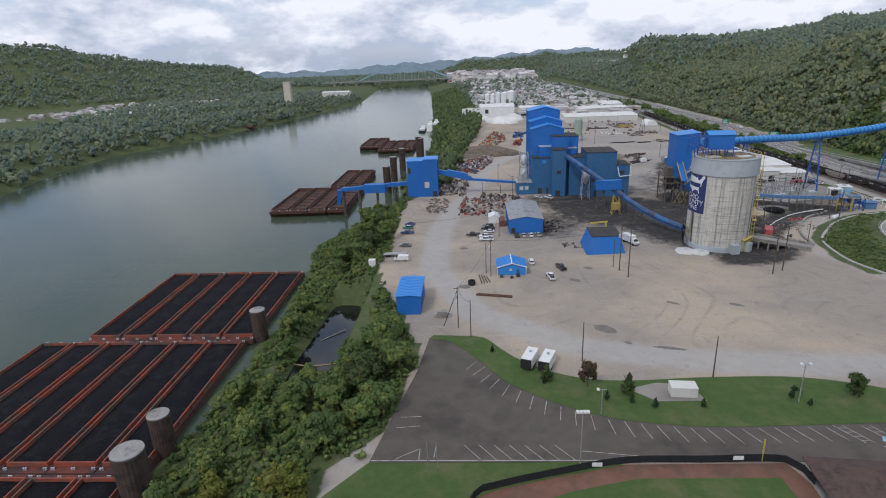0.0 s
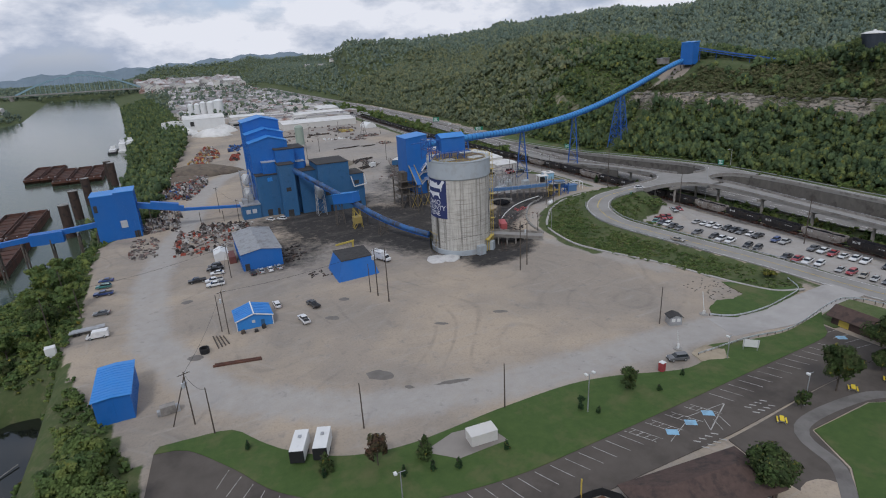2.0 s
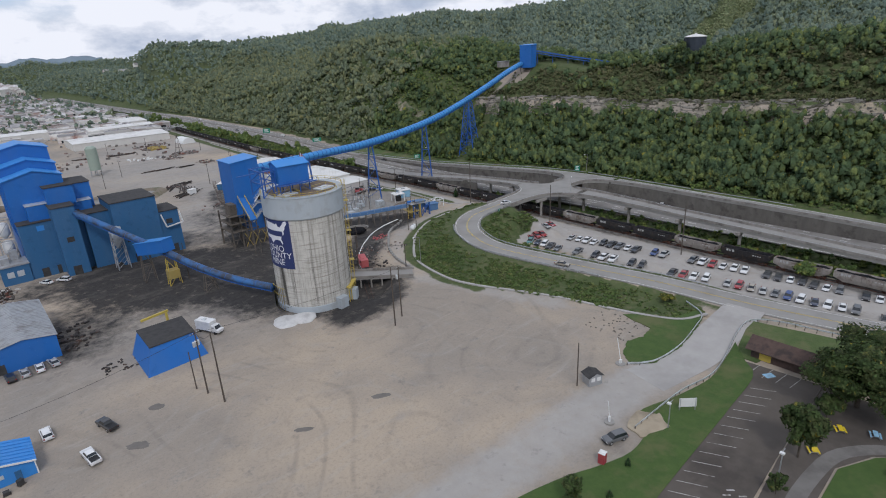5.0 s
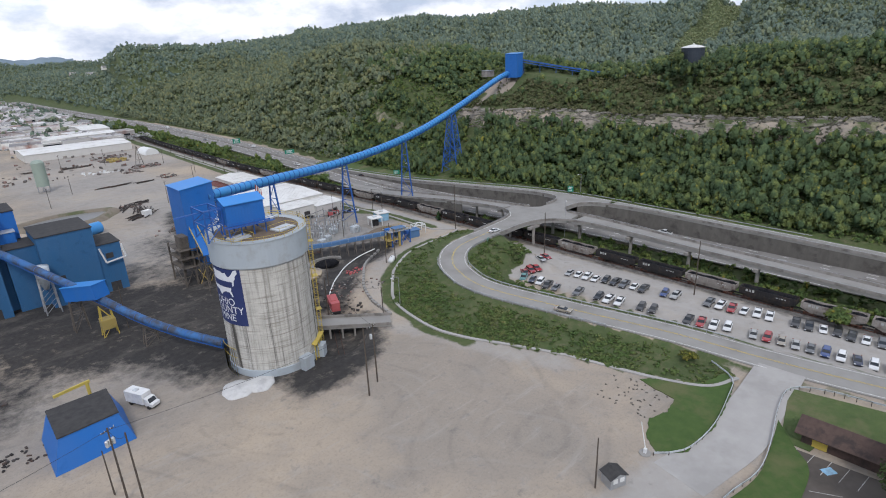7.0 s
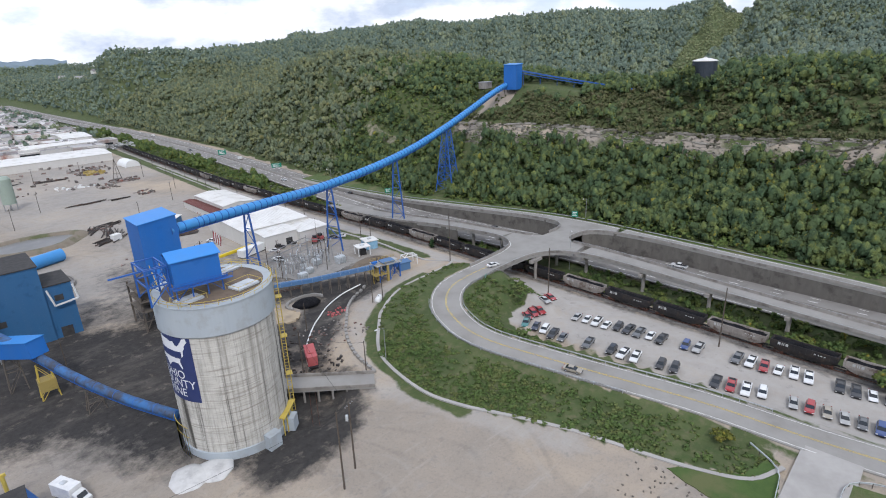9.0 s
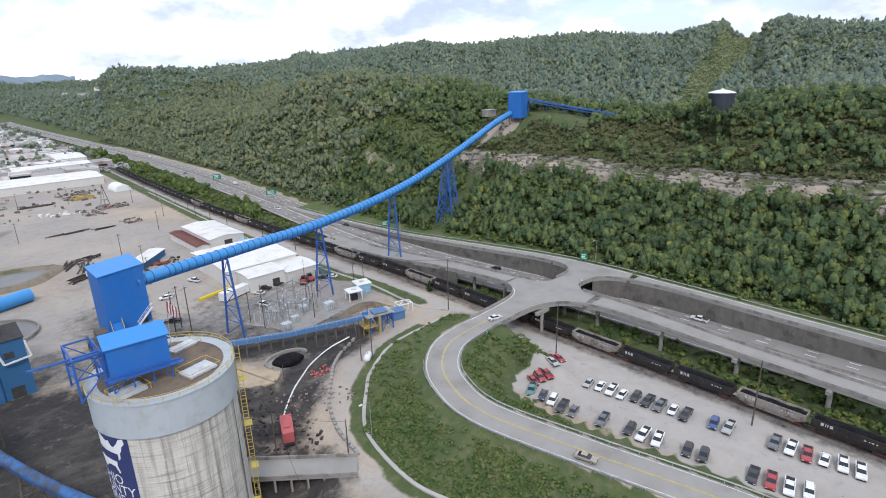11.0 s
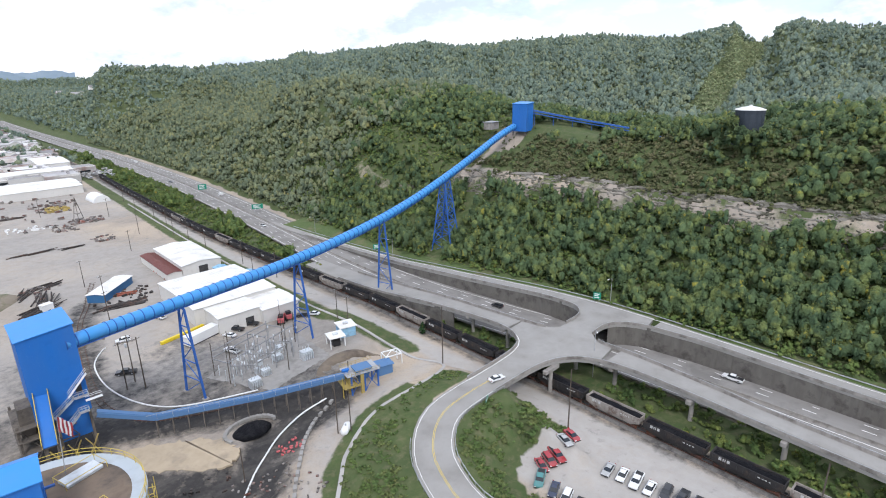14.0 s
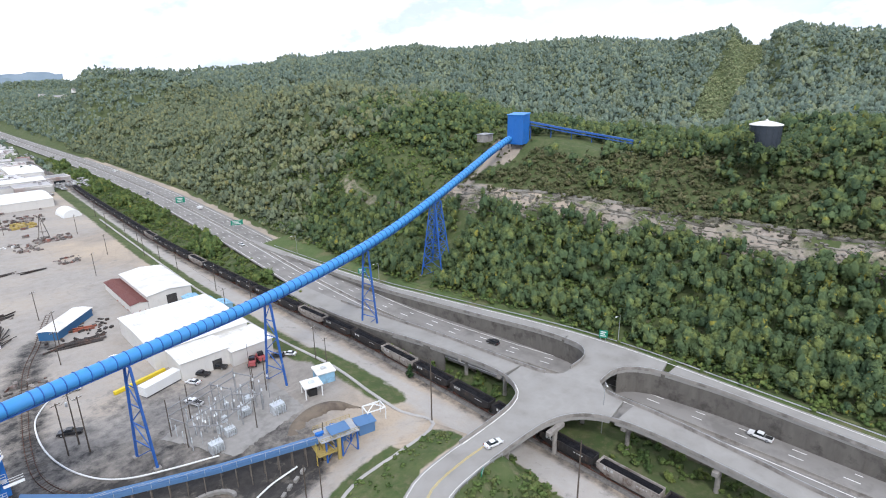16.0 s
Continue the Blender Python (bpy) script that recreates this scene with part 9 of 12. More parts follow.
for k, (x, y, yaw) in enumerate(((12.4, 119.2, 20), (16.4, 118.0, 20))):
    t = thing("white_trailer", pose(x, y, 0.05, 0, 0, -22), "white box trailer with dark end doors on the yard edge", "trailer", "white trailers")
    part("box_body", Shape().box(-1.3, -3.0, 0.7, 1.3, 3.2, 3.3, c=0.08), M["white"], t)
    part("front_end", Shape().box(-1.32, -3.06, 0.7, 1.32, -2.95, 3.2), M["trim_black"], t, "dark end doors")
    part("roof_vent", Shape().box(-0.3, 0.6, 3.3, 0.3, 1.3, 3.55), M["steel"], t)
    for s in (-1, 1):
        for yy in (-0.5, 0.6):
            part("wheel", Shape().rod((s * 1.05, yy, 0.35), (s * 1.3, yy, 0.35), 0.36, n=12), M["tyre"], t)
cont = thing("storage_container", pose(44.2, 106.6, 0.15, 0, 0, -4), "weathered white storage container on the lawn edge", "container")
part("box_body", Shape().box(-2.7, -1.5, 0.1, 2.7, 1.5, 2.3, c=0.05), M["wall_white"], cont)
part("corrugation", ribbed_box(-2.7, -1.5, 0.2, 2.7, 1.5, 2.2, 0.4, 0.05), M["wall_white"], cont)
part("roof_sheet", Shape().box(-2.75, -1.55, 2.3, 2.75, 1.55, 2.38), M["wall_white"], cont)
sheet("pad_container", [(33, 108.6), (38, 103.8), (48.4, 104), (47, 110), (40, 111)], 0.23, M["gravel"], "gravel patch round the container", "ground")
sheet("pad_dirt", [(101.5, 106), (108, 104), (110.5, 107), (108.4, 111), (103, 110)], 0.23, M["sand"], "bare sandy patch in the lawn", "ground", 0.3, 0.3)
# light poles of the car park
def lamp_post(x, y, h, heads, z=0.1, label="tall floodlight pole with white lamp heads"):
    t = thing("lamp_post", pose(x, y, z), label, "lamp", "car park lamps")
    part("pole", Shape().rod((0, 0, -0.3), (0, 0, h), 0.13, 0.08), M["steel"], t)
    part("cross_arm", Shape().bar((-0.9, 0, h - 0.1), (0.9, 0, h - 0.1), 0.08), M["steel"], t)
    for i in range(heads):
        a = -0.9 + 1.8 * i / max(1, heads - 1)
        part("lamp_head", Shape().box(a - 0.25, -0.5, h - 0.05, a + 0.25, 0.2, h + 0.25), M["white"], t)


lamp_post(18.0, 83.3, 12.0, 4)
lamp_post(67.0, 103.6, 9.0, 2)
lamp_post(25.2, 99.4, 6.0, 1)
lamp_post(105.5, 84.6, 7.5, 1)
lamp_post(107.5, 104.0, 6.0, 1)

# ---------------------------------------------------------------- single trees
def tree(x, y, r, h, name="tree", label="broad leafy green tree", mat="leaf", leaves=1500, size=0.26, trunk=0.25, cone=False, z=None, group=""):
    """A trunk with limbs and a crown of many small leaf sprays."""
    zz = float(land(x, y)) + 0.1 if z is None else z
    t = thing(name, pose(x, y, zz), label, "tree", group)
    s = Shape().rod((0, 0, -0.3), (0.1, 0.05, h * 0.45), trunk, trunk * 0.7, 8)
    lr = random.Random(int(x * 7 + y * 13))
    for i in range(6):
        a = lr.uniform(0, 6.28)
        s.rod((0.05, 0, h * lr.uniform(0.2, 0.42)), (math.cos(a) * r * 0.6, math.sin(a) * r * 0.6, h * lr.uniform(0.55, 0.85)), trunk * 0.45, 0.04, 6)
    s.rod((0.1, 0.05, h * 0.44), (0, 0, h * 0.85), trunk * 0.65, 0.05, 6)
    part("trunk", s, M["bark"], t)
    if cone:
        n = 9
        c = np.array([[0, 0, h * (0.12 + 0.8 * i / n)] for i in range(n)])
        rr = np.array([r * (1.0 - 0.85 * i / n) for i in range(n)])
        v, f, soft = crowns(rng, c, rr, np.full(n, h * 0.09), leaves // n, size, 6)
    else:
        n = 7
        a = rng.uniform(0, 6.28, n)
        c = np.stack([np.cos(a) * r * 0.42, np.sin(a) * r * 0.42, h * rng.uniform(0.34, 0.78, n)], 1)
        c[0] = (0, 0, h * 0.72)
        v, f, soft = crowns(rng, c, np.full(n, r * 0.62) * rng.uniform(0.8, 1.15, n), np.full(n, h * 0.26), leaves // n, size, 7)
    ob = new("crown", fast_mesh("crown", v, f, M[mat], soft))
    ob.parent = t
    return t


M["leaf_red"] = foliage("russet_leaves", (0.075, 0.05, 0.03), (0.06, 0.065, 0.03), (0.10, 0.055, 0.035), 0.5)
M["leaf_yellow"] = foliage("yellowing_leaves", (0.10, 0.12, 0.02), (0.13, 0.14, 0.03), (0.16, 0.15, 0.03), 0.3)
M["leaf_dark"] = foliage("dark_needles", (0.018, 0.045, 0.016), (0.028, 0.06, 0.02), (0.035, 0.07, 0.022), 0.4)
M["leaf_dull"] = foliage("dull_tree_leaves", (0.04, 0.065, 0.02), (0.055, 0.085, 0.025), (0.07, 0.085, 0.03), 0.3)
for x, y, r, h, c in ((3.7, 125.6, 0.7, 2.4, 1), (14.9, 111.2, 0.6, 2.2, 1), (27.5, 104.6, 0.7, 2.8, 1), (32.6, 103.4, 0.75, 2.6, 1), (37.0, 102.0, 0.8, 2.4, 1), (46.9, 102.0, 0.7, 2.2, 1),
                      (66.0, 104.6, 0.8, 2.0, 0), (68.6, 102.2, 0.6, 1.9, 1), (84.8, 102.2, 0.6, 1.7, 1), (93.4, 104.0, 0.6, 1.7, 1), (67.6, 106.4, 0.8, 2.0, 0)):
    tree(x, y, r, h, "shrub", "small clipped dark green evergreen shrub on the lawn", "leaf_dark", 420, 0.13, 0.06, bool(c), 0.2, "lawn shrubs")
tree(24.3, 109.4, 2.2, 6.6, "tree", "young tree turning russet on the lawn", "leaf_red", 1100, 0.24, 0.12, z=0.2)
tree(15.6, 112.4, 1.6, 4.6, "tree", "young bluish green tree on the lawn", "leaf_dull", 800, 0.2, 0.1, True, z=0.2)
tree(32.6, 107.0, 1.8, 5.6, "tree", "young green tree on the lawn", "leaf_dull", 900, 0.2, 0.1, True, z=0.2)
tree(79.5, 106.0, 2.2, 5.6, "tree", "young round green tree on the lawn", "leaf_dull", 1000, 0.22, 0.12, z=0.2)
tree(115.6, 84.6, 3.8, 10.5, "tree", "upright dark green tree beside the walk", "leaf_dull", 3600, 0.28, 0.2, z=0.1)
tree(104.0, 84.2, 1.5, 4.6, "tree", "small sparse tree beside the walk", "leaf_dull", 350, 0.2, 0.08, z=0.1)
tree(138.6, 81.5, 9.6, 15.0, "tree", "large broad green tree in the park", "leaf_dull", 15000, 0.27, 0.5, z=0.1)
tree(149.5, 69.5, 7.0, 12.5, "tree", "broad tree with yellowing leaves in the park", "leaf_yellow", 2800, 0.34, 0.3, z=0.1)
tree(78.5, 71.5, 5.2, 9.0, "tree", "broad olive green tree beside the pavilion", "leaf_dull", 3600, 0.3, 0.3, z=0.1)
tree(131.0, 84.5, 2.6, 5.0, "tree", "rounded dark tree beside the walk", "leaf_dull", 1300, 0.26, 0.14, z=0.1)
tree(205.5, 110.5, 3.6, 6.0, "tree", "young feathery tree beside the railway", "leaf_bank", 1200, 0.3, 0.14)
tree(158.5, 130.6, 2.2, 2.4, "bush", "yellow-green bush on the slip road bank", "leaf_yellow", 900, 0.22, 0.06)
tree(206.5, 268, 1.6, 4.8, "tree", "dark narrow evergreen beside the railway", "leaf_dark", 700, 0.22, 0.1, True)
br = random.Random(11)
for k in range(46):
    y = br.uniform(76, 285)
    bt, wr = float(line_at("bank_top", y)), float(line_at("water_right", y))
    x = bt - br.uniform(0.06, 0.85) * (bt - wr)
    if abs(x + 46 - (y - 150) * 0.03) < 9.5 and 118 < y < 190 or near_poly(np.array(x), np.array(y), [(-32, 196), (-35, 170), (-36.5, 150), (-32, 134)], 6.0, 0.5) > 0 or math.hypot(x + 24, y - 82) < 9 or math.hypot(x + 70, y - 95) < 14:
        continue
    r = br.uniform(2.0, 4.6)
    tree(x, y, r, r * br.uniform(1.5, 2.1), "tree", ("leafy green tree on the river bank", "pale willow-like tree on the river bank", "yellowing tree on the river bank")[0 if k % 5 else 1 + (k // 5) % 2],
         "leaf_bank" if k % 5 else ("leaf_dull", "leaf_yellow")[(k // 5) % 2], 1500, 0.34, 0.2, group="river bank trees")
for x, y, r in ((-24, 127, 5.4), (-20, 118, 4.6), (-26, 110, 5.0), (-22, 100, 4.4), (-33, 104, 5.2), (-42, 108, 4.8), (-48, 98, 4.6), (-30, 92, 4.2), (-55, 88, 4.5), (-52, 118, 3.4), (-44, 214, 5.0), (-48, 228, 5.2), (-44, 245, 5.5), (-52, 205, 4.4)):
    tree(x, y, r, r * 1.75, "tree", "leafy green tree on the river bank", "leaf_bank" if r != 5.0 else "leaf_dull", 2600, 0.34, 0.25, group="river bank trees")

# ---------------------------------------------------------------- poles and wires
def utility_pole(x, y, h, arm=1, yaw=0, lean=(0, 0), cans=0, z=None, r=0.16):
    zz = float(land(x, y)) if z is None else z
    t = thing("utility_pole", pose(x, y, zz, lean[0], lean[1], yaw), "weathered wooden utility pole" + (" with transformers" if cans else " with a cross arm" if arm else ""), "utility pole", "utility poles")
    part("pole", Shape().rod((0, 0, -0.5), (0, 0, h), r, r * 0.65), M["wood"], t)
    for k in range(arm):
        part("cross_arm", Shape().bar((-1.2, 0, h - 0.5 - k * 1.1), (1.2, 0, h - 0.5 - k * 1.1), 0.12), M["wood"], t)
        for i in (-1.1, -0.5, 0.5, 1.1):
            part("insulator", Shape().rod((i, 0, h - 0.44 - k * 1.1), (i, 0, h - 0.2 - k * 1.1), 0.06, n=6), M["hatch"], t)
    for k in range(cans):
        part("transformer", Shape().lathe([(0.28, h - 3.6), (0.3, h - 3.5), (0.3, h - 2.5), (0.2, h - 2.4)], 12, pose(-0.5 + 0.55 * k, 0.35, 0)), M["hatch"], t)
    return Vector((x, y, zz + h))


P_ = {}
for key, x, y, h, arm, cans in (("a", -5.3, 139.6, 12.5, 1, 2), ("b", -1.8, 134.0, 11.0, 0, 0), ("c", 25.3, 120.9, 10.5, 0, 0), ("d", 53.2, 113.0, 10.5, 0, 0), ("e", 107.4, 124.4, 10.5, 0, 0), ("f", 47.8, 184.7, 9.5, 0, 0),
                                ("g", 50.4, 175.0, 17.0, 0, 0), ("h", 49.0, 181.0, 15.5, 1, 3), ("i", 97.2, 175.4, 17.0, 0, 0), ("j", 101.8, 178.4, 15.0, 1, 1), ("k", 5.0, 178.4, 13.0, 1, 1), ("l", 3.4, 181.0, 11.0, 0, 0),
                                ("m", -40.5, 203.5, 13.0, 0, 0), ("n", -38.4, 221.8, 14.0, 0, 0), ("o", -34, 213, 9.5, 0, 0), ("p", 9.8, 222.5, 12.0, 1, 0), ("q", 69.7, 254.1, 13.0, 0, 0), ("r", 113.1, 216.4, 15.0, 0, 0),
                                ("s", 124.4, 204.9, 9.0, 0, 0), ("t", 127.8, 239.4, 9.0, 0, 0), ("u", 119.6, 297.3, 15.0, 1, 0), ("v", 122.6, 300.5, 15.0, 1, 1), ("w", 123.8, 295.0, 16.0, 1, 0), ("x", 151.1, 237.0, 13.0, 0, 0),
                                ("y", 153.4, 234.6, 12.0, 0, 0), ("z", 190.4, 240.6, 18.5, 0, 0), ("A", 194.2, 198.9, 17.8, 0, 0), ("B", 199.8, 146.6, 17.5, 0, 0), ("C", 189.2, 295.2, 12.0, 1, 0), ("D", 187.0, 284.9, 12.0, 1, 0),
                                ("E", 183.0, 348.8, 12.0, 1, 0), ("F", 192, 380, 12.0, 1, 0), ("G", 195.3, 353.0, 12.0, 1, 0), ("H", 188.7, 440, 12.0, 1, 0), ("I", 189.8, 500, 12.0, 1, 0), ("J", 191.0, 570, 12.0, 1, 0),
                                ("K", 106.8, 302.0, 12.0, 0, 0), ("L", 189.5, 418.2, 9.0, 0, 0), ("M", 190.5, 480, 9.0, 0, 0), ("N", 13.6, 318, 13.0, 1, 0), ("O", 20, 289, 12.0, 1, 0), ("Q", 165.0, 252.2, 9, 0, 0)):
    P_[key] = utility_pole(x, y, h, arm, 20, (0, 0), cans, None, 0.2 if h > 14 else 0.16)
P_["guy"] = Vector((-9.4, 140.8, 0))
M["wire"] = surface("black_wire", (0.015, 0.015, 0.015), (0.02, 0.02, 0.02), 2, None, 0.1, 0.6, 0, 0, 0)


def wire(a, b_, sag=1.0, name="overhead_wire"):
    s = Shape()
    pts = [a.lerp(b_, i / 12) - Vector((0, 0, 4 * sag * (i / 12) * (1 - i / 12))) for i in range(13)]
    e = Vector((b_.y - a.y, a.x - b_.x, 0)).normalized() * 0.035
    s.rings([[p + e, p + Vector((0, 0, 0.035)), p - e, p - Vector((0, 0, 0.035))] for p in pts])
    solo(name, s, M["wire"], "thin black overhead wire between poles", "wire", "overhead wires")


for a, b_ in ("ab", "ak", "kp", "kh", "hj", "jr", "po", "gh", "uv", "vw", "rs", "xy", "zC", "CD", "CG", "GF", "EH", "HI", "IJ", "no", "mn", "NO"):
    wire(P_[a] - Vector((0, 0, 0.4)), P_[b_] - Vector((0, 0, 0.4)), 1.2)
solo("pole_brace", Shape().rod(P_["guy"], P_["a"] - Vector((0, 0, 1)), 0.12, n=6), M["wood"], "leaning wooden brace pole", "pole")

# ---------------------------------------------------------------- loose things in the yard
dk = thing("waste_skip", pose(-1.6, 170.6, 0), "dark round waste bin on the dirt yard", "bin")
part("drum", Shape().lathe([(1.15, -0.1), (1.25, 1.5), (1.05, 1.5), (1.0, 0.4)], 18), M["trim_black"], dk)
for i, (x, y, yaw, l) in enumerate(((5.4, 160.6, -12, 11.5), (5.6, 161.1, -12, 11.0))):
    solo("steel_beam", Shape().box(-l / 2, -0.25, 0, l / 2, 0.25, 0.5, pose(x, y + i * 0.2, 0.0, 0, 0, yaw)), M["rust"], "long rusty steel beam lying on the dirt", "beam", "steel beams")
for i in range(4):
    solo("old_pole", Shape().rod((1.8 + i * 0.9, 171.0 + i * 0.4, 0.2), (0.9 + i * 0.85, 178.8 - i * 0.4, 0.25), 0.17, n=7), M["wood"], "old wooden pole lying on the dirt", "pole", "stacked poles")
for i, (x, y) in enumerate(((12.0, 175.8), (8.6, 176.6), (14.2, 177.0))):
    t = thing("pallet", pose(x, y, 0, 0, 0, 15 * i), "grey wooden pallet outside the office hut", "pallet", "pallets")
    part("deck", Shape().box(-0.6, -0.5, 0.1, 0.6, 0.5, 0.16), M["wood"], t)
    part("crate", Shape().box(-0.5, -0.4, 0.16, 0.45, 0.4, 0.8 + 0.2 * i, c=0.05), M["wood" if i % 2 else "dark"], t)


def damp_patch(x, y, rx, ry, yaw, seed):
    """A shallow dried puddle that follows the ground, with a ragged rim."""
    g = random.Random(seed)
    wob = [g.uniform(0.78, 1.15) for _ in range(20)]
    c, n_ = pose(x, y, 0, 0, 0, yaw), 20
    v = [(x, y, float(land(x, y)) + 0.05)]
    for f in (0.5, 0.85, 1.0):
        for i in range(n_):
            q = c @ Vector((rx * f * wob[i] * math.cos(i * 2 * math.pi / n_), ry * f * wob[(i * 3) % n_] * math.sin(i * 2 * math.pi / n_), 0))
            v.append((q.x, q.y, float(land(q.x, q.y)) + (0.05 if f < 1 else -0.04)))
    s = Shape()
    s.add(v, [(0, 1 + i, 1 + (i + 1) % n_) for i in range(n_)] + [(1 + k * n_ + i, 1 + (k + 1) * n_ + i, 1 + (k + 1) * n_ + (i + 1) % n_, 1 + k * n_ + (i + 1) % n_) for k in (0, 1) for i in range(n_)])
    solo("damp_patch", s, M["damp"], "grey damp patch on the dirt yard", "puddle", "damp patches", "structure", True)


for k, (x, y, rx, ry, yaw) in enumerate(((34.6, 137.9, 3.4, 2.3, -40), (48.4, 127.1, 4.6, 0.8, -13), (38.7, 130.0, 1.2, 0.7, -40), (32.6, 173.2, 2.4, 1.4, -40), (39.1, 184.1, 2.0, 1.3, -30), (-4.8, 208.2, 1.8, 1.6, 0), (-4.0, 169.0, 2.2, 1.6, -30), (75.5, 152.1, 2.6, 1.0, -30), (58.0, 154.1, 2.2, 0.8, -35))):
    damp_patch(x, y, rx, ry, yaw, k)
gz = thing("generator", pose(-10.2, 146.6, 0, 0, 0, 5), "grey generator set beside the blue shed", "generator")
part("casing", Shape().box(-1.5, -0.8, 0.1, 1.5, 0.8, 2.0, c=0.08), M["concrete_wall"], gz)
part("frame", Shape().box(-2.2, -0.5, 0, -1.5, 0.5, 1.2).box(1.5, -0.6, 0, 2.3, 0.6, 1.5), M["steel"], gz)
cb = thing("storage_cabinet", pose(-38.2, 190.5, 0, 0, 0, 5), "white storage cabinet at the bank edge", "cabinet")
part("box_body", Shape().box(-1.2, -1, -0.3, 1.2, 1, 2.4, c=0.06), M["white"], cb)
fl = thing("flatbed_trailer", pose(-31.0, 200.6, 0, 0, 0, 4), "flat grey trailer parked near the bank", "trailer")
part("deck", Shape().box(-4.4, -1.2, 0.9, 4.4, 1.2, 1.2), M["steel"], fl)
for x in (-3.2, -2.2, 2.6):
    part("wheel", Shape().rod((x, -1.1, 0.4), (x, 1.1, 0.4), 0.42, n=12), M["tyre"], fl)
wt = thing("white_tent_shed", pose(8.6, 246.5, 0), "white fabric shed beside the workshop", "shed")
part("cover", gabled_body(Shape(), -2.6, -3.6, 2.6, 3.6, -0.2, 2.6, 3.8, "y"), M["white"], wt)
rc = thing("red_container", pose(12.0, 241, 0), "faded red steel container beside the workshop", "container")
part("box_body", Shape().box(-1.2, -4, 0, 1.2, 4, 2.6), M["rust_red"], rc)
# scrap and parts laid out in the yard: heaps of small mixed pieces
M["scrap"] = surface("mixed_scrap", (0.10, 0.085, 0.075), (0.26, 0.24, 0.22), 0.9, (0.19, 0.07, 0.05), 0.35, 0.8, 0.1, 0.1, 0.02, island=1.1)
M["scrap_dark"] = surface("dark_scrap", (0.03, 0.028, 0.027), (0.07, 0.06, 0.055), 0.9, (0.10, 0.06, 0.045), 0.35, 0.85, 0.1, 0.1, 0.02, island=0.9)


def heap(name, x0, x1, y0, y1, n, big, mat, label, seed):
    g = random.Random(seed)
    s = Shape()
    for _ in range(n):
        x, y = g.uniform(x0, x1), g.uniform(y0, y1)
        a, l, w, h = g.uniform(0, 180), g.uniform(0.4, big), g.uniform(0.3, big * 0.5), g.uniform(0.2, big * 0.45)
        s.box(-l / 2, -w / 2, 0, l / 2, w / 2, h, pose(x, y, float(land(x, y)) - 0.05, g.uniform(-8, 8), g.uniform(-8, 8), a))
    return solo(name, s, mat, label, "scrap", kind="stuff")


M["scrap_pale"] = surface("pale_scrap", (0.34, 0.33, 0.31), (0.55, 0.53, 0.50), 0.9, (0.20, 0.15, 0.12), 0.35, 0.8, 0.1, 0.1, 0.02, island=0.7)
M["scrap_red"] = surface("red_scrap", (0.30, 0.05, 0.035), (0.38, 0.10, 0.06), 0.9, (0.14, 0.06, 0.045), 0.35, 0.7, 0, 0.1, 0.02, island=0.8)
M["scrap_blue"] = surface("blue_scrap", (0.03, 0.09, 0.28), (0.06, 0.14, 0.34), 0.9, (0.06, 0.07, 0.10), 0.35, 0.7, 0, 0.1, 0.02, island=0.8)
M["scrap_tan"] = surface("tan_scrap", (0.42, 0.26, 0.06), (0.40, 0.30, 0.14), 0.9, (0.20, 0.13, 0.07), 0.35, 0.75, 0, 0.1, 0.02, island=0.8)


def junk(outline, counts, big, seed):
    """Worn-out machinery broken up in a yard, a mesh for each paint: crates, plates, drums and bent frames."""
    g = random.Random(seed)
    xs, ys = [q[0] for q in outline], [q[1] for q in outline]
    for mat, n, colour in counts:
        s = Shape()
        while n:
            x, y = g.uniform(min(xs), max(xs)), g.uniform(min(ys), max(ys))
            if not inside(np.array(x), np.array(y), outline) or near_poly(np.array(x), np.array(y), [(0, 310), (5, 353), (20, 406), (37, 435), (44, 470), (52, 540)], 4.5, 0.5) > 0:
                continue
            n -= 1
            l, w, h = g.uniform(0.5, big), g.uniform(0.35, big * 0.55), g.uniform(0.2, big * 0.5)
            m = pose(x, y, float(land(x, y)) - 0.05, g.uniform(-10, 10), g.uniform(-10, 10), g.uniform(0, 180))
            kind = g.random()
            if kind < 0.5:
                s.box(-l / 2, -w / 2, 0, l / 2, w / 2, h, m, 0.06)
                s.box(-l / 4, -w / 3, h, l / 3, w / 3, h * 1.5, m)
            elif kind < 0.7:
                s.rod(m @ Vector((-l / 2, 0, w * 0.45)), m @ Vector((l / 2, 0, w * 0.5)), w * 0.45, w * 0.4, 8)
            elif kind < 0.85:
                s.prism([(-l / 2, -w / 2), (l / 2, -w / 3), (l / 3, w / 2), (-l / 3, w / 2)], 0, h, m)
            else:
                for k in range(3):
                    s.bar(m @ Vector((-l * 0.7, (k - 1) * w * 0.4, 0.2)), m @ Vector((l * 0.7, (k - 1) * w * 0.3, 0.3 + 0.2 * k)), 0.22)
        solo("scrap_heap", s, M[mat], colour + " scrap machinery strewn over the yard", "scrap", "scrap heaps", "stuff")


MAIN_JUNK = [(-18.5, 373), (-12.7, 437), (14, 421), (11.3, 378), (1.3, 356)]
junk(MAIN_JUNK, (("scrap", 420, "rusty grey"), ("scrap_pale", 300, "pale grey"), ("scrap_red", 110, "faded red"), ("scrap_blue", 50, "dull blue"), ("scrap_dark", 160, "blackened")), 2.9, 61)
junk([(-25, 347), (-8, 352), (-2, 318), (-6, 296), (-22, 300)], (("scrap", 130, "rusty grey"), ("scrap_pale", 110, "pale grey"), ("scrap_dark", 60, "blackened")), 2.4, 62)
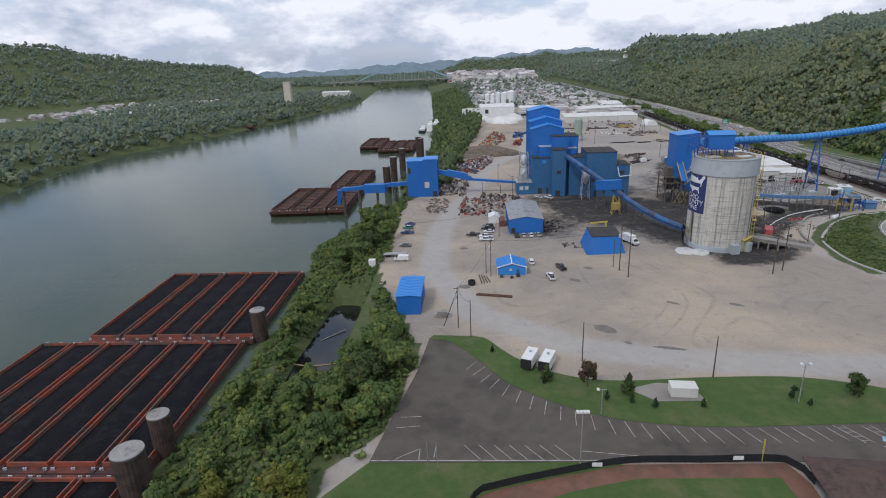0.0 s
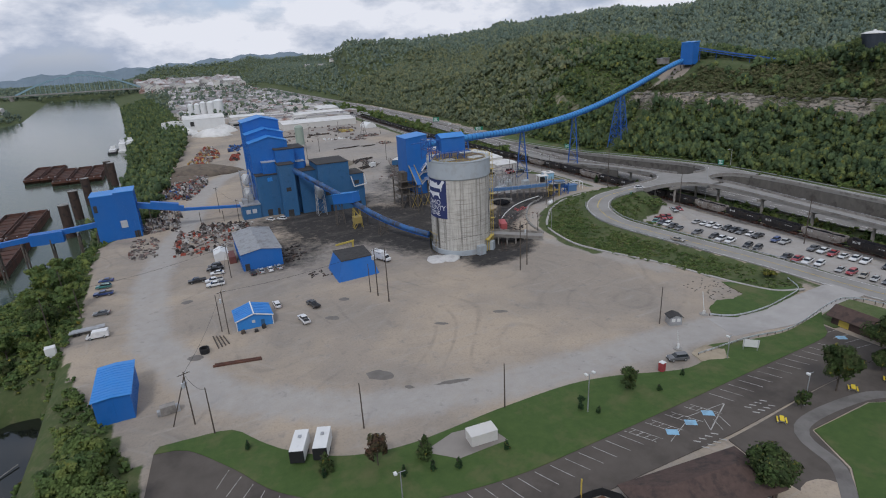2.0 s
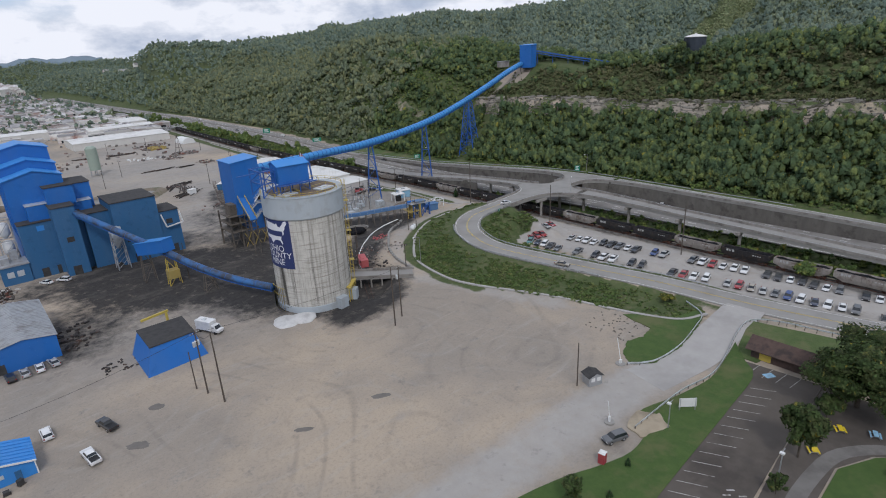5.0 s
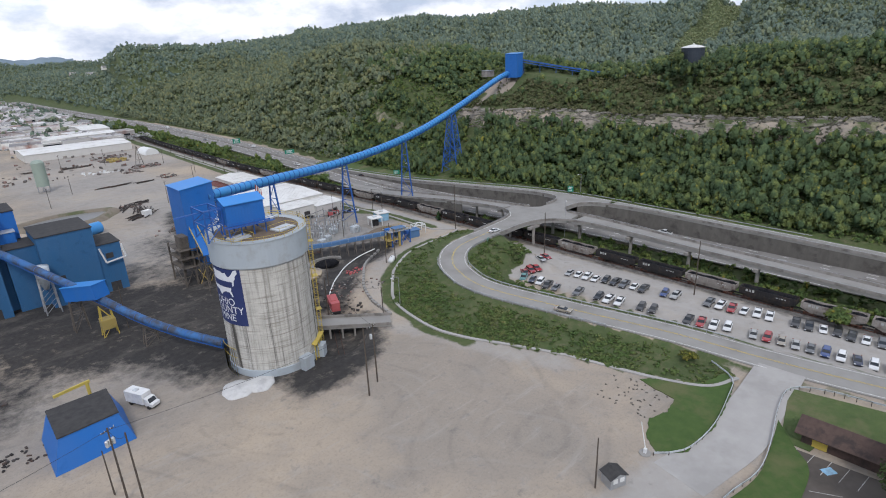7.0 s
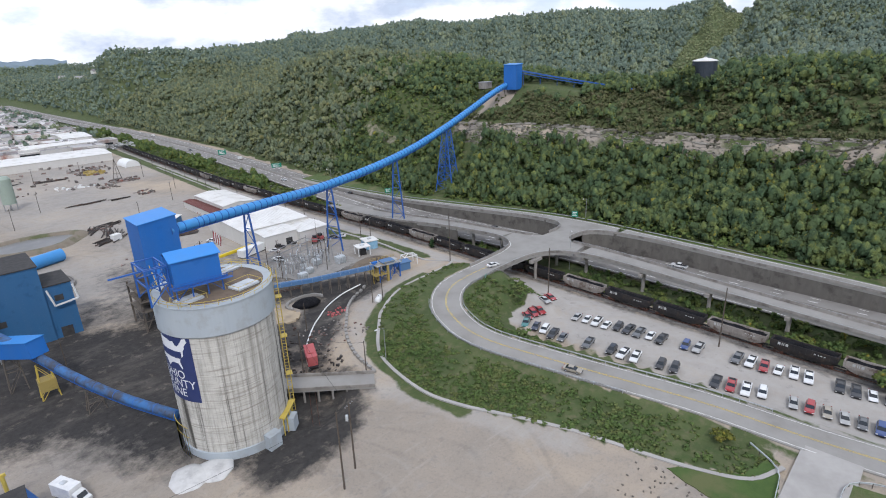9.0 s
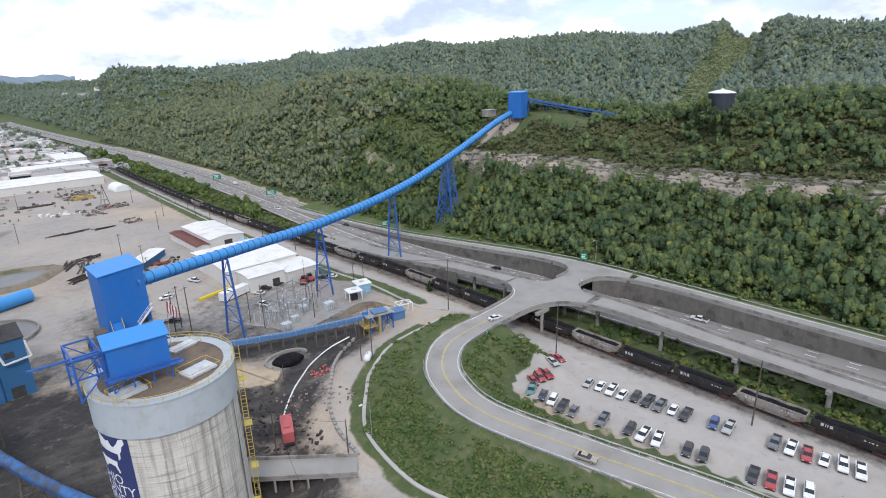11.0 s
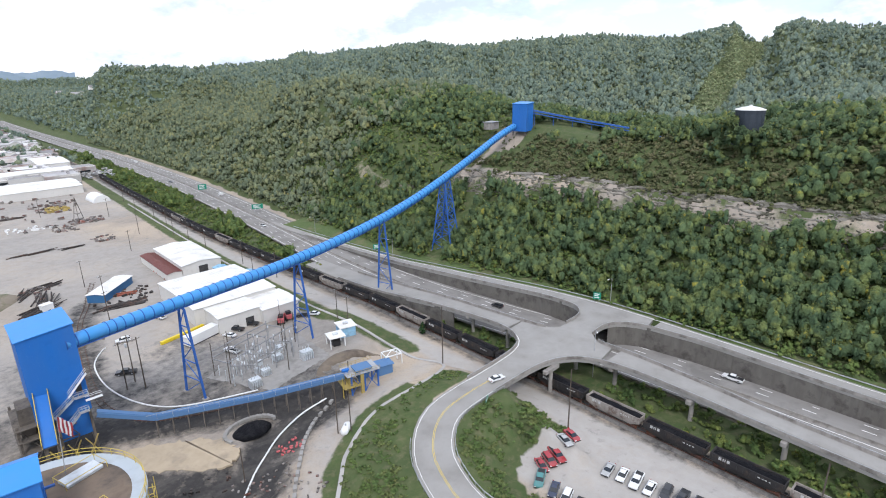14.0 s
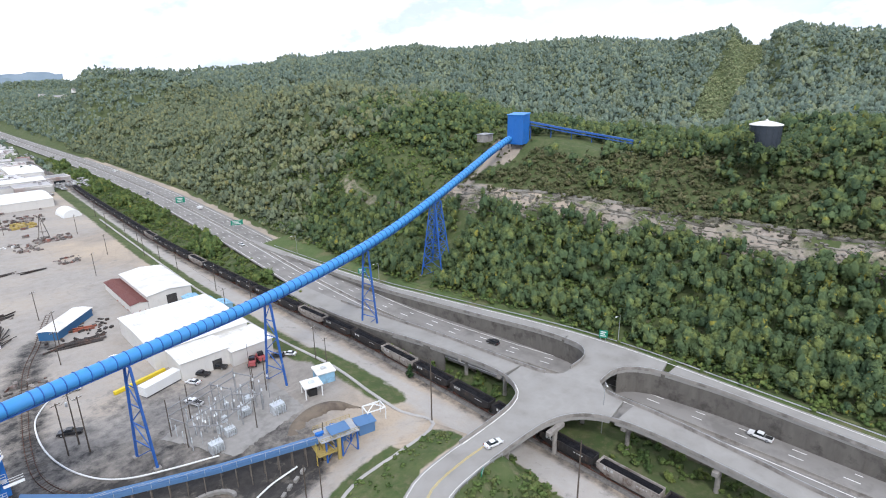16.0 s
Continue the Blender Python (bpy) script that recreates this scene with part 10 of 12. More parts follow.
junk([(4, 300), (26, 292), (24, 282), (2, 284)], (("scrap", 60, "rusty grey"), ("scrap_pale", 40, "pale grey"), ("scrap_dark", 60, "blackened")), 2.4, 63)
junk([(-8, 256), (-6, 292), (22, 290), (26, 262), (8, 254)], (("scrap", 130, "rusty grey"), ("scrap_pale", 110, "pale grey"), ("scrap_red", 60, "faded red"), ("scrap_dark", 80, "blackened")), 2.2, 67)
junk([(3, 470), (20, 562), (28, 556), (28, 505), (16, 466)], (("scrap", 110, "rusty grey"), ("scrap_tan", 90, "tan and yellow"), ("scrap_red", 80, "faded red"), ("scrap_pale", 90, "pale grey")), 3.6, 64)
junk([(33, 474), (45, 474), (48, 500), (36, 500)], (("scrap_red", 45, "bright red"), ("scrap_dark", 20, "blackened")), 3.4, 65)
junk([(36, 520), (50, 520), (52, 556), (40, 556)], (("scrap_blue", 50, "blue"), ("scrap_dark", 26, "blackened")), 3.6, 66)
heap("bank_rubble", -24, -14, 262, 292, 120, 1.6, M["scrap"], "rubble and parts beside the dock", 4)
heap("rail_scrap", 112, 126, 212, 244, 90, 1.2, M["scrap_dark"], "broken timber and scrap beside the loop track", 5)
heap("coal_lumps", 34, 46, 206, 212, 30, 0.9, M["scrap_dark"], "dark rubble beside the blue building", 6)
heap("workshop_scrap", 29, 38, 226, 244, 50, 1.8, M["scrap_dark"], "dark parts stacked beside the workshop", 7)
heap("switchyard_scrap", 128, 150, 366, 384, 40, 2.2, M["scrap_dark"], "dark steel stock laid on the yard", 8)



def bundles(name, places, mat, label, seed):
    """Long bars and pipes laid roughly side by side."""
    g = random.Random(seed)
    s = Shape()
    for x, y, yaw, n, l, w in places:
        for _ in range(n):
            a = radians(yaw + g.uniform(-9, 9))
            cx, cy = x + g.uniform(-w, w), y + g.uniform(-w, w)
            hl, z = l * g.uniform(0.3, 0.6), g.uniform(0.15, 0.7)
            s.rod((cx - hl * math.cos(a), cy - hl * math.sin(a), z), (cx + hl * math.cos(a), cy + hl * math.sin(a), z + g.uniform(-0.05, 0.2)), g.uniform(0.14, 0.34), n=6)
    return solo(name, s, mat, label, "steel stock", kind="stuff")


bundles("pipe_stock", ((112, 407, 60, 14, 12, 4), (116, 395, 75, 16, 11, 4.5), (112, 382, 40, 14, 12, 4), (119, 412, 20, 8, 9, 3)), M["scrap_dark"], "dark pipes and steel beams stacked on the yard", 9)
bundles("beam_row", ((117, 471, 10, 5, 9, 1), (126, 471, 5, 6, 12, 1), (140, 468, 5, 6, 12, 1), (98, 575, 0, 6, 16, 1.5), (124, 568, 0, 8, 20, 1.5)), M["scrap_dark"], "rows of rusty beams lying on the yard", 31)
heap("stock_heap", 151, 162, 470, 482, 26, 2.6, M["scrap"], "machine parts heaped on the yard", 32)
heap("stock_heap", 138, 152, 508, 530, 40, 3.2, M["scrap"], "machine parts heaped on the yard", 33)
heap("stock_heap", 140, 166, 575, 606, 60, 3.6, M["scrap"], "machine parts heaped on the yard", 34)
heap("stock_heap", 104, 124, 338, 348, 22, 2.4, M["scrap"], "scrap heaped near the tower", 35)
heap("stock_heap", 108, 124, 404, 412, 16, 2.2, M["scrap"], "scrap heaped near the pipes", 36)
heap("north_stock", 60, 172, 520, 640, 90, 4.0, M["scrap"], "equipment and stock spread over the north yard", 10)
heap("edge_rubble", 131, 142, 125, 140, 46, 0.45, M["clod"], "dark clods at the dirt edge", 12)
nn = 40
for k, (x, y, rx, ry, h) in enumerate(((8, 436, 26, 17, 6.5), (-2, 415, 12, 10, 3.5), (24, 432, 14, 10, 4.0))):
    rings_ = []
    for f, z in ((1.0, -0.2), (0.72, 0.45), (0.42, 0.82), (0.15, 1.0)):
        rings_.append([Vector((x + rx * f * (1 + 0.12 * math.sin(3 * a + k)) * math.cos(a), y + ry * f * (1 + 0.1 * math.sin(4 * a)) * math.sin(a), h * z)) for a in [2 * math.pi * i / nn for i in range(nn)]])
    solo("gravel_mound", Shape().rings(rings_), M["gravel_brown"], "broad brown gravel stockpile", "pile", smooth=True)

# ---------------------------------------------------------------- loop track, low conveyor and substation
M["sand_pale"] = surface("pale_sand", (0.36, 0.29, 0.20), (0.42, 0.34, 0.24), 0.4, (0.28, 0.23, 0.17), 0.15, 0.95, 0, 0.4, 0.05)
deck2 = thing("loop_bridge", pose(0, 0, 0), "low concrete road bridge over the sunken loop track", "bridge", kind="structure")
part("deck", Shape().prism([(103.5, 213.5), (107.5, 218.5), (125, 202.5), (121.5, 197.5)], 0.05, 0.55), M["concrete"], deck2)
for a, b_ in (((103.5, 213.5), (121.5, 197.5)), ((107.5, 218.5), (125, 202.5))):
    part("parapet", Shape().bar((*a, 0.95), (*b_, 0.95), 0.25, 0.8), M["concrete_wall"], deck2)
    s = Shape()
    for i in range(8):
        p = Vector((*a, 0)).lerp(Vector((*b_, 0)), i / 7)
        s.bar(p + Vector((0, 0, -3)), p + Vector((0, 0, 0.1)), 0.4)
    part("pile_row", s, M["concrete_wall"], deck2)
loop = curve([(104, 196, -2.55), (113, 213, -2.6), (121, 228, -2.6), (131, 241, -2.6), (146, 251, -2.4), (160, 258, -1.4)], 2.5)
lt = thing("loop_track", pose(0, 0, 0), "dirty sunken loop track with a white drain pipe", "railway", kind="structure")
for d in (-0.72, 0.72):
    part("rail", sweep(offset(loop, d, 0.08), [(-0.07, 0), (-0.035, 0.15), (0.035, 0.15), (0.07, 0)]), M["rust"], lt)
pipe = curve([(117, 220, -2.2), (119.5, 226, -2.2), (123.5, 232.5, -2.1), (130, 239.6, -1.5), (134.8, 243.6, -1.2), (141, 248.2, -0.9), (149.5, 252.0, -0.6), (157.5, 252.6, 0.2)], 1.5)
s = Shape()
for a, b_ in zip(pipe[:-1], pipe[1:]):
    s.rod(a, b_, 0.22, n=8)
part("drain_pipe", s, M["white"], lt, "white drain pipe")
# old yard track curving north, and the white hose beside it
yt = curve([(p[0], p[1], float(land(p[0], p[1])) + 0.02) for p in ((134, 402), (129, 386), (125.8, 374), (119.4, 354), (115, 326), (112.6, 305), (113, 290), (118.4, 278), (128, 271.5), (142, 266.5))], 2.0)
yard_track = thing("yard_track", pose(0, 0, 0), "old rusty track half buried in black dirt", "railway", kind="structure")
for d in (-0.72, 0.72):
    part("rail", sweep(offset(yt, d, 0.06), [(-0.07, 0), (-0.035, 0.15), (0.035, 0.15), (0.07, 0)]), M["rust"], yard_track)
tie = Shape().box(-1.25, -0.13, -0.12, 1.25, 0.13, 0.06).mesh("sleeper", M["wood"])
fine_yt = curve([tuple(p) for p in yt], 1.1)
for a, b_ in zip(fine_yt[:-1], fine_yt[1:]):
    ob = new("sleeper", tie)
    ob.parent = yard_track
    ob.matrix_basis = pose(a.x, a.y, a.z, 0, 0, math.degrees(math.atan2(b_.y - a.y, b_.x - a.x)) - 90)
hose = curve([(p[0], p[1], float(land(p[0], p[1])) + 0.22) for p in ((122, 330), (119.8, 327.3), (116.2, 319), (115.6, 305.3), (117.8, 292.8), (122, 283), (127.6, 277.2), (136, 273.5), (146, 270))], 1.5)
s = Shape()
s.rings([[p + Vector((0.22 * math.cos(a), 0, 0.22 * math.sin(a))) if abs((hose[min(k + 1, len(hose) - 1)] - hose[max(k - 1, 0)]).y) > abs((hose[min(k + 1, len(hose) - 1)] - hose[max(k - 1, 0)]).x) else p + Vector((0, 0.22 * math.cos(a), 0.22 * math.sin(a))) for a in [math.pi / 4 * i for i in range(8)]] for k, p in enumerate(hose)])
solo("drain_hose", s, M["white"], "long white drain hose lying along the yard track", "hose")
M["pink_red"] = paint("faded_red_paint", (0.46, 0.10, 0.10), 0.25, 0.6)
loco = thing("track_mobile", pose(119.2, 222.6, -2.5, 0, 0, -24), "faded red rail mover standing on the loop track", "rail vehicle")
part("hood", Shape().box(-1.4, -0.6, 0.9, 1.4, 6.4, 2.9, c=0.15).box(-0.7, 0.4, 2.9, 0.7, 5.4, 3.3, c=0.1), M["pink_red"], loco)
part("cab", Shape().box(-1.3, -2.6, 0.9, 1.3, -0.6, 3.6, c=0.1), M["pink_red"], loco)
part("cab_window", Shape().box(-1.33, -2.3, 2.4, 1.33, -0.9, 3.2), M["glass"], loco)
part("chassis", Shape().box(-1.2, -3.4, 0.5, 1.2, 6.9, 0.95), M["trim_black"], loco)
for y in (-2, 3):
    part("wheelset", Shape().rod((-0.9, y, 0.45), (0.9, y, 0.45), 0.45, n=14), M["rust"], loco)
# concrete blocks along the loop road
blk = Shape().box(-0.75, -0.4, 0, 0.75, 0.4, 0.8, c=0.06).mesh("barrier_block", M["concrete"])
bl = curve([(125.8, 203.7, 0), (127.7, 214.3, 0), (132.4, 225.1, 0), (138, 233, 0), (144.6, 241.6, 0), (151, 247.5, 0), (158, 251.0, 0)], 2.1)
for i, p in enumerate(bl):
    q_ = bl[min(i + 1, len(bl) - 1)] - bl[max(i - 1, 0)]
    ob = tagged(new("barrier_block", blk), "pale concrete barrier block along the loop road", "barrier", "barrier blocks")
    ob.matrix_basis = pose(p.x, p.y, float(land(p.x, p.y)), 0, 0, math.degrees(math.atan2(q_.y, q_.x)) + br.uniform(-6, 6))
sheet("sand_bank", [(108.6, 267), (114, 266.5), (120, 263), (126, 259), (129.6, 255), (131, 248), (127, 244.5), (121, 248), (116, 253), (108, 259.6)], 0.15, M["sand_pale"], "pale sandy bank beside the loop track", "ground", 0.5, 0.7)
s = Shape().rings([[Vector((136.4 + rx * math.cos(a), 254.0 + ry * math.sin(a), z)) for a in [2 * math.pi * i / 24 for i in range(24)]] for rx, ry, z in ((5.2, 3.6, -0.4), (4.0, 2.6, 0.7), (1.6, 1.0, 1.3))])
solo("coal_mound", s, M["coal"], "small black coal pile ringed by pale blocks", "pile", smooth=True)
for i in range(14):
    a = math.pi * (0.05 + 1.05 * i / 13)
    ob = tagged(new("barrier_block", blk), "pale concrete block round the small coal pile", "barrier", "barrier blocks")
    ob.matrix_basis = pose(136.4 + 6.4 * math.cos(a), 254.0 + 4.6 * math.sin(a), 0, 0, 0, math.degrees(a) + 90)

low = thing("low_conveyor", pose(0, 0, 0), "long low blue covered belt conveyor on short trestles", "conveyor")
A_, B_ = Vector((108, 268.5, 9.5)), Vector((168.5, 252.0, 3.6))
LOWC = [Vector((108, 272, 10.0)), Vector((119.1, 268.6, 5.2)), Vector((142.3, 259.5, 4.6)), Vector((163, 251.6, 5.4))]
part("belt_gallery", Shape().bar(LOWC[0], LOWC[1], 1.9, 1.1).bar(LOWC[1], LOWC[2], 1.9, 1.1).bar(LOWC[2], LOWC[3], 1.9, 1.1), M["low_blue"], low)
s = Shape()
for a, b_ in zip(LOWC[:-1], LOWC[1:]):
    s.bar(a + Vector((0, 0, 0.66)), b_ + Vector((0, 0, 0.66)), 1.4, 0.2)
part("belt_cover", s, M["low_blue"], low)
for i in range(15):
    f = i / 14
    p = LOWC[1].lerp(LOWC[2], f * 2) if f < 0.5 else LOWC[2].lerp(LOWC[3], f * 2 - 1)
    g = float(land(p.x, p.y)) - 0.3
    part("trestle_leg", Shape().bar((p.x - 0.4, p.y - 1.3, g), (p.x - 0.3, p.y - 0.9, p.z - 0.6), 0.2).bar((p.x + 0.4, p.y + 1.3, g), (p.x + 0.3, p.y + 0.9, p.z - 0.6), 0.2).bar((p.x - 0.4, p.y - 1.2, g + 0.6), (p.x + 0.3, p.y + 1.0, p.z - 0.8), 0.12), M["brown_steel"], low)
    part("handrail", Shape().bar((p.x, p.y - 1.3, p.z), (p.x, p.y - 1.3, p.z + 1.5), 0.07).bar((p.x - 2.2, p.y - 0.7, p.z + 1.5), (p.x + 2.2, p.y - 1.9, p.z + 1.5), 0.07), M["steel"], low)
crush = thing("crusher_station", pose(168.0, 250.2, 0, 0, 0, -12), "yellow and blue crusher station at the conveyor tail", "crusher")
for x in (-4, 0, 4):
    for y in (-2.2, 2.2):
        part("frame_leg", Shape().box(x - 0.2, y - 0.2, -0.8, x + 0.2, y + 0.2, 6.2), M["steel_blue"], crush)
s = Loose("brace", M["steel_blue"], crush)
for x in (-4, 0):
    for y in (-2.2, 2.2):
        s.bar((x, y, 0.2), (x + 4, y, 6), 0.16).bar((x + 4, y, 0.2), (x, y, 6), 0.16)
part("upper_deck", Shape().box(-5.4, -3, 6.15, 4.4, 3, 6.3), M["steel"], crush)
part("hopper", Shape().rings([[Vector((x * 0.5, y * 0.5, 3.2)) for x, y in ((-2.5, -2), (2.5, -2), (2.5, 2), (-2.5, 2))], [Vector((x, y, 6.9)) for x, y in ((-2.5, -2), (2.5, -2), (2.5, 2), (-2.5, 2))]]), M["low_blue"], crush)
s = Shape()
for i in range(9):
    x = -5.4 + i * 1.22
    for y in (-3, 3):
        s.bar((x, y, 6.3), (x, y, 7.4), 0.07)
for y in (-3, 3):
    s.bar((-5.4, y, 7.4), (4.4, y, 7.4), 0.08).bar((-5.4, y, 6.9), (4.4, y, 6.9), 0.07)
part("railing", s, M["ochre"], crush)
part("side_chute", Shape().box(-4.6, -1.6, 0.4, -3.4, 1.6, 6.1, c=0.05).box(-1.4, -2.9, 0.0, -0.5, -2.2, 6.1, c=0.05), M["ochre"], crush, "yellow side chute")
part("lower_deck", Shape().box(-6.4, -3.4, 3.0, -1.6, 3.2, 3.15), M["ochre"], crush)
s = Shape()
for i in range(5):
    s.bar((-6.4 + 1.2 * i, -3.4, 3.15), (-6.4 + 1.2 * i, -3.4, 4.2), 0.07)
s.bar((-6.4, -3.4, 4.2), (-1.6, -3.4, 4.2), 0.08).bar((-6.4, -3.4, 3.7), (-1.6, -3.4, 3.7), 0.07)
part("lower_railing", s, M["ochre"], crush)
part("drive_motor", Shape().rod((-5.6, 0.4, 6.9), (-3.6, 0.4, 6.9), 0.45, n=12).box(-5.2, -0.2, 6.3, -4.0, 1.0, 6.6), M["blue"], crush, "blue drive motor")
part("ladder", Shape().bar((-6.5, -2.4, 0), (-6.5, -2.4, 6.3), 0.08).bar((-6.5, -1.9, 0), (-6.5, -1.9, 6.3), 0.08), M["yellow"], crush)
feed = thing("feeder_hut", pose(177.6, 252.8, 0, 0, 0, -14), "small pale blue hut at the feeder belt", "hut")
part("wall_shell", Shape().box(-2.2, -1.8, -0.3, 2.2, 1.8, 3.0, c=0.05), M["low_blue"], feed)
part("roof", Shape().box(-2.6, -2.2, 3.0, 2.6, 2.2, 3.2), M["low_blue"], feed)
part("belt_tube", Shape().bar((-9, 0.8, 3.6), (-2.2, 0, 2.2), 1.6, 1.4), M["steel_blue"], feed)
fr = thing("steel_canopy", pose(182.6, 255.2, 0, 0, 0, -14), "open white steel frame beside the feeder hut", "frame")
s = Shape()
cc = [(-2.6, -1.8), (2.6, -1.8), (2.6, 1.8), (-2.6, 1.8)]
for i, (x, y) in enumerate(cc):
    x2, y2 = cc[(i + 1) % 4]
    s.bar((x, y, -0.3), (x, y, 3.6), 0.25).bar((x, y, 3.5), (x2, y2, 3.5), 0.25).bar((x, y, 3.5), (0, 0, 4.4), 0.2)
part("canopy_frame", s, M["white"], fr)
for name, x, y, w, d, h, wall, label in (("white_shelter", 177.0, 277.5, 2.4, 2.2, 3.6, "white", "small white flat-roofed shelter on posts"), ("blue_shelter", 184.0, 282.0, 2.6, 2.6, 3.6, "bay_blue", "small blue hut with a pale roof")):
    t = thing(name, pose(x, y, 0, 0, 0, -14), label, "hut")
    if wall == "white":
        for sx_ in (-1, 1):
            for sy_ in (-1, 1):
                part("post", Shape().box(sx_ * w - 0.15, sy_ * d - 0.15, -0.3, sx_ * w + 0.15, sy_ * d + 0.15, h), M["white"], t)
        part("cabinet", Shape().box(-1.2, -1.2, 0, 1.2, 1.2, 2.4), M["trim_black"], t)
    else:
        part("wall_shell", Shape().box(-w, -d, -0.3, w, d, h), M[wall], t)
    part("roof", Shape().box(-w - 0.4, -d - 0.4, h, w + 0.4, d + 0.4, h + 0.3, c=0.1), M["white_roof"], t)
    part("roof_unit", Shape().box(-0.8, -0.6, h + 0.3, 0.8, 0.6, h + 0.8), M["hatch"], t)

# dug earth bank behind the crusher, a white tank by the loop road and red litter beside the track
bank_line = curve([(160, 262, -0.3), (166.5, 268, 0.6), (173, 269.5, 1.3), (179, 267, 1.4), (183, 262, -0.2)], 1.2)
s = Shape()
s.rings([[p + Vector((0, 0, -0.8 - p.z)) + Vector((0.35, -0.94, 0)) * (4.6 + 0.9 * math.sin(i * 1.3)), p + Vector((0.5 * math.sin(i * 1.9), -0.6 + 0.5 * math.sin(i * 2.7), 0.25 * math.sin(i * 2.1))), p + Vector((-0.3, 0.9, 0.05)), p + Vector((0, 0, -0.8 - p.z)) + Vector((-0.35, 0.94, 0)) * 2.6] for i, p in enumerate(bank_line)])
solo("earth_bank", s, M["gravel_brown"], "bank of dug brown earth behind the crusher", "earth bank", smooth=True)
gas = thing("white_tank", pose(152.8, 236.0, 0, 0, 0, 38), "white round-ended storage tank beside the loop road", "tank")
part("vessel", Shape().lathe([(0.1, -2.1), (0.7, -1.95), (1.0, -1.5), (1.0, 1.5), (0.7, 1.95), (0.1, 2.1)], 20, pose(0, 0, 1.3, 0, 90, 0)), M["white"], gas, smooth=True)
for x in (-1.1, 1.1):
    part("saddle", Shape().box(x - 0.15, -0.7, -0.1, x + 0.15, 0.7, 0.6), M["concrete"], gas)
part("valve", Shape().rod((0, 0, 2.2), (0, 0, 2.6), 0.2, n=10), M["steel"], gas)
heap("red_litter", 138, 144, 240, 245, 34, 0.9, M["pink_red"], "faded red broken pieces beside the loop track", 81)
heap("track_litter", 124, 140, 222, 240, 70, 0.9, M["scrap"], "broken timber and scrap along the loop track", 82)
# substation
M["galv"] = surface("substation_steel", (0.25, 0.25, 0.25), (0.33, 0.33, 0.33), 1, None, 0.1, 0.6, 0.3, 0, 0)
M["pad_stone"] = surface("grey_crushed_stone", (0.24, 0.23, 0.215), (0.30, 0.285, 0.265), 0.5, (0.18, 0.17, 0.155), 0.12, 0.95, 0, 0.5, 0.06)
sheet("pad_substation", [(138, 287), (149, 267), (172, 273), (172, 292), (160, 298)], 0.14, M["pad_stone"], "grey crushed stone pad under the substation", "ground", 0.3, 0.5)
sub = thing("substation", pose(0, 0, 0), "grey steel electrical substation with tall bus frames", "substation")
for i, (x, y) in enumerate(((140.5, 286.5), (147, 290.5), (154, 292), (161, 293), (143, 280), (150, 283), (157, 285.5), (164, 287), (168.5, 289), (149, 275), (156, 278), (163, 280.5))):
    h = (11, 11, 8, 9, 7, 6, 8, 10, 11, 6, 7, 6)[i]
    part("bus_column", Shape().bar((x, y, -0.2), (x, y, h), 0.22), M["wood" if h > 9 else "galv"], sub)
for a, b_, z in (((140.5, 286.5), (161, 293), 8.2), ((140.5, 286.5), (161, 293), 6.2), ((143, 280), (168.5, 289), 6.4), ((149, 275), (163, 280.5), 5.6), ((143, 280), (140.5, 286.5), 5.8), ((150, 283), (147, 290.5), 5.8), ((157, 285.5), (154, 292), 7.2), ((164, 287), (161, 293), 7.6), ((149, 275), (143, 280), 5), ((156, 278), (150, 283), 5), ((163, 280.5), (157, 285.5), 5.5)):
    part("bus_beam", Shape().bar((*a, z), (*b_, z), 0.2, 0.3), M["galv"], sub)
for i in range(26):
    g = random.Random(i)
    x, y = 142 + (i % 7) * 3.6 + g.uniform(-0.6, 0.6), 277 + (i // 7) * 4.2 + (i % 7) * 0.9
    part("insulator_stack", Shape().lathe([(0.2, 2.2), (0.12, 2.4), (0.2, 2.6), (0.12, 2.8), (0.2, 3.0), (0.12, 3.2), (0.2, 3.4), (0.1, 3.7)], 8, pose(x, y, 0)).bar((x, y, 0), (x, y, 2.3), 0.16), M["hatch"], sub)
for x, y, s_ in ((146.5, 272.5, 1.0), (151.8, 276.4, 0.8), (165.5, 276.6, 1.1), (158.5, 282, 0.8)):
    tf = part("transformer_tank", Shape().box(x - 1.6 * s_, y - 1.1 * s_, 0, x + 1.6 * s_, y + 1.1 * s_, 2.6 * s_, c=0.1), M["hatch"], sub, "pale grey transformer")
    for k in range(5):
        part("cooling_fin", Shape().box(x - 1.5 * s_ + k * 0.68 * s_, y - 1.7 * s_, 0.3, x - 1.3 * s_ + k * 0.68 * s_, y - 1.1 * s_, 2.3 * s_), M["hatch"], tf)
    for k in (-0.8, 0, 0.8):
        part("bushing", Shape().rod((x + k * s_, y, 2.6 * s_), (x + k * 1.2 * s_, y, 4.0 * s_), 0.12, 0.06, 8), M["hatch"], tf)

# white sheds east
shed("store_shed", 149.5, 325.0, 180.5, 362.0, 6.6, 7.4, "x", "wall_white", "white_roof", "large white metal warehouse with a low roof", "warehouse")
shed("store_annex", 153.0, 312.5, 168.0, 325.2, 6.0, 6.5, "x", "wall_white", "white_roof", "white metal warehouse wing", "warehouse", door=(2, 3, 3.2, "dark"))
shed("store_wing", 168.0, 310.0, 182.0, 325.0, 5.2, 5.6, "x", "wall_white", "white_roof", "white metal warehouse wing beside the road", "warehouse")
shed("repair_shop", 164.4, 379.0, 181.5, 416.0, 5.6, 6.6, "y", "wall_white", "white_roof", "white repair shop with a dark doorway", "workshop", door=(-1.5, 4, 4, "dark"))
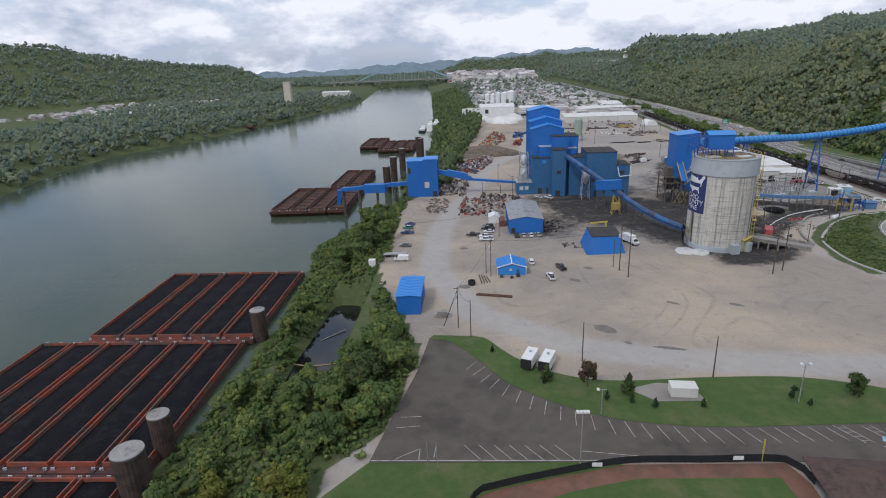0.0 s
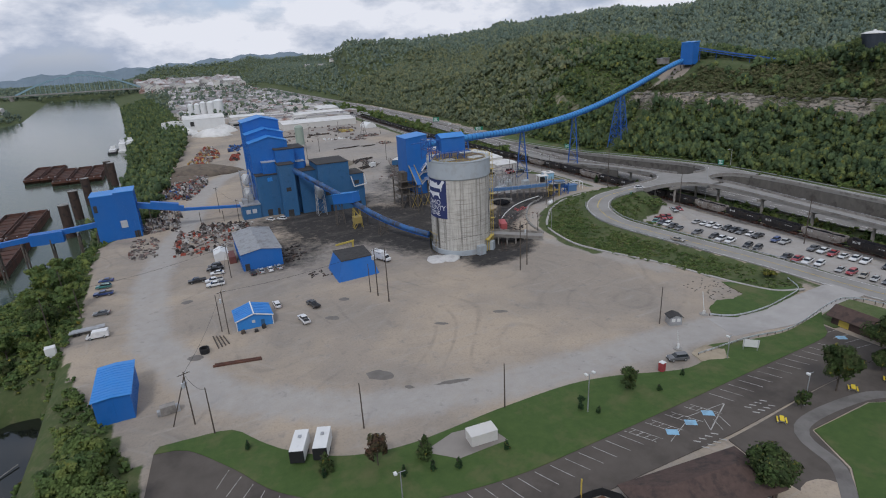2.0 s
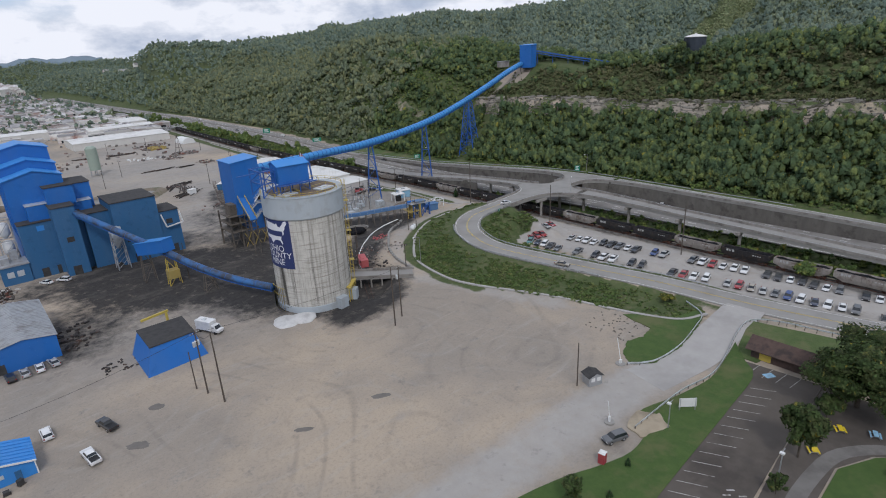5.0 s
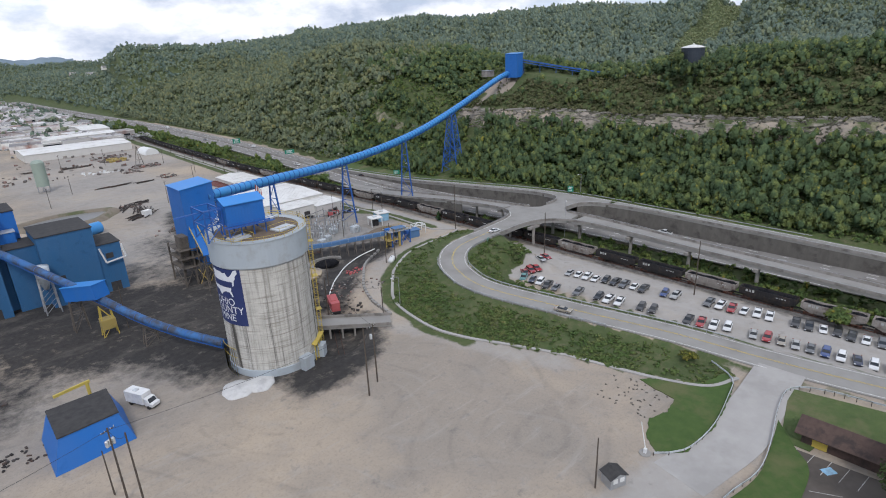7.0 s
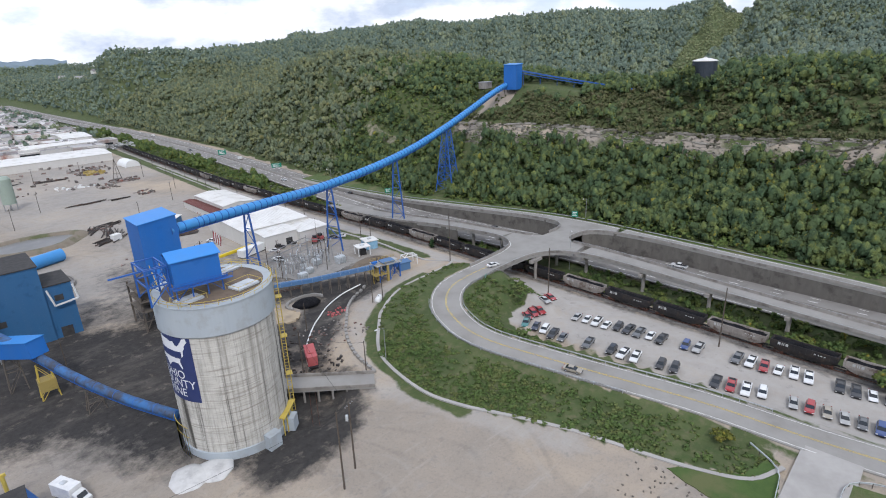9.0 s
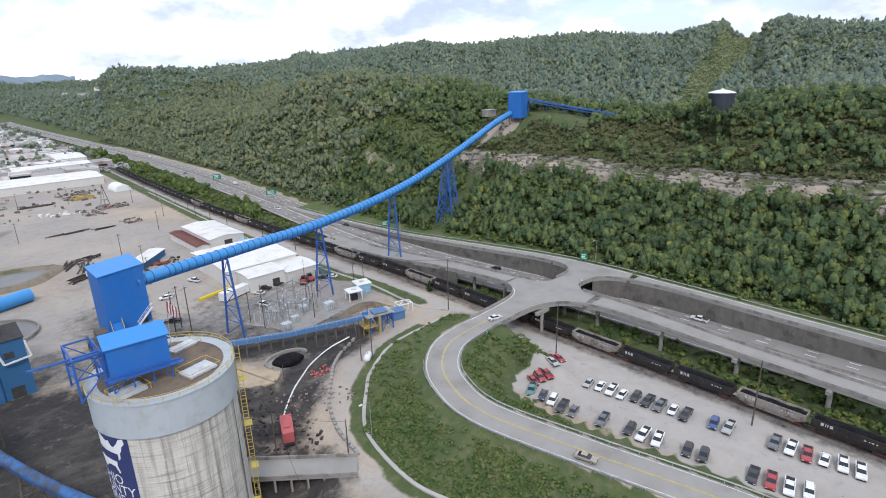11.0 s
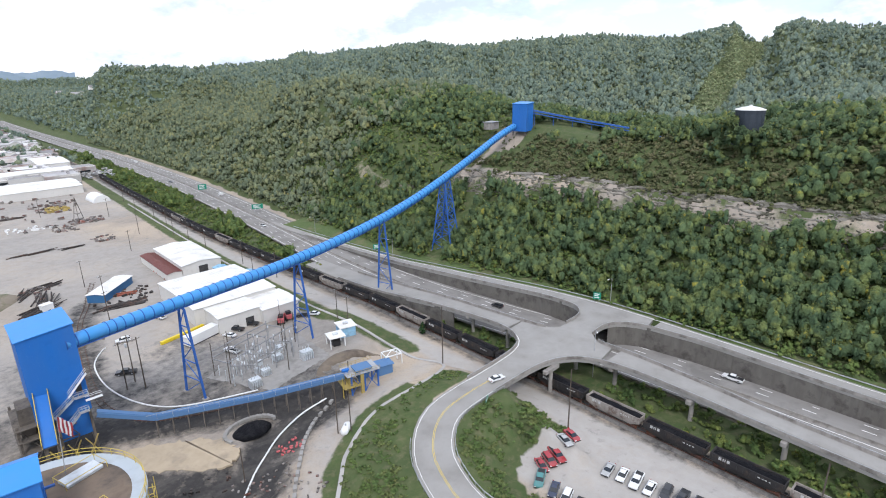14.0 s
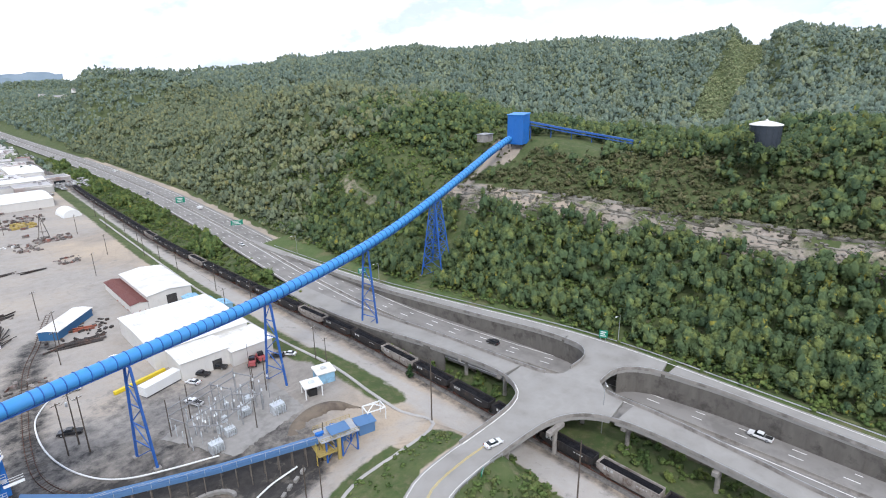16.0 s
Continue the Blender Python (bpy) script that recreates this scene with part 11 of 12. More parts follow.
shed("rust_roof_shed", 158.0, 379.0, 164.2, 416.0, 3.6, 4.2, "y", "wall_white", "rust_red", "lean-to shed with a rust red roof", "shed")
for k, (x, y) in enumerate(((178.5, 371), (181.5, 363), (184.8, 356))):
    shed("blue_store", x - 2.6, y - 3.4, x + 2.6, y + 3.4, 3.4, 4.0, "y", "bay_blue", "bay_blue", "small blue metal store shed", "shed")
ft = shed("equipment_shed", 126.5, 379.5, 133.5, 401.0, 3.4, 3.8, "y", "blue_dull", "white_roof", "long dark blue shed with a white roof", "shed")
ft.matrix_basis = pose(136.8, 383.5, 0, 0, 0, -42) @ pose(-130, -390.2, 0) @ ft.matrix_basis
tr = thing("office_trailer", pose(147.0, 313.5, 0, 0, 0, 18), "white office trailer beside the warehouse", "trailer")
part("box_body", Shape().box(-6.0, -1.7, 0.5, 6.0, 1.7, 3.5, c=0.06), M["white"], tr)
part("corrugation", ribbed_box(-6.0, -1.7, 0.6, 6, 1.7, 3.4, 0.5, 0.03), M["white"], tr)
part("skirt", Shape().box(-5.8, -1.6, -0.2, 5.8, 1.6, 0.5), M["dark"], tr)
yb = thing("yellow_boom", pose(143.5, 321.0, 0, 0, 0, 14), "yellow crane boom section lying on the gravel", "crane boom")
part("boom_section", Shape().box(-8, -0.5, 0.2, 8, 0.5, 1.2), M["bright_yellow"], yb)
for k, (x, y, sc) in enumerate(((172.8, 306.5, 1.0), (176.0, 307.5, 0.9))):
    t = thing("red_loader", pose(x, y, 0, 0, 0, 60 + 20 * k), "bright red wheeled loader beside the warehouse", "loader")
    part("machine_body", Shape().box(-2.6 * sc, -1.1, 0.9, 1.4 * sc, 1.1, 2.2, c=0.15), M["pink_red"], t)
    part("cab", Shape().box(-1.2, -0.9, 2.2, 0.4, 0.9, 3.2, c=0.1), M["glass"], t)
    part("bucket", Shape().box(2.6 * sc, -1.3, 0.2, 3.6 * sc, 1.3, 1.2, c=0.1), M["pink_red"], t)
    part("lift_arm", Shape().bar((1.0, 0.7, 1.8), (3.0 * sc, 0.7, 0.8), 0.25).bar((1.0, -0.7, 1.8), (3.0 * sc, -0.7, 0.8), 0.25), M["pink_red"], t)
    for sx_ in (-1.7, 1.1):
        for sy_ in (-1.1, 1.1):
            part("wheel", Shape().rod((sx_, sy_ - 0.25, 0.75), (sx_, sy_ + 0.25, 0.75), 0.75, n=14), M["tyre"], t)
# settling pond and thickener in the north yard
tk = thing("thickener", pose(74, 338, 0), "round thickener basin with a steel rim", "basin")
part("rim_wall", Shape().lathe([(14.2, -0.2), (14.2, 1.2), (13.8, 1.2), (13.8, 0.2)], 60), M["concrete_wall"], tk)
part("slurry", Shape().lathe([(13.8, 0.55), (0.1, 0.6)], 60), M["slurry"], tk, "grey slurry")
part("walkway", Shape().bar((-14, 0, 2), (0, 0, 2), 1.2, 0.4), M["steel_blue"], tk)
bt_ = thing("blue_tank", pose(84, 366, 1.6, 0, 0, 22), "large blue tube section lying on the yard", "tank")
part("drum", Shape().rod((-7, 0, 1.0), (7, 0, 1.0), 2.6, n=28), M["tube"], bt_, smooth=False)
s = Shape().rings([[Vector((84 + rx * math.cos(a) * (1 + 0.15 * math.sin(3 * a)), 402 + ry * math.sin(a), z)) for a in [2 * math.pi * i / 36 for i in range(36)]] for rx, ry, z in ((24, 17, -0.2), (21, 14, 1.6), (18, 11.5, 1.5), (16, 10, 0.25))], caps=False)
M["earth"] = surface("brown_earth", (0.17, 0.14, 0.105), (0.22, 0.185, 0.14), 0.3, (0.09, 0.10, 0.045), 0.12, 0.95, 0, 0.5, 0.08)
solo("pond_bank", s, M["earth"], "earth bank round the settling pond", "bank", kind="structure", smooth=True)
solo("water_settling_pond", Shape().lathe([(16, 0.1), (16, 0.62), (0.1, 0.66)], 30, pose(84, 402, 0) @ Matrix.Diagonal((1.2, 0.75, 1, 1))), M["slurry"], "still settling pond", "pond", kind="structure")
sil = thing("stone_silo", pose(90, 491, 0), "pale green cylindrical silo in the north yard", "silo")
M["pale_green"] = paint("pale_green_paint", (0.30, 0.36, 0.30), 0.2, 0.6)
part("shell", Shape().lathe([(3.4, 4), (3.4, 18), (2.2, 19.4), (0.3, 19.6)], 28), M["pale_green"], sil)
for a in range(4):
    part("leg", Shape().bar((3 * math.cos(a * 1.57), 3 * math.sin(a * 1.57), -0.2), (3 * math.cos(a * 1.57), 3 * math.sin(a * 1.57), 4.4), 0.4), M["steel"], sil)
# concrete path on the bank, lamp on the slip road, signs
path = curve([(158, 119.2, 0.2), (150.7, 122.5, 0.2), (146.7, 130.3, 0.2), (143.9, 139.9, 0.2), (140.6, 153.3, 0.2), (135.6, 166.3, 0.2), (130.6, 178, 0.2), (128.6, 190, 0.2), (132.3, 209, 0.2), (143.4, 223.8, 0.2), (149, 229.2, 0.2), (161.5, 236, 0.1), (174.4, 236.6, 0), (186.4, 237.3, 0), (190.6, 241.3, 0), (189.6, 250.5, 0), (189.6, 265.5, 0), (190.5, 288, 0), (187.5, 320, 0), (186.5, 360, 0), (187, 420, 0.1), (191, 560, 0.2)], 2.0)
path = [Vector((p.x, p.y, max(p.z + 0.1, float(land(p.x, p.y)) + 0.14))) for p in path]
solo("pavement_path", Shape().strip(offset(path, -0.45), offset(path, 0.45), 0.35), M["haul"], "narrow pale concrete drain path along the bank", "path", kind="structure")
M["sign_green"] = surface("green_sign_face", (0.01, 0.19, 0.12), (0.012, 0.22, 0.14), 1.0, None, 0.1, 0.4, 0, 0, 0)


def road_sign(x, y, z, yaw, w, h, up, arm=False):
    t = thing("road_sign", pose(x, y, z, 0, 0, yaw), "green highway sign with white lines on a steel post", "sign", "road signs")
    part("panel", Shape().box(-w / 2, -0.06, up, w / 2, 0.06, up + h), M["sign_green"], t)
    for k in range(3):
        part("text_bar", Shape().box(-w * 0.36, -0.08, up + h * (0.2 + 0.26 * k), w * (0.3 - 0.12 * (k % 2)), -0.06, up + h * (0.2 + 0.26 * k) + h * 0.12), M["white"], t)
    for sx_ in (-w * 0.3, w * 0.3):
        part("post", Shape().box(sx_ - 0.06, 0.07, -0.5, sx_ + 0.06, 0.19, up + h), M["steel"], t)


road_sign(254.5, 228.5, 6.2, -62, 2.6, 2.6, 1.0)
road_sign(245.0, 345.0, 0.8, -25, 3.6, 2.4, 1.5)
road_sign(243.5, 470.0, 0.2, -20, 7.0, 3.0, 2.0)
road_sign(243.0, 560.0, 0.2, -20, 6.0, 4.0, 2.0)
road_sign(182.2, 215.6, 4.4, 30, 2.2, 1.0, 0.7)
def hwy_lamp(x, y, z, h, yaw):
    t = thing("street_lamp", pose(x, y, z, 0, 0, yaw), "tall slender highway lamp with a bracket arm", "lamp", "highway lamps")
    part("pole", Shape().rod((0, 0, -0.5), (0, 0, h), 0.12, 0.07), M["steel"], t)
    part("arm", Shape().bar((0, 0, h - 0.1), (-2.2, 0, h + 0.3), 0.09), M["steel"], t)
    part("lamp_head", Shape().box(-2.9, -0.16, h + 0.2, -2.1, 0.16, h + 0.4), M["white"], t)


for x, y, z, h, yaw in ((256.8, 224.5, 6, 9.5, 0), (223.0, 209.8, -2.2, 15, 40), (243.5, 400, 0.2, 9, 0), (243, 330, 2, 9, 0), (242, 620, 0, 9, 0), (132.0, 206.4, 0.2, 9, 0)):
    hwy_lamp(x, y, z, h, yaw)
# guard rail and delineators along the far slip road
guard = [p + Vector((0.9, 0, 0.05)) for p in upto(far_out, 60, 420)]
t = thing("guard_rail", pose(0, 0, 0), "galvanised steel guard rail along the hill foot", "guard rail", kind="structure")
part("beam", sweep(guard, [(-0.04, 0.45), (-0.1, 0.53), (-0.04, 0.6), (-0.1, 0.68), (-0.04, 0.76), (0.02, 0.76), (0.02, 0.45)]), M["steel"], t)
# rock cut: broken beds of stone along the bench
g = np.random.default_rng(21)
s = Shape()
ys = np.arange(52, 350, 1.0)
for k in range(10):
    d = 44.8 + k * 1.25 + 0.5 * np.sin(ys / 23 + k * 0.3) + 0.6 * np.sin(ys / 6.1 + 1.9 * k) + 0.4 * np.sin(ys / 2.7 + 3.1 * k)
    h = 0.5 * np.clip(0.25 + 0.7 * np.sin(ys / 9.7 + 4.1 * k) + 0.5 * np.sin(ys / 4.3 + 7.3 * k), -0.2, 1.4)
    x = line_at("hill_foot", ys) + d + 0.14 * g.normal(size=len(ys))
    z = land(x, ys)
    i = 0
    while i < len(ys) - 4:
        n_ = int(g.integers(5, 14))
        f_ = [Vector((x[q_], ys[q_], z[q_])) for q_ in range(i, min(i + n_ + 1, len(ys)))]
        hs = [max(0.03, h[q_] * g.uniform(0.75, 1.15)) for q_ in range(i, min(i + n_ + 1, len(ys)))]
        if h[i] > -0.05 and len(f_) > 2:
            s.rings([[p + Vector((0, 0, -0.9)) for p in f_] + [p + Vector((2.0, 0, -0.6)) for p in reversed(f_)],
                     [p + Vector((0.1, 0, e_)) for p, e_ in zip(f_, hs)] + [p + Vector((1.7, 0, e_ + 0.75)) for p, e_ in zip(reversed(f_), reversed(hs))]])
        i += n_
for k in range(1500):
    y = g.uniform(58, 346)
    x = float(line_at("hill_foot", y)) + g.uniform(44.5, 58)
    l, w, h_ = g.uniform(0.3, 1.5), g.uniform(0.3, 1.0), g.uniform(0.2, 0.7)
    s.box(-w / 2, -l / 2, -0.3, w / 2, l / 2, h_, pose(x, y, float(land(x, y)), g.uniform(-20, 20), g.uniform(-30, 5), g.uniform(-40, 40)), 0.08)
solo("rock_ledge", s, M["rock"], "broken pale rock ledges of the road cut", "rock", kind="stuff")

# denser gantries, insulators and switchgear of the substation
g2 = random.Random(77)
for i in range(26):
    u_, v_ = g2.uniform(0, 1), g2.uniform(0, 1)
    x, y = 142 + 22 * u_ + 4 * v_, 283 + 7 * u_ - 9 * v_ + 3
    h = g2.choice((3.2, 4.4, 5.5, 7.0))
    part("switch_post", Shape().bar((x, y, -0.2), (x, y, h), 0.14), M["galv"], sub)
    part("insulator_stack", Shape().lathe([(0.1, h), (0.24, h + 0.15), (0.1, h + 0.3), (0.24, h + 0.45), (0.1, h + 0.6), (0.22, h + 0.75), (0.05, h + 0.9)], 8, pose(x, y, 0)), M["hatch"], sub)
    if i % 3 == 0:
        part("bus_bar", Shape().bar((x, y, h + 0.9), (x + 6.6, y + 2.1, h + 0.9), 0.09), M["galv"], sub)
    if i % 5 == 0:
        part("switch_cabinet", Shape().box(-0.7, -0.5, 0, 0.7, 0.5, 1.8, pose(x + 1.2, y - 0.8, 0, 0, 0, 18), 0.05), M["hatch"], sub)
for x, y in ((142, 279), (166, 293), (158, 274)):
    part("lightning_mast", Shape().rod((x, y, -0.2), (x, y, 15), 0.16, 0.05), M["wood"], sub)

# ---------------------------------------------------------------- loose stock and small buildings in the north-east yard
cab = thing("site_cabin", pose(114.2, 381.2, 0, 0, 0, 20), "small white site cabin beside the pipe stack", "cabin")
part("box_body", Shape().box(-1.9, -1.4, 0.1, 1.9, 1.4, 2.7, c=0.06), M["white"], cab)
part("roof_sheet", Shape().box(-2.0, -1.5, 2.7, 2.0, 1.5, 2.82), M["white_roof"], cab)
M["red_lead"] = surface("red_lead_steel", (0.30, 0.085, 0.05), (0.38, 0.13, 0.08), 0.8, (0.16, 0.07, 0.05), 0.4, 0.8, 0, 0.1, 0.02)
for k, (x, y, yaw, l) in enumerate(((139.0, 376.6, -18, 10.5), (140.6, 378.2, -18, 9.0), (136.4, 380.6, 42, 12.0), (142.8, 388.6, 52, 9.0), (145.2, 391.6, 50, 7.5))):
    solo("steel_girder", Shape().box(-l / 2, -0.3, 0, l / 2, 0.3, 0.12).box(-l / 2, -0.06, 0.12, l / 2, 0.06, 0.6).box(-l / 2, -0.3, 0.6, l / 2, 0.3, 0.72), M["red_lead"] if k < 4 else M["rust"], "long red steel girder lying on the yard", "girder", "steel girders").matrix_basis = pose(x, y, 0, 0, 0, yaw)
bundles("dark_stock", ((137, 364.5, -5, 14, 12, 2.6), (132, 366, 20, 8, 8, 2.0)), M["scrap_dark"], "dark steel stock laid on the yard", 51)
heap("red_scrap", 158, 163, 378, 404, 60, 1.6, M["red_lead"], "red parts heaped along the lean-to shed", 52)
heap("machine_heap", 144, 158, 570, 582, 60, 4.2, M["ochre"], "tan machines and parts standing together", 53)
heap("mast_scrap", 150, 168, 522, 534, 60, 3.4, M["scrap"], "stock heaped round the mast", 54)
heap("white_bags", 118, 140, 524, 536, 24, 3.0, M["white"], "white bags and sheets on the yard", 55)
mast = thing("lattice_mast", pose(155, 528, 0), "slender steel mast on three legs", "mast")
for a in (0.3, 2.4, 4.5):
    part("leg", Shape().bar((3.4 * math.cos(a), 3.4 * math.sin(a), -0.2), (0, 0, 15.5), 0.28), M["brown_steel"], mast)
part("brace_ring", Shape().bar((2.2, 0.7, 5.4), (-1.6, 1.5, 5.4), 0.16).bar((-1.6, 1.5, 5.4), (-0.5, -2.2, 5.4), 0.16).bar((-0.5, -2.2, 5.4), (2.2, 0.7, 5.4), 0.16), M["brown_steel"], mast)
for x, y, h in ((130.5, 398.8, 12.0), (131.4, 368.3, 13.0), (128.6, 352.0, 12.0), (171.7, 529.5, 12.0), (173.1, 472.4, 11.0), (140, 560, 12), (112, 560, 12), (100, 470, 11), (84, 440, 11), (186, 455, 10), (187.5, 530, 10), (160, 440, 11)):
    utility_pole(x, y, h, 1, 30)
arch_ = Shape()
prof_ = [(5.5 * math.cos(math.pi * i / 12), 5.0 * math.sin(math.pi * i / 12)) for i in range(13)]
arch_.rings([[Vector((px, yy, pz)) for px, pz in prof_] for yy in (-9, 9)])
solo("fabric_shelter", arch_, M["white"], "white arched fabric shelter near the railway", "shelter").matrix_basis = pose(179.5, 590, 0, 0, 0, 4)
for k in range(5):
    t = thing("stored_wagon", pose(168 + k * 0.6, 640 + k * 17, 0, 0, 0, -2), "rusty red flat wagon stored beside the railway", "wagon", "stored wagons")
    part("deck", Shape().box(-1.5, -7.6, 0.9, 1.5, 7.6, 2.2, c=0.1), M["rust_red"], t)
    for yy in (-5.4, 5.4):
        part("bogie", Shape().box(-1.1, yy - 1.3, 0, 1.1, yy + 1.3, 0.9, c=0.1), M["rust"], t)

# ---------------------------------------------------------------- far yards and town
M["town"] = surface("town_walls", (0.42, 0.40, 0.37), (0.70, 0.69, 0.66), 0.02, (0.26, 0.13, 0.10), 0.03, 0.85, 0, 0, 0, island=0.7)
M["town_roof"] = surface("town_roofs", (0.20, 0.19, 0.19), (0.60, 0.59, 0.58), 0.015, (0.16, 0.09, 0.07), 0.03, 0.85, 0, 0, 0, island=0.9)
M["tarp"] = surface("white_fabric_dome", (0.68, 0.69, 0.68), (0.76, 0.77, 0.76), 0.2, None, 0.1, 0.5, 0, 0.1, 0.1)


def house_rows(name, n, region, size, tall, seed, label):
    """Far houses, each a gabled block with its own windows, too small to pick apart."""
    g = random.Random(seed)
    a, r, w = Shape(), Shape(), Shape()
    made = 0
    for _ in range(n * 4):
        if made >= n:
            break
        x, y = g.uniform(*region[:2]), g.uniform(*region[2:])
        if x > float(line_at("median", y)) - 26 and x < 300 or float(line_at("water_left", y)) - 40 < x < float(line_at("bank_top", y)) + 12:
            continue
        if x < -300 and float(land(x, y)) > 14:
            continue
        made += 1
        sx_, sy_ = g.uniform(*size) / 2, g.uniform(*size) / 2
        h = g.uniform(*tall)
        m = pose(x, y, float(land(x, y)) - 0.5, 0, 0, g.choice((0, 90)) + g.uniform(-12, 12))
        ring_ = [(-sx_, 0), (sx_, 0), (sx_, h), (0, h + sx_ * 0.45), (-sx_, h)]
        a.rings([[m @ Vector((px, yy, pz)) for px, pz in ring_] for yy in (-sy_, sy_)])
        rr = [(-sx_ - 0.4, h - 0.1), (0, h + sx_ * 0.45 + 0.15), (sx_ + 0.4, h - 0.1), (sx_ + 0.4, h - 0.3), (0, h + sx_ * 0.45 - 0.05), (-sx_ - 0.4, h - 0.3)]
        r.rings([[m @ Vector((px, yy, pz)) for px, pz in rr] for yy in (-sy_ - 0.4, sy_ + 0.4)])
        for k in range(int(sx_ // 1.6)):
            w.box(-sx_ + 1 + k * 3.0, -sy_ - 0.06, h * 0.45, -sx_ + 2.1 + k * 3.0, -sy_ + 0.02, h * 0.75, m)
    t = tagged(new(name), label, "town houses", kind="stuff")
    part("house_walls", a, M["town"], t)
    part("house_roofs", r, M["town_roof"], t)
    part("house_windows", w, M["glass"], t)


def strip_blocks(n, region, seed):
    """Flat-roofed shops and stores with parapets, roof units and a dark shop front, and the cars parked round them."""
    g = random.Random(seed)
    a, r, w, c = Shape(), Shape(), Shape(), Shape()
    for _ in range(n):
        x, y = g.uniform(*region[:2]), g.uniform(*region[2:])
        if x > float(line_at("rail", y)) - 16 or x < float(line_at("bank_top", y)) + 15:
            continue
        sx_, sy_, h = g.uniform(9, 30), g.uniform(7, 15), g.uniform(4.0, 6.5)
        m = pose(x, y, 0, 0, 0, g.choice((0, 90, 0)) + g.uniform(-8, 8))
        a.box(-sx_, -sy_, -0.3, sx_, sy_, h, m)
        for q in ((-sx_, -sy_, sx_, -sy_ + 0.5), (-sx_, sy_ - 0.5, sx_, sy_), (-sx_, -sy_ + 0.5, -sx_ + 0.5, sy_ - 0.5), (sx_ - 0.5, -sy_ + 0.5, sx_, sy_ - 0.5)):
            a.box(q[0], q[1], h, q[2], q[3], h + 0.7, m)
        r.box(-sx_ + 0.5, -sy_ + 0.5, h, sx_ - 0.5, sy_ - 0.5, h + 0.15, m)
        for _k in range(g.randint(1, 4)):
            ux, uy = g.uniform(-sx_ * 0.8, sx_ * 0.7), g.uniform(-sy_ * 0.7, sy_ * 0.6)
            r.box(ux, uy, h + 0.15, ux + 2, uy + 1.6, h + 1.5, m)
        w.box(-sx_ * 0.8, -sy_ - 0.08, 0.6, sx_ * 0.8, -sy_ + 0.02, 3.0, m)
        for k in range(int(sx_ * 2 / 2.9)):
            for row_ in (0, 1, 2):
                if g.random() < 0.55:
                    q = m @ pose(-sx_ + k * 2.9 + 1, -sy_ - 8 - row_ * 9, 0.02, 0, 0, g.uniform(-4, 4))
                    c.box(-0.9, -2.2, 0.3, 0.9, 2.2, 0.95, q, 0.15)
                    c.box(-0.8, -1.3, 0.95, 0.8, 0.9, 1.5, q, 0.2)
    t = tagged(new("shop_blocks"), "flat-roofed pale shops and stores in the distance", "shops", kind="stuff")
    part("shop_walls", a, M["town"], t)
    part("shop_roofs", r, M["town_roof"], t)
    part("shop_fronts", w, M["glass"], t)
    tagged(part("far_cars", c, M["far_car"]), "cars parked round the distant shops", "cars", kind="stuff")


M["far_car"] = surface("far_car_paint", (0.02, 0.022, 0.025), (0.62, 0.62, 0.61), 0.35, (0.25, 0.03, 0.03), 0.5, 0.35, 0, 0, 0, island=0.9, lo3=0.62, hi3=0.66)
strip_blocks(64, (70, 196, 700, 1120), 21)
house_rows("town_houses", 560, (0, 205, 860, 1750), (7, 15), (3.5, 7), 3, "distant town of small houses along the river")
house_rows("town_center", 260, (-260, 240, 1750, 2300), (14, 34), (7, 26), 4, "distant town centre blocks")
house_rows("west_houses", 90, (-790, -590, 900, 1230), (8, 14), (3, 5), 5, "houses and trailers on the far bank")
house_rows("bank_houses", 60, (-700, -540, 1000, 1330), (7, 12), (3, 4.5), 15, "small white houses on the far flood plain")
house_rows("hill_houses", 24, (320, 620, 1250, 1700), (10, 18), (5, 8), 6, "houses high on the far hillside")
for k, (x, y, w, d, h) in enumerate(((140, 652, 78, 44, 6), (160, 730, 60, 24, 7), (80, 760, 40, 30, 8), (185, 800, 26, 60, 7))):
    shed("far_warehouse", x - w / 2, y - d / 2, x + w / 2, y + d / 2, h, h + 1.5, "x", "wall_white", "white_roof", "long pale warehouse beyond the yard", "warehouse")
shed("white_works", 8.5, 712, 51, 752, 12.5, 15.5, "x", "tarp", "white_roof", "large white works building with one dark doorway", "warehouse")
solo("doorway", Shape().box(15, 711.7, 5.2, 19, 712.3, 10), M["dark"], "dark square opening in the white works wall", "doorway", kind="structure")
shed("white_works_wing", -14, 726, 8.2, 760, 7.5, 9, "y", "tarp", "white_roof", "low white wing beside the works", "warehouse")


def mound(name, x, y, rx, ry, h, yaw, mat, label, seed):
    """A loose pile with slumped, gullied sides."""
    g = random.Random(seed)
    wob = [g.uniform(0.86, 1.12) for _ in range(36)]
    rings_ = []
    for f, z in ((1.0, -0.3), (0.82, 0.22), (0.6, 0.55), (0.36, 0.86), (0.12, 1.0)):
        rings_.append([pose(x, y, 0, 0, 0, yaw) @ Vector((rx * f * (wob[i] * f + 1 - f) * math.cos(i * math.pi / 18), ry * f * (wob[(i + 7) % 36] * f + 1 - f) * math.sin(i * math.pi / 18), h * z * g.uniform(0.93, 1.05))) for i in range(36)])
    return solo(name, Shape().rings(rings_), mat, label, "stockpile", "white stockpiles", smooth=True)


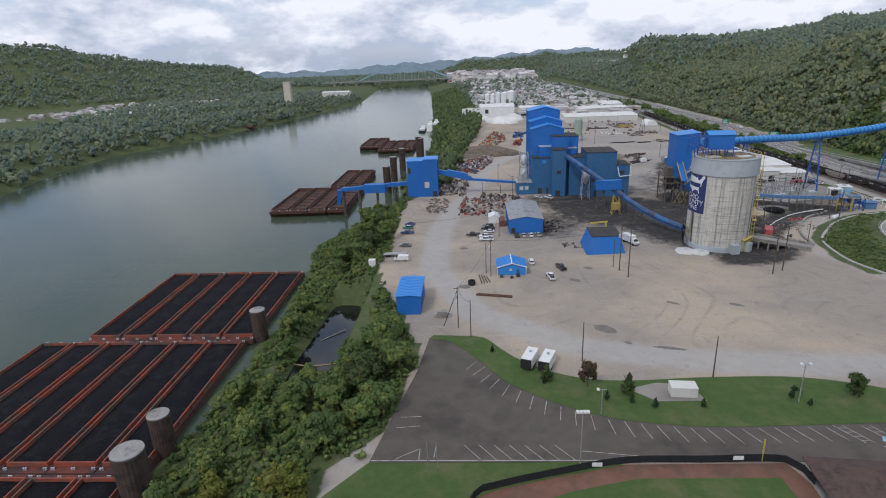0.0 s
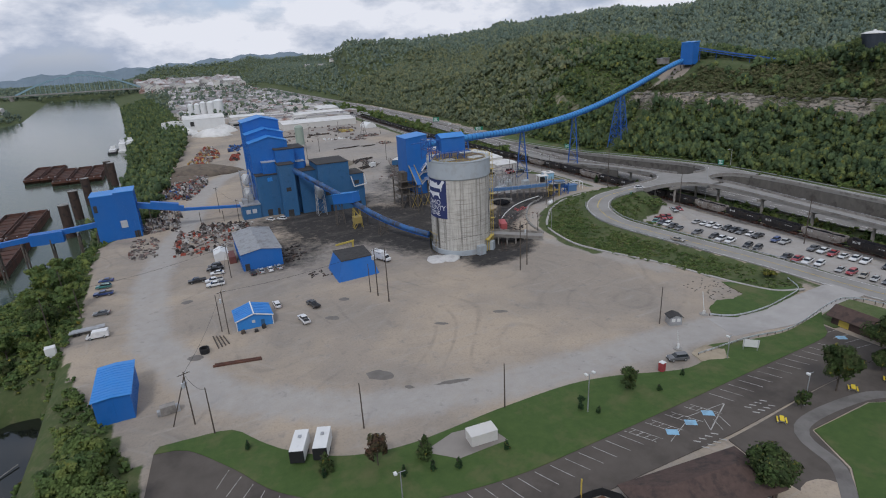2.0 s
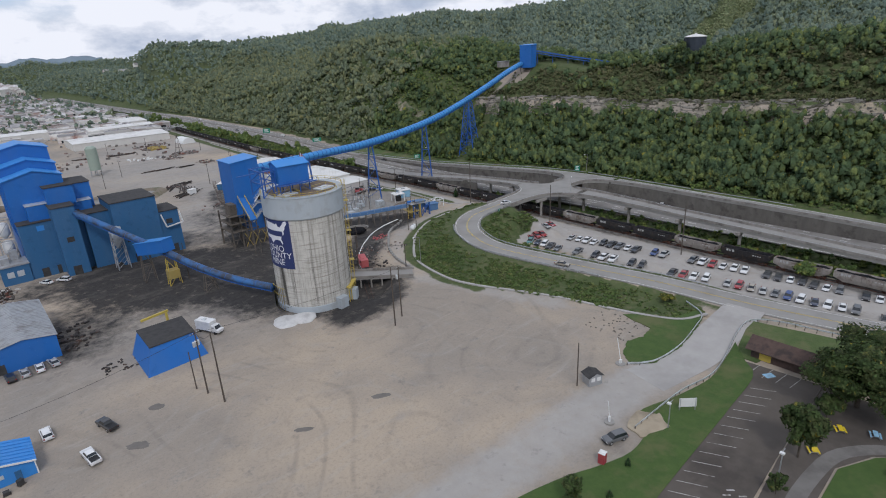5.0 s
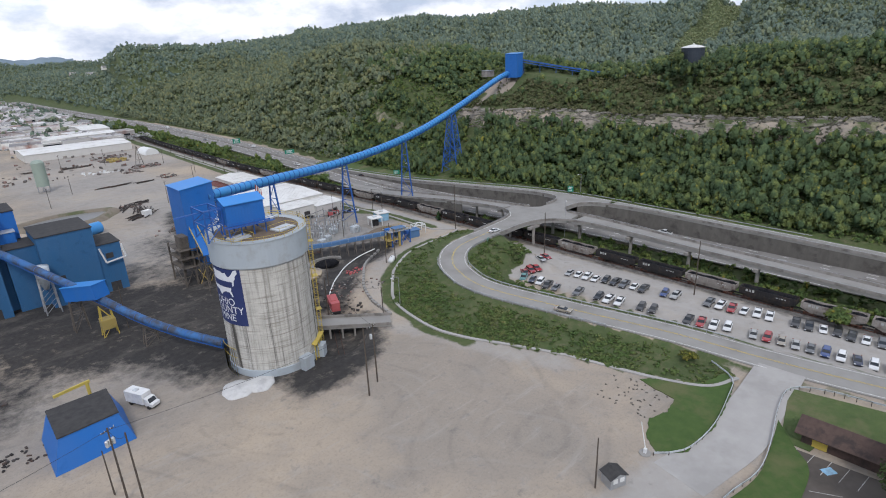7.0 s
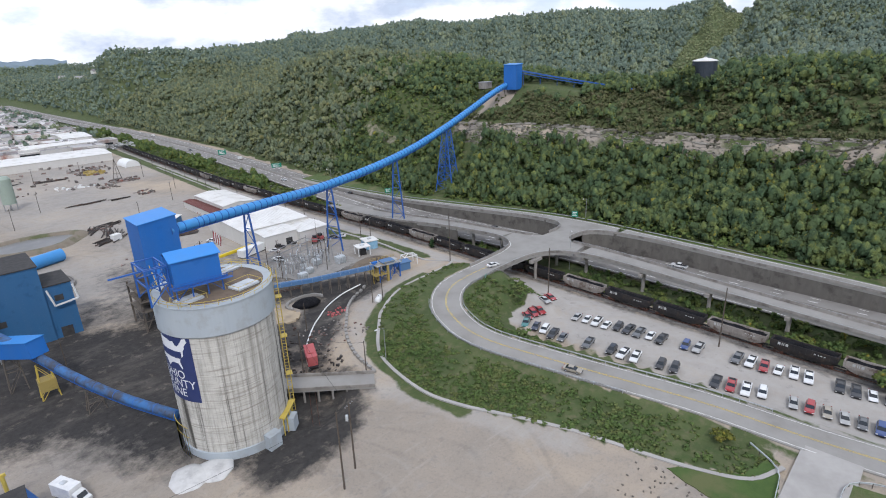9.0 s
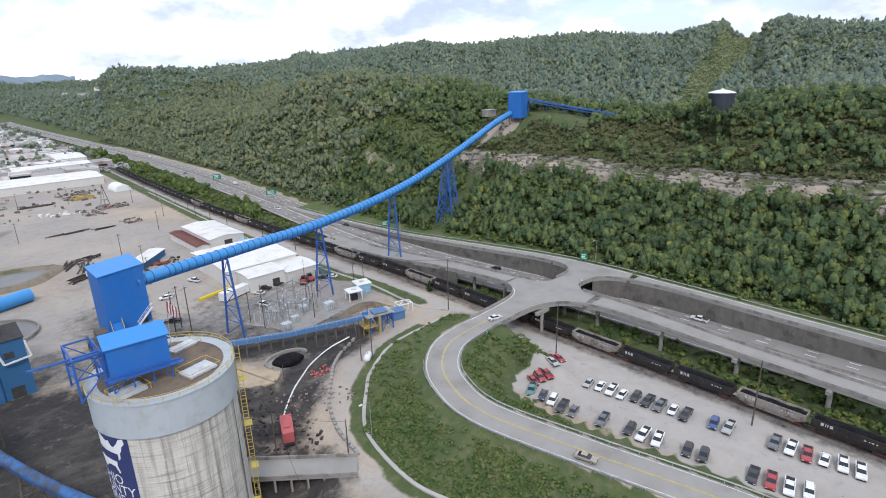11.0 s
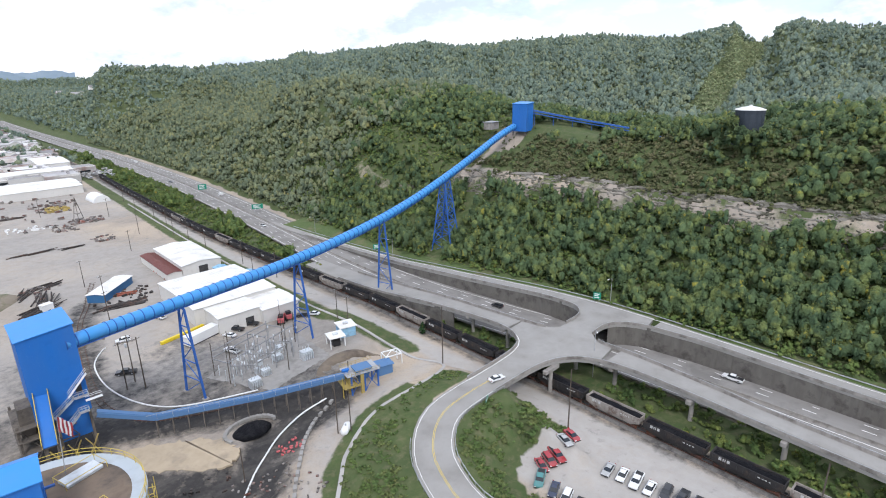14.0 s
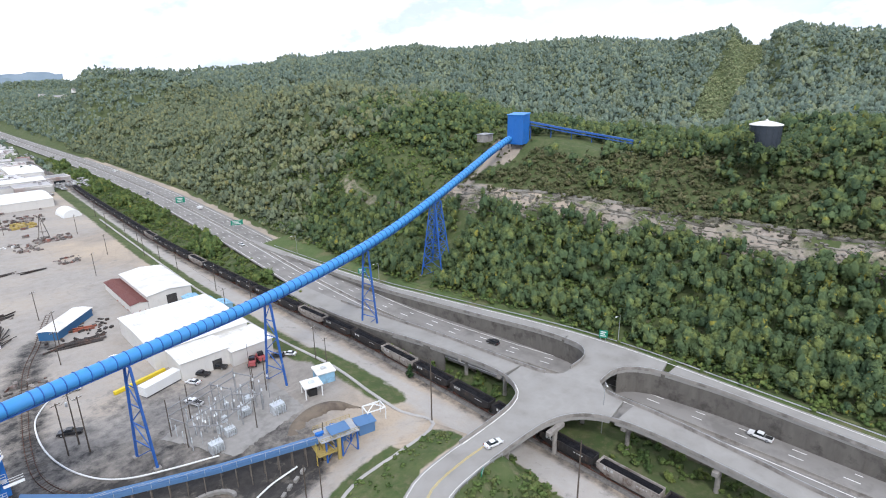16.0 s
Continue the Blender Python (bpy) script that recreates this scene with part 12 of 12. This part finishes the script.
M["white_mineral"] = surface("white_mineral", (0.60, 0.59, 0.56), (0.74, 0.73, 0.70), 0.12, (0.48, 0.46, 0.42), 0.05, 0.95, 0, 0.5, 0.3)
mound("stockpile", 32, 652, 24, 15, 7.0, -38, M["white_mineral"], "white mineral stockpile before the works", 1)
mound("stockpile", 10, 690, 20, 12, 6.0, -60, M["white_mineral"], "low white mineral stockpile beside the bank trees", 2)
mound("stockpile", 46, 676, 15, 14, 8.0, 10, M["white_mineral"], "steep white mineral stockpile against the works", 3)
for x, y, r, h in ((22, 872, 3.4, 18), (30, 871, 3.6, 18), (38, 868, 4, 20), (47, 864, 5, 20), (57, 860, 6, 22)):
    t = thing("white_silo", pose(x, y, 0), "tall white cylindrical silo beyond the yard", "silo", "white silos")
    part("shell", Shape().lathe([(r, -0.5), (r, h), (r * 0.3, h + 2), (0.2, h + 2)], 24), M["tarp"], t)
off = thing("pale_tower", pose(-355, 1094, 0), "tall pale concrete tower on the far bank", "tower")
M["buff"] = surface("buff_concrete", (0.52, 0.47, 0.38), (0.60, 0.55, 0.46), 0.1, None, 0.1, 0.8, 0, 0.1, 0.1)
part("shaft", Shape().box(-6.5, -6, -0.5, 6.5, 6, 41, c=0.5), M["buff"], off)
part("roof_parapet", Shape().box(-6.9, -6.4, 40.6, 6.9, 6.4, 41.8, c=0.5), M["buff"], off)
shed("far_bank_plant", -330, 1250, -270, 1275, 12, 14, "x", "wall_white", "white_roof", "white industrial building on the far bank", "warehouse")
arch = thing("arch_bridge", pose(-220, 1880, 0), "distant pale blue steel arch bridge over the river", "bridge")
M["arch"] = paint("pale_blue_steel", (0.25, 0.38, 0.45), 0.1, 0.6)
s = Shape()
n = 26
pts = [Vector((-150 + 300 * i / n, 0, 14 + 42 * math.sin(math.pi * i / n))) for i in range(n + 1)]
for a, b_ in zip(pts[:-1], pts[1:]):
    s.bar(a, b_, 5, 4)
for p in pts[1:-1]:
    s.bar(p, Vector((p.x, 0, 14)), 0.8)
part("arch_rib", s, M["arch"], arch)
part("deck", Shape().box(-260, -6, 11, 300, 6, 14), M["concrete"], arch)
for x in (-230, -160, 160, 230):
    part("bridge_pier", Shape().box(x - 4, -5, -16, x + 4, 5, 11), M["concrete_wall"], arch)
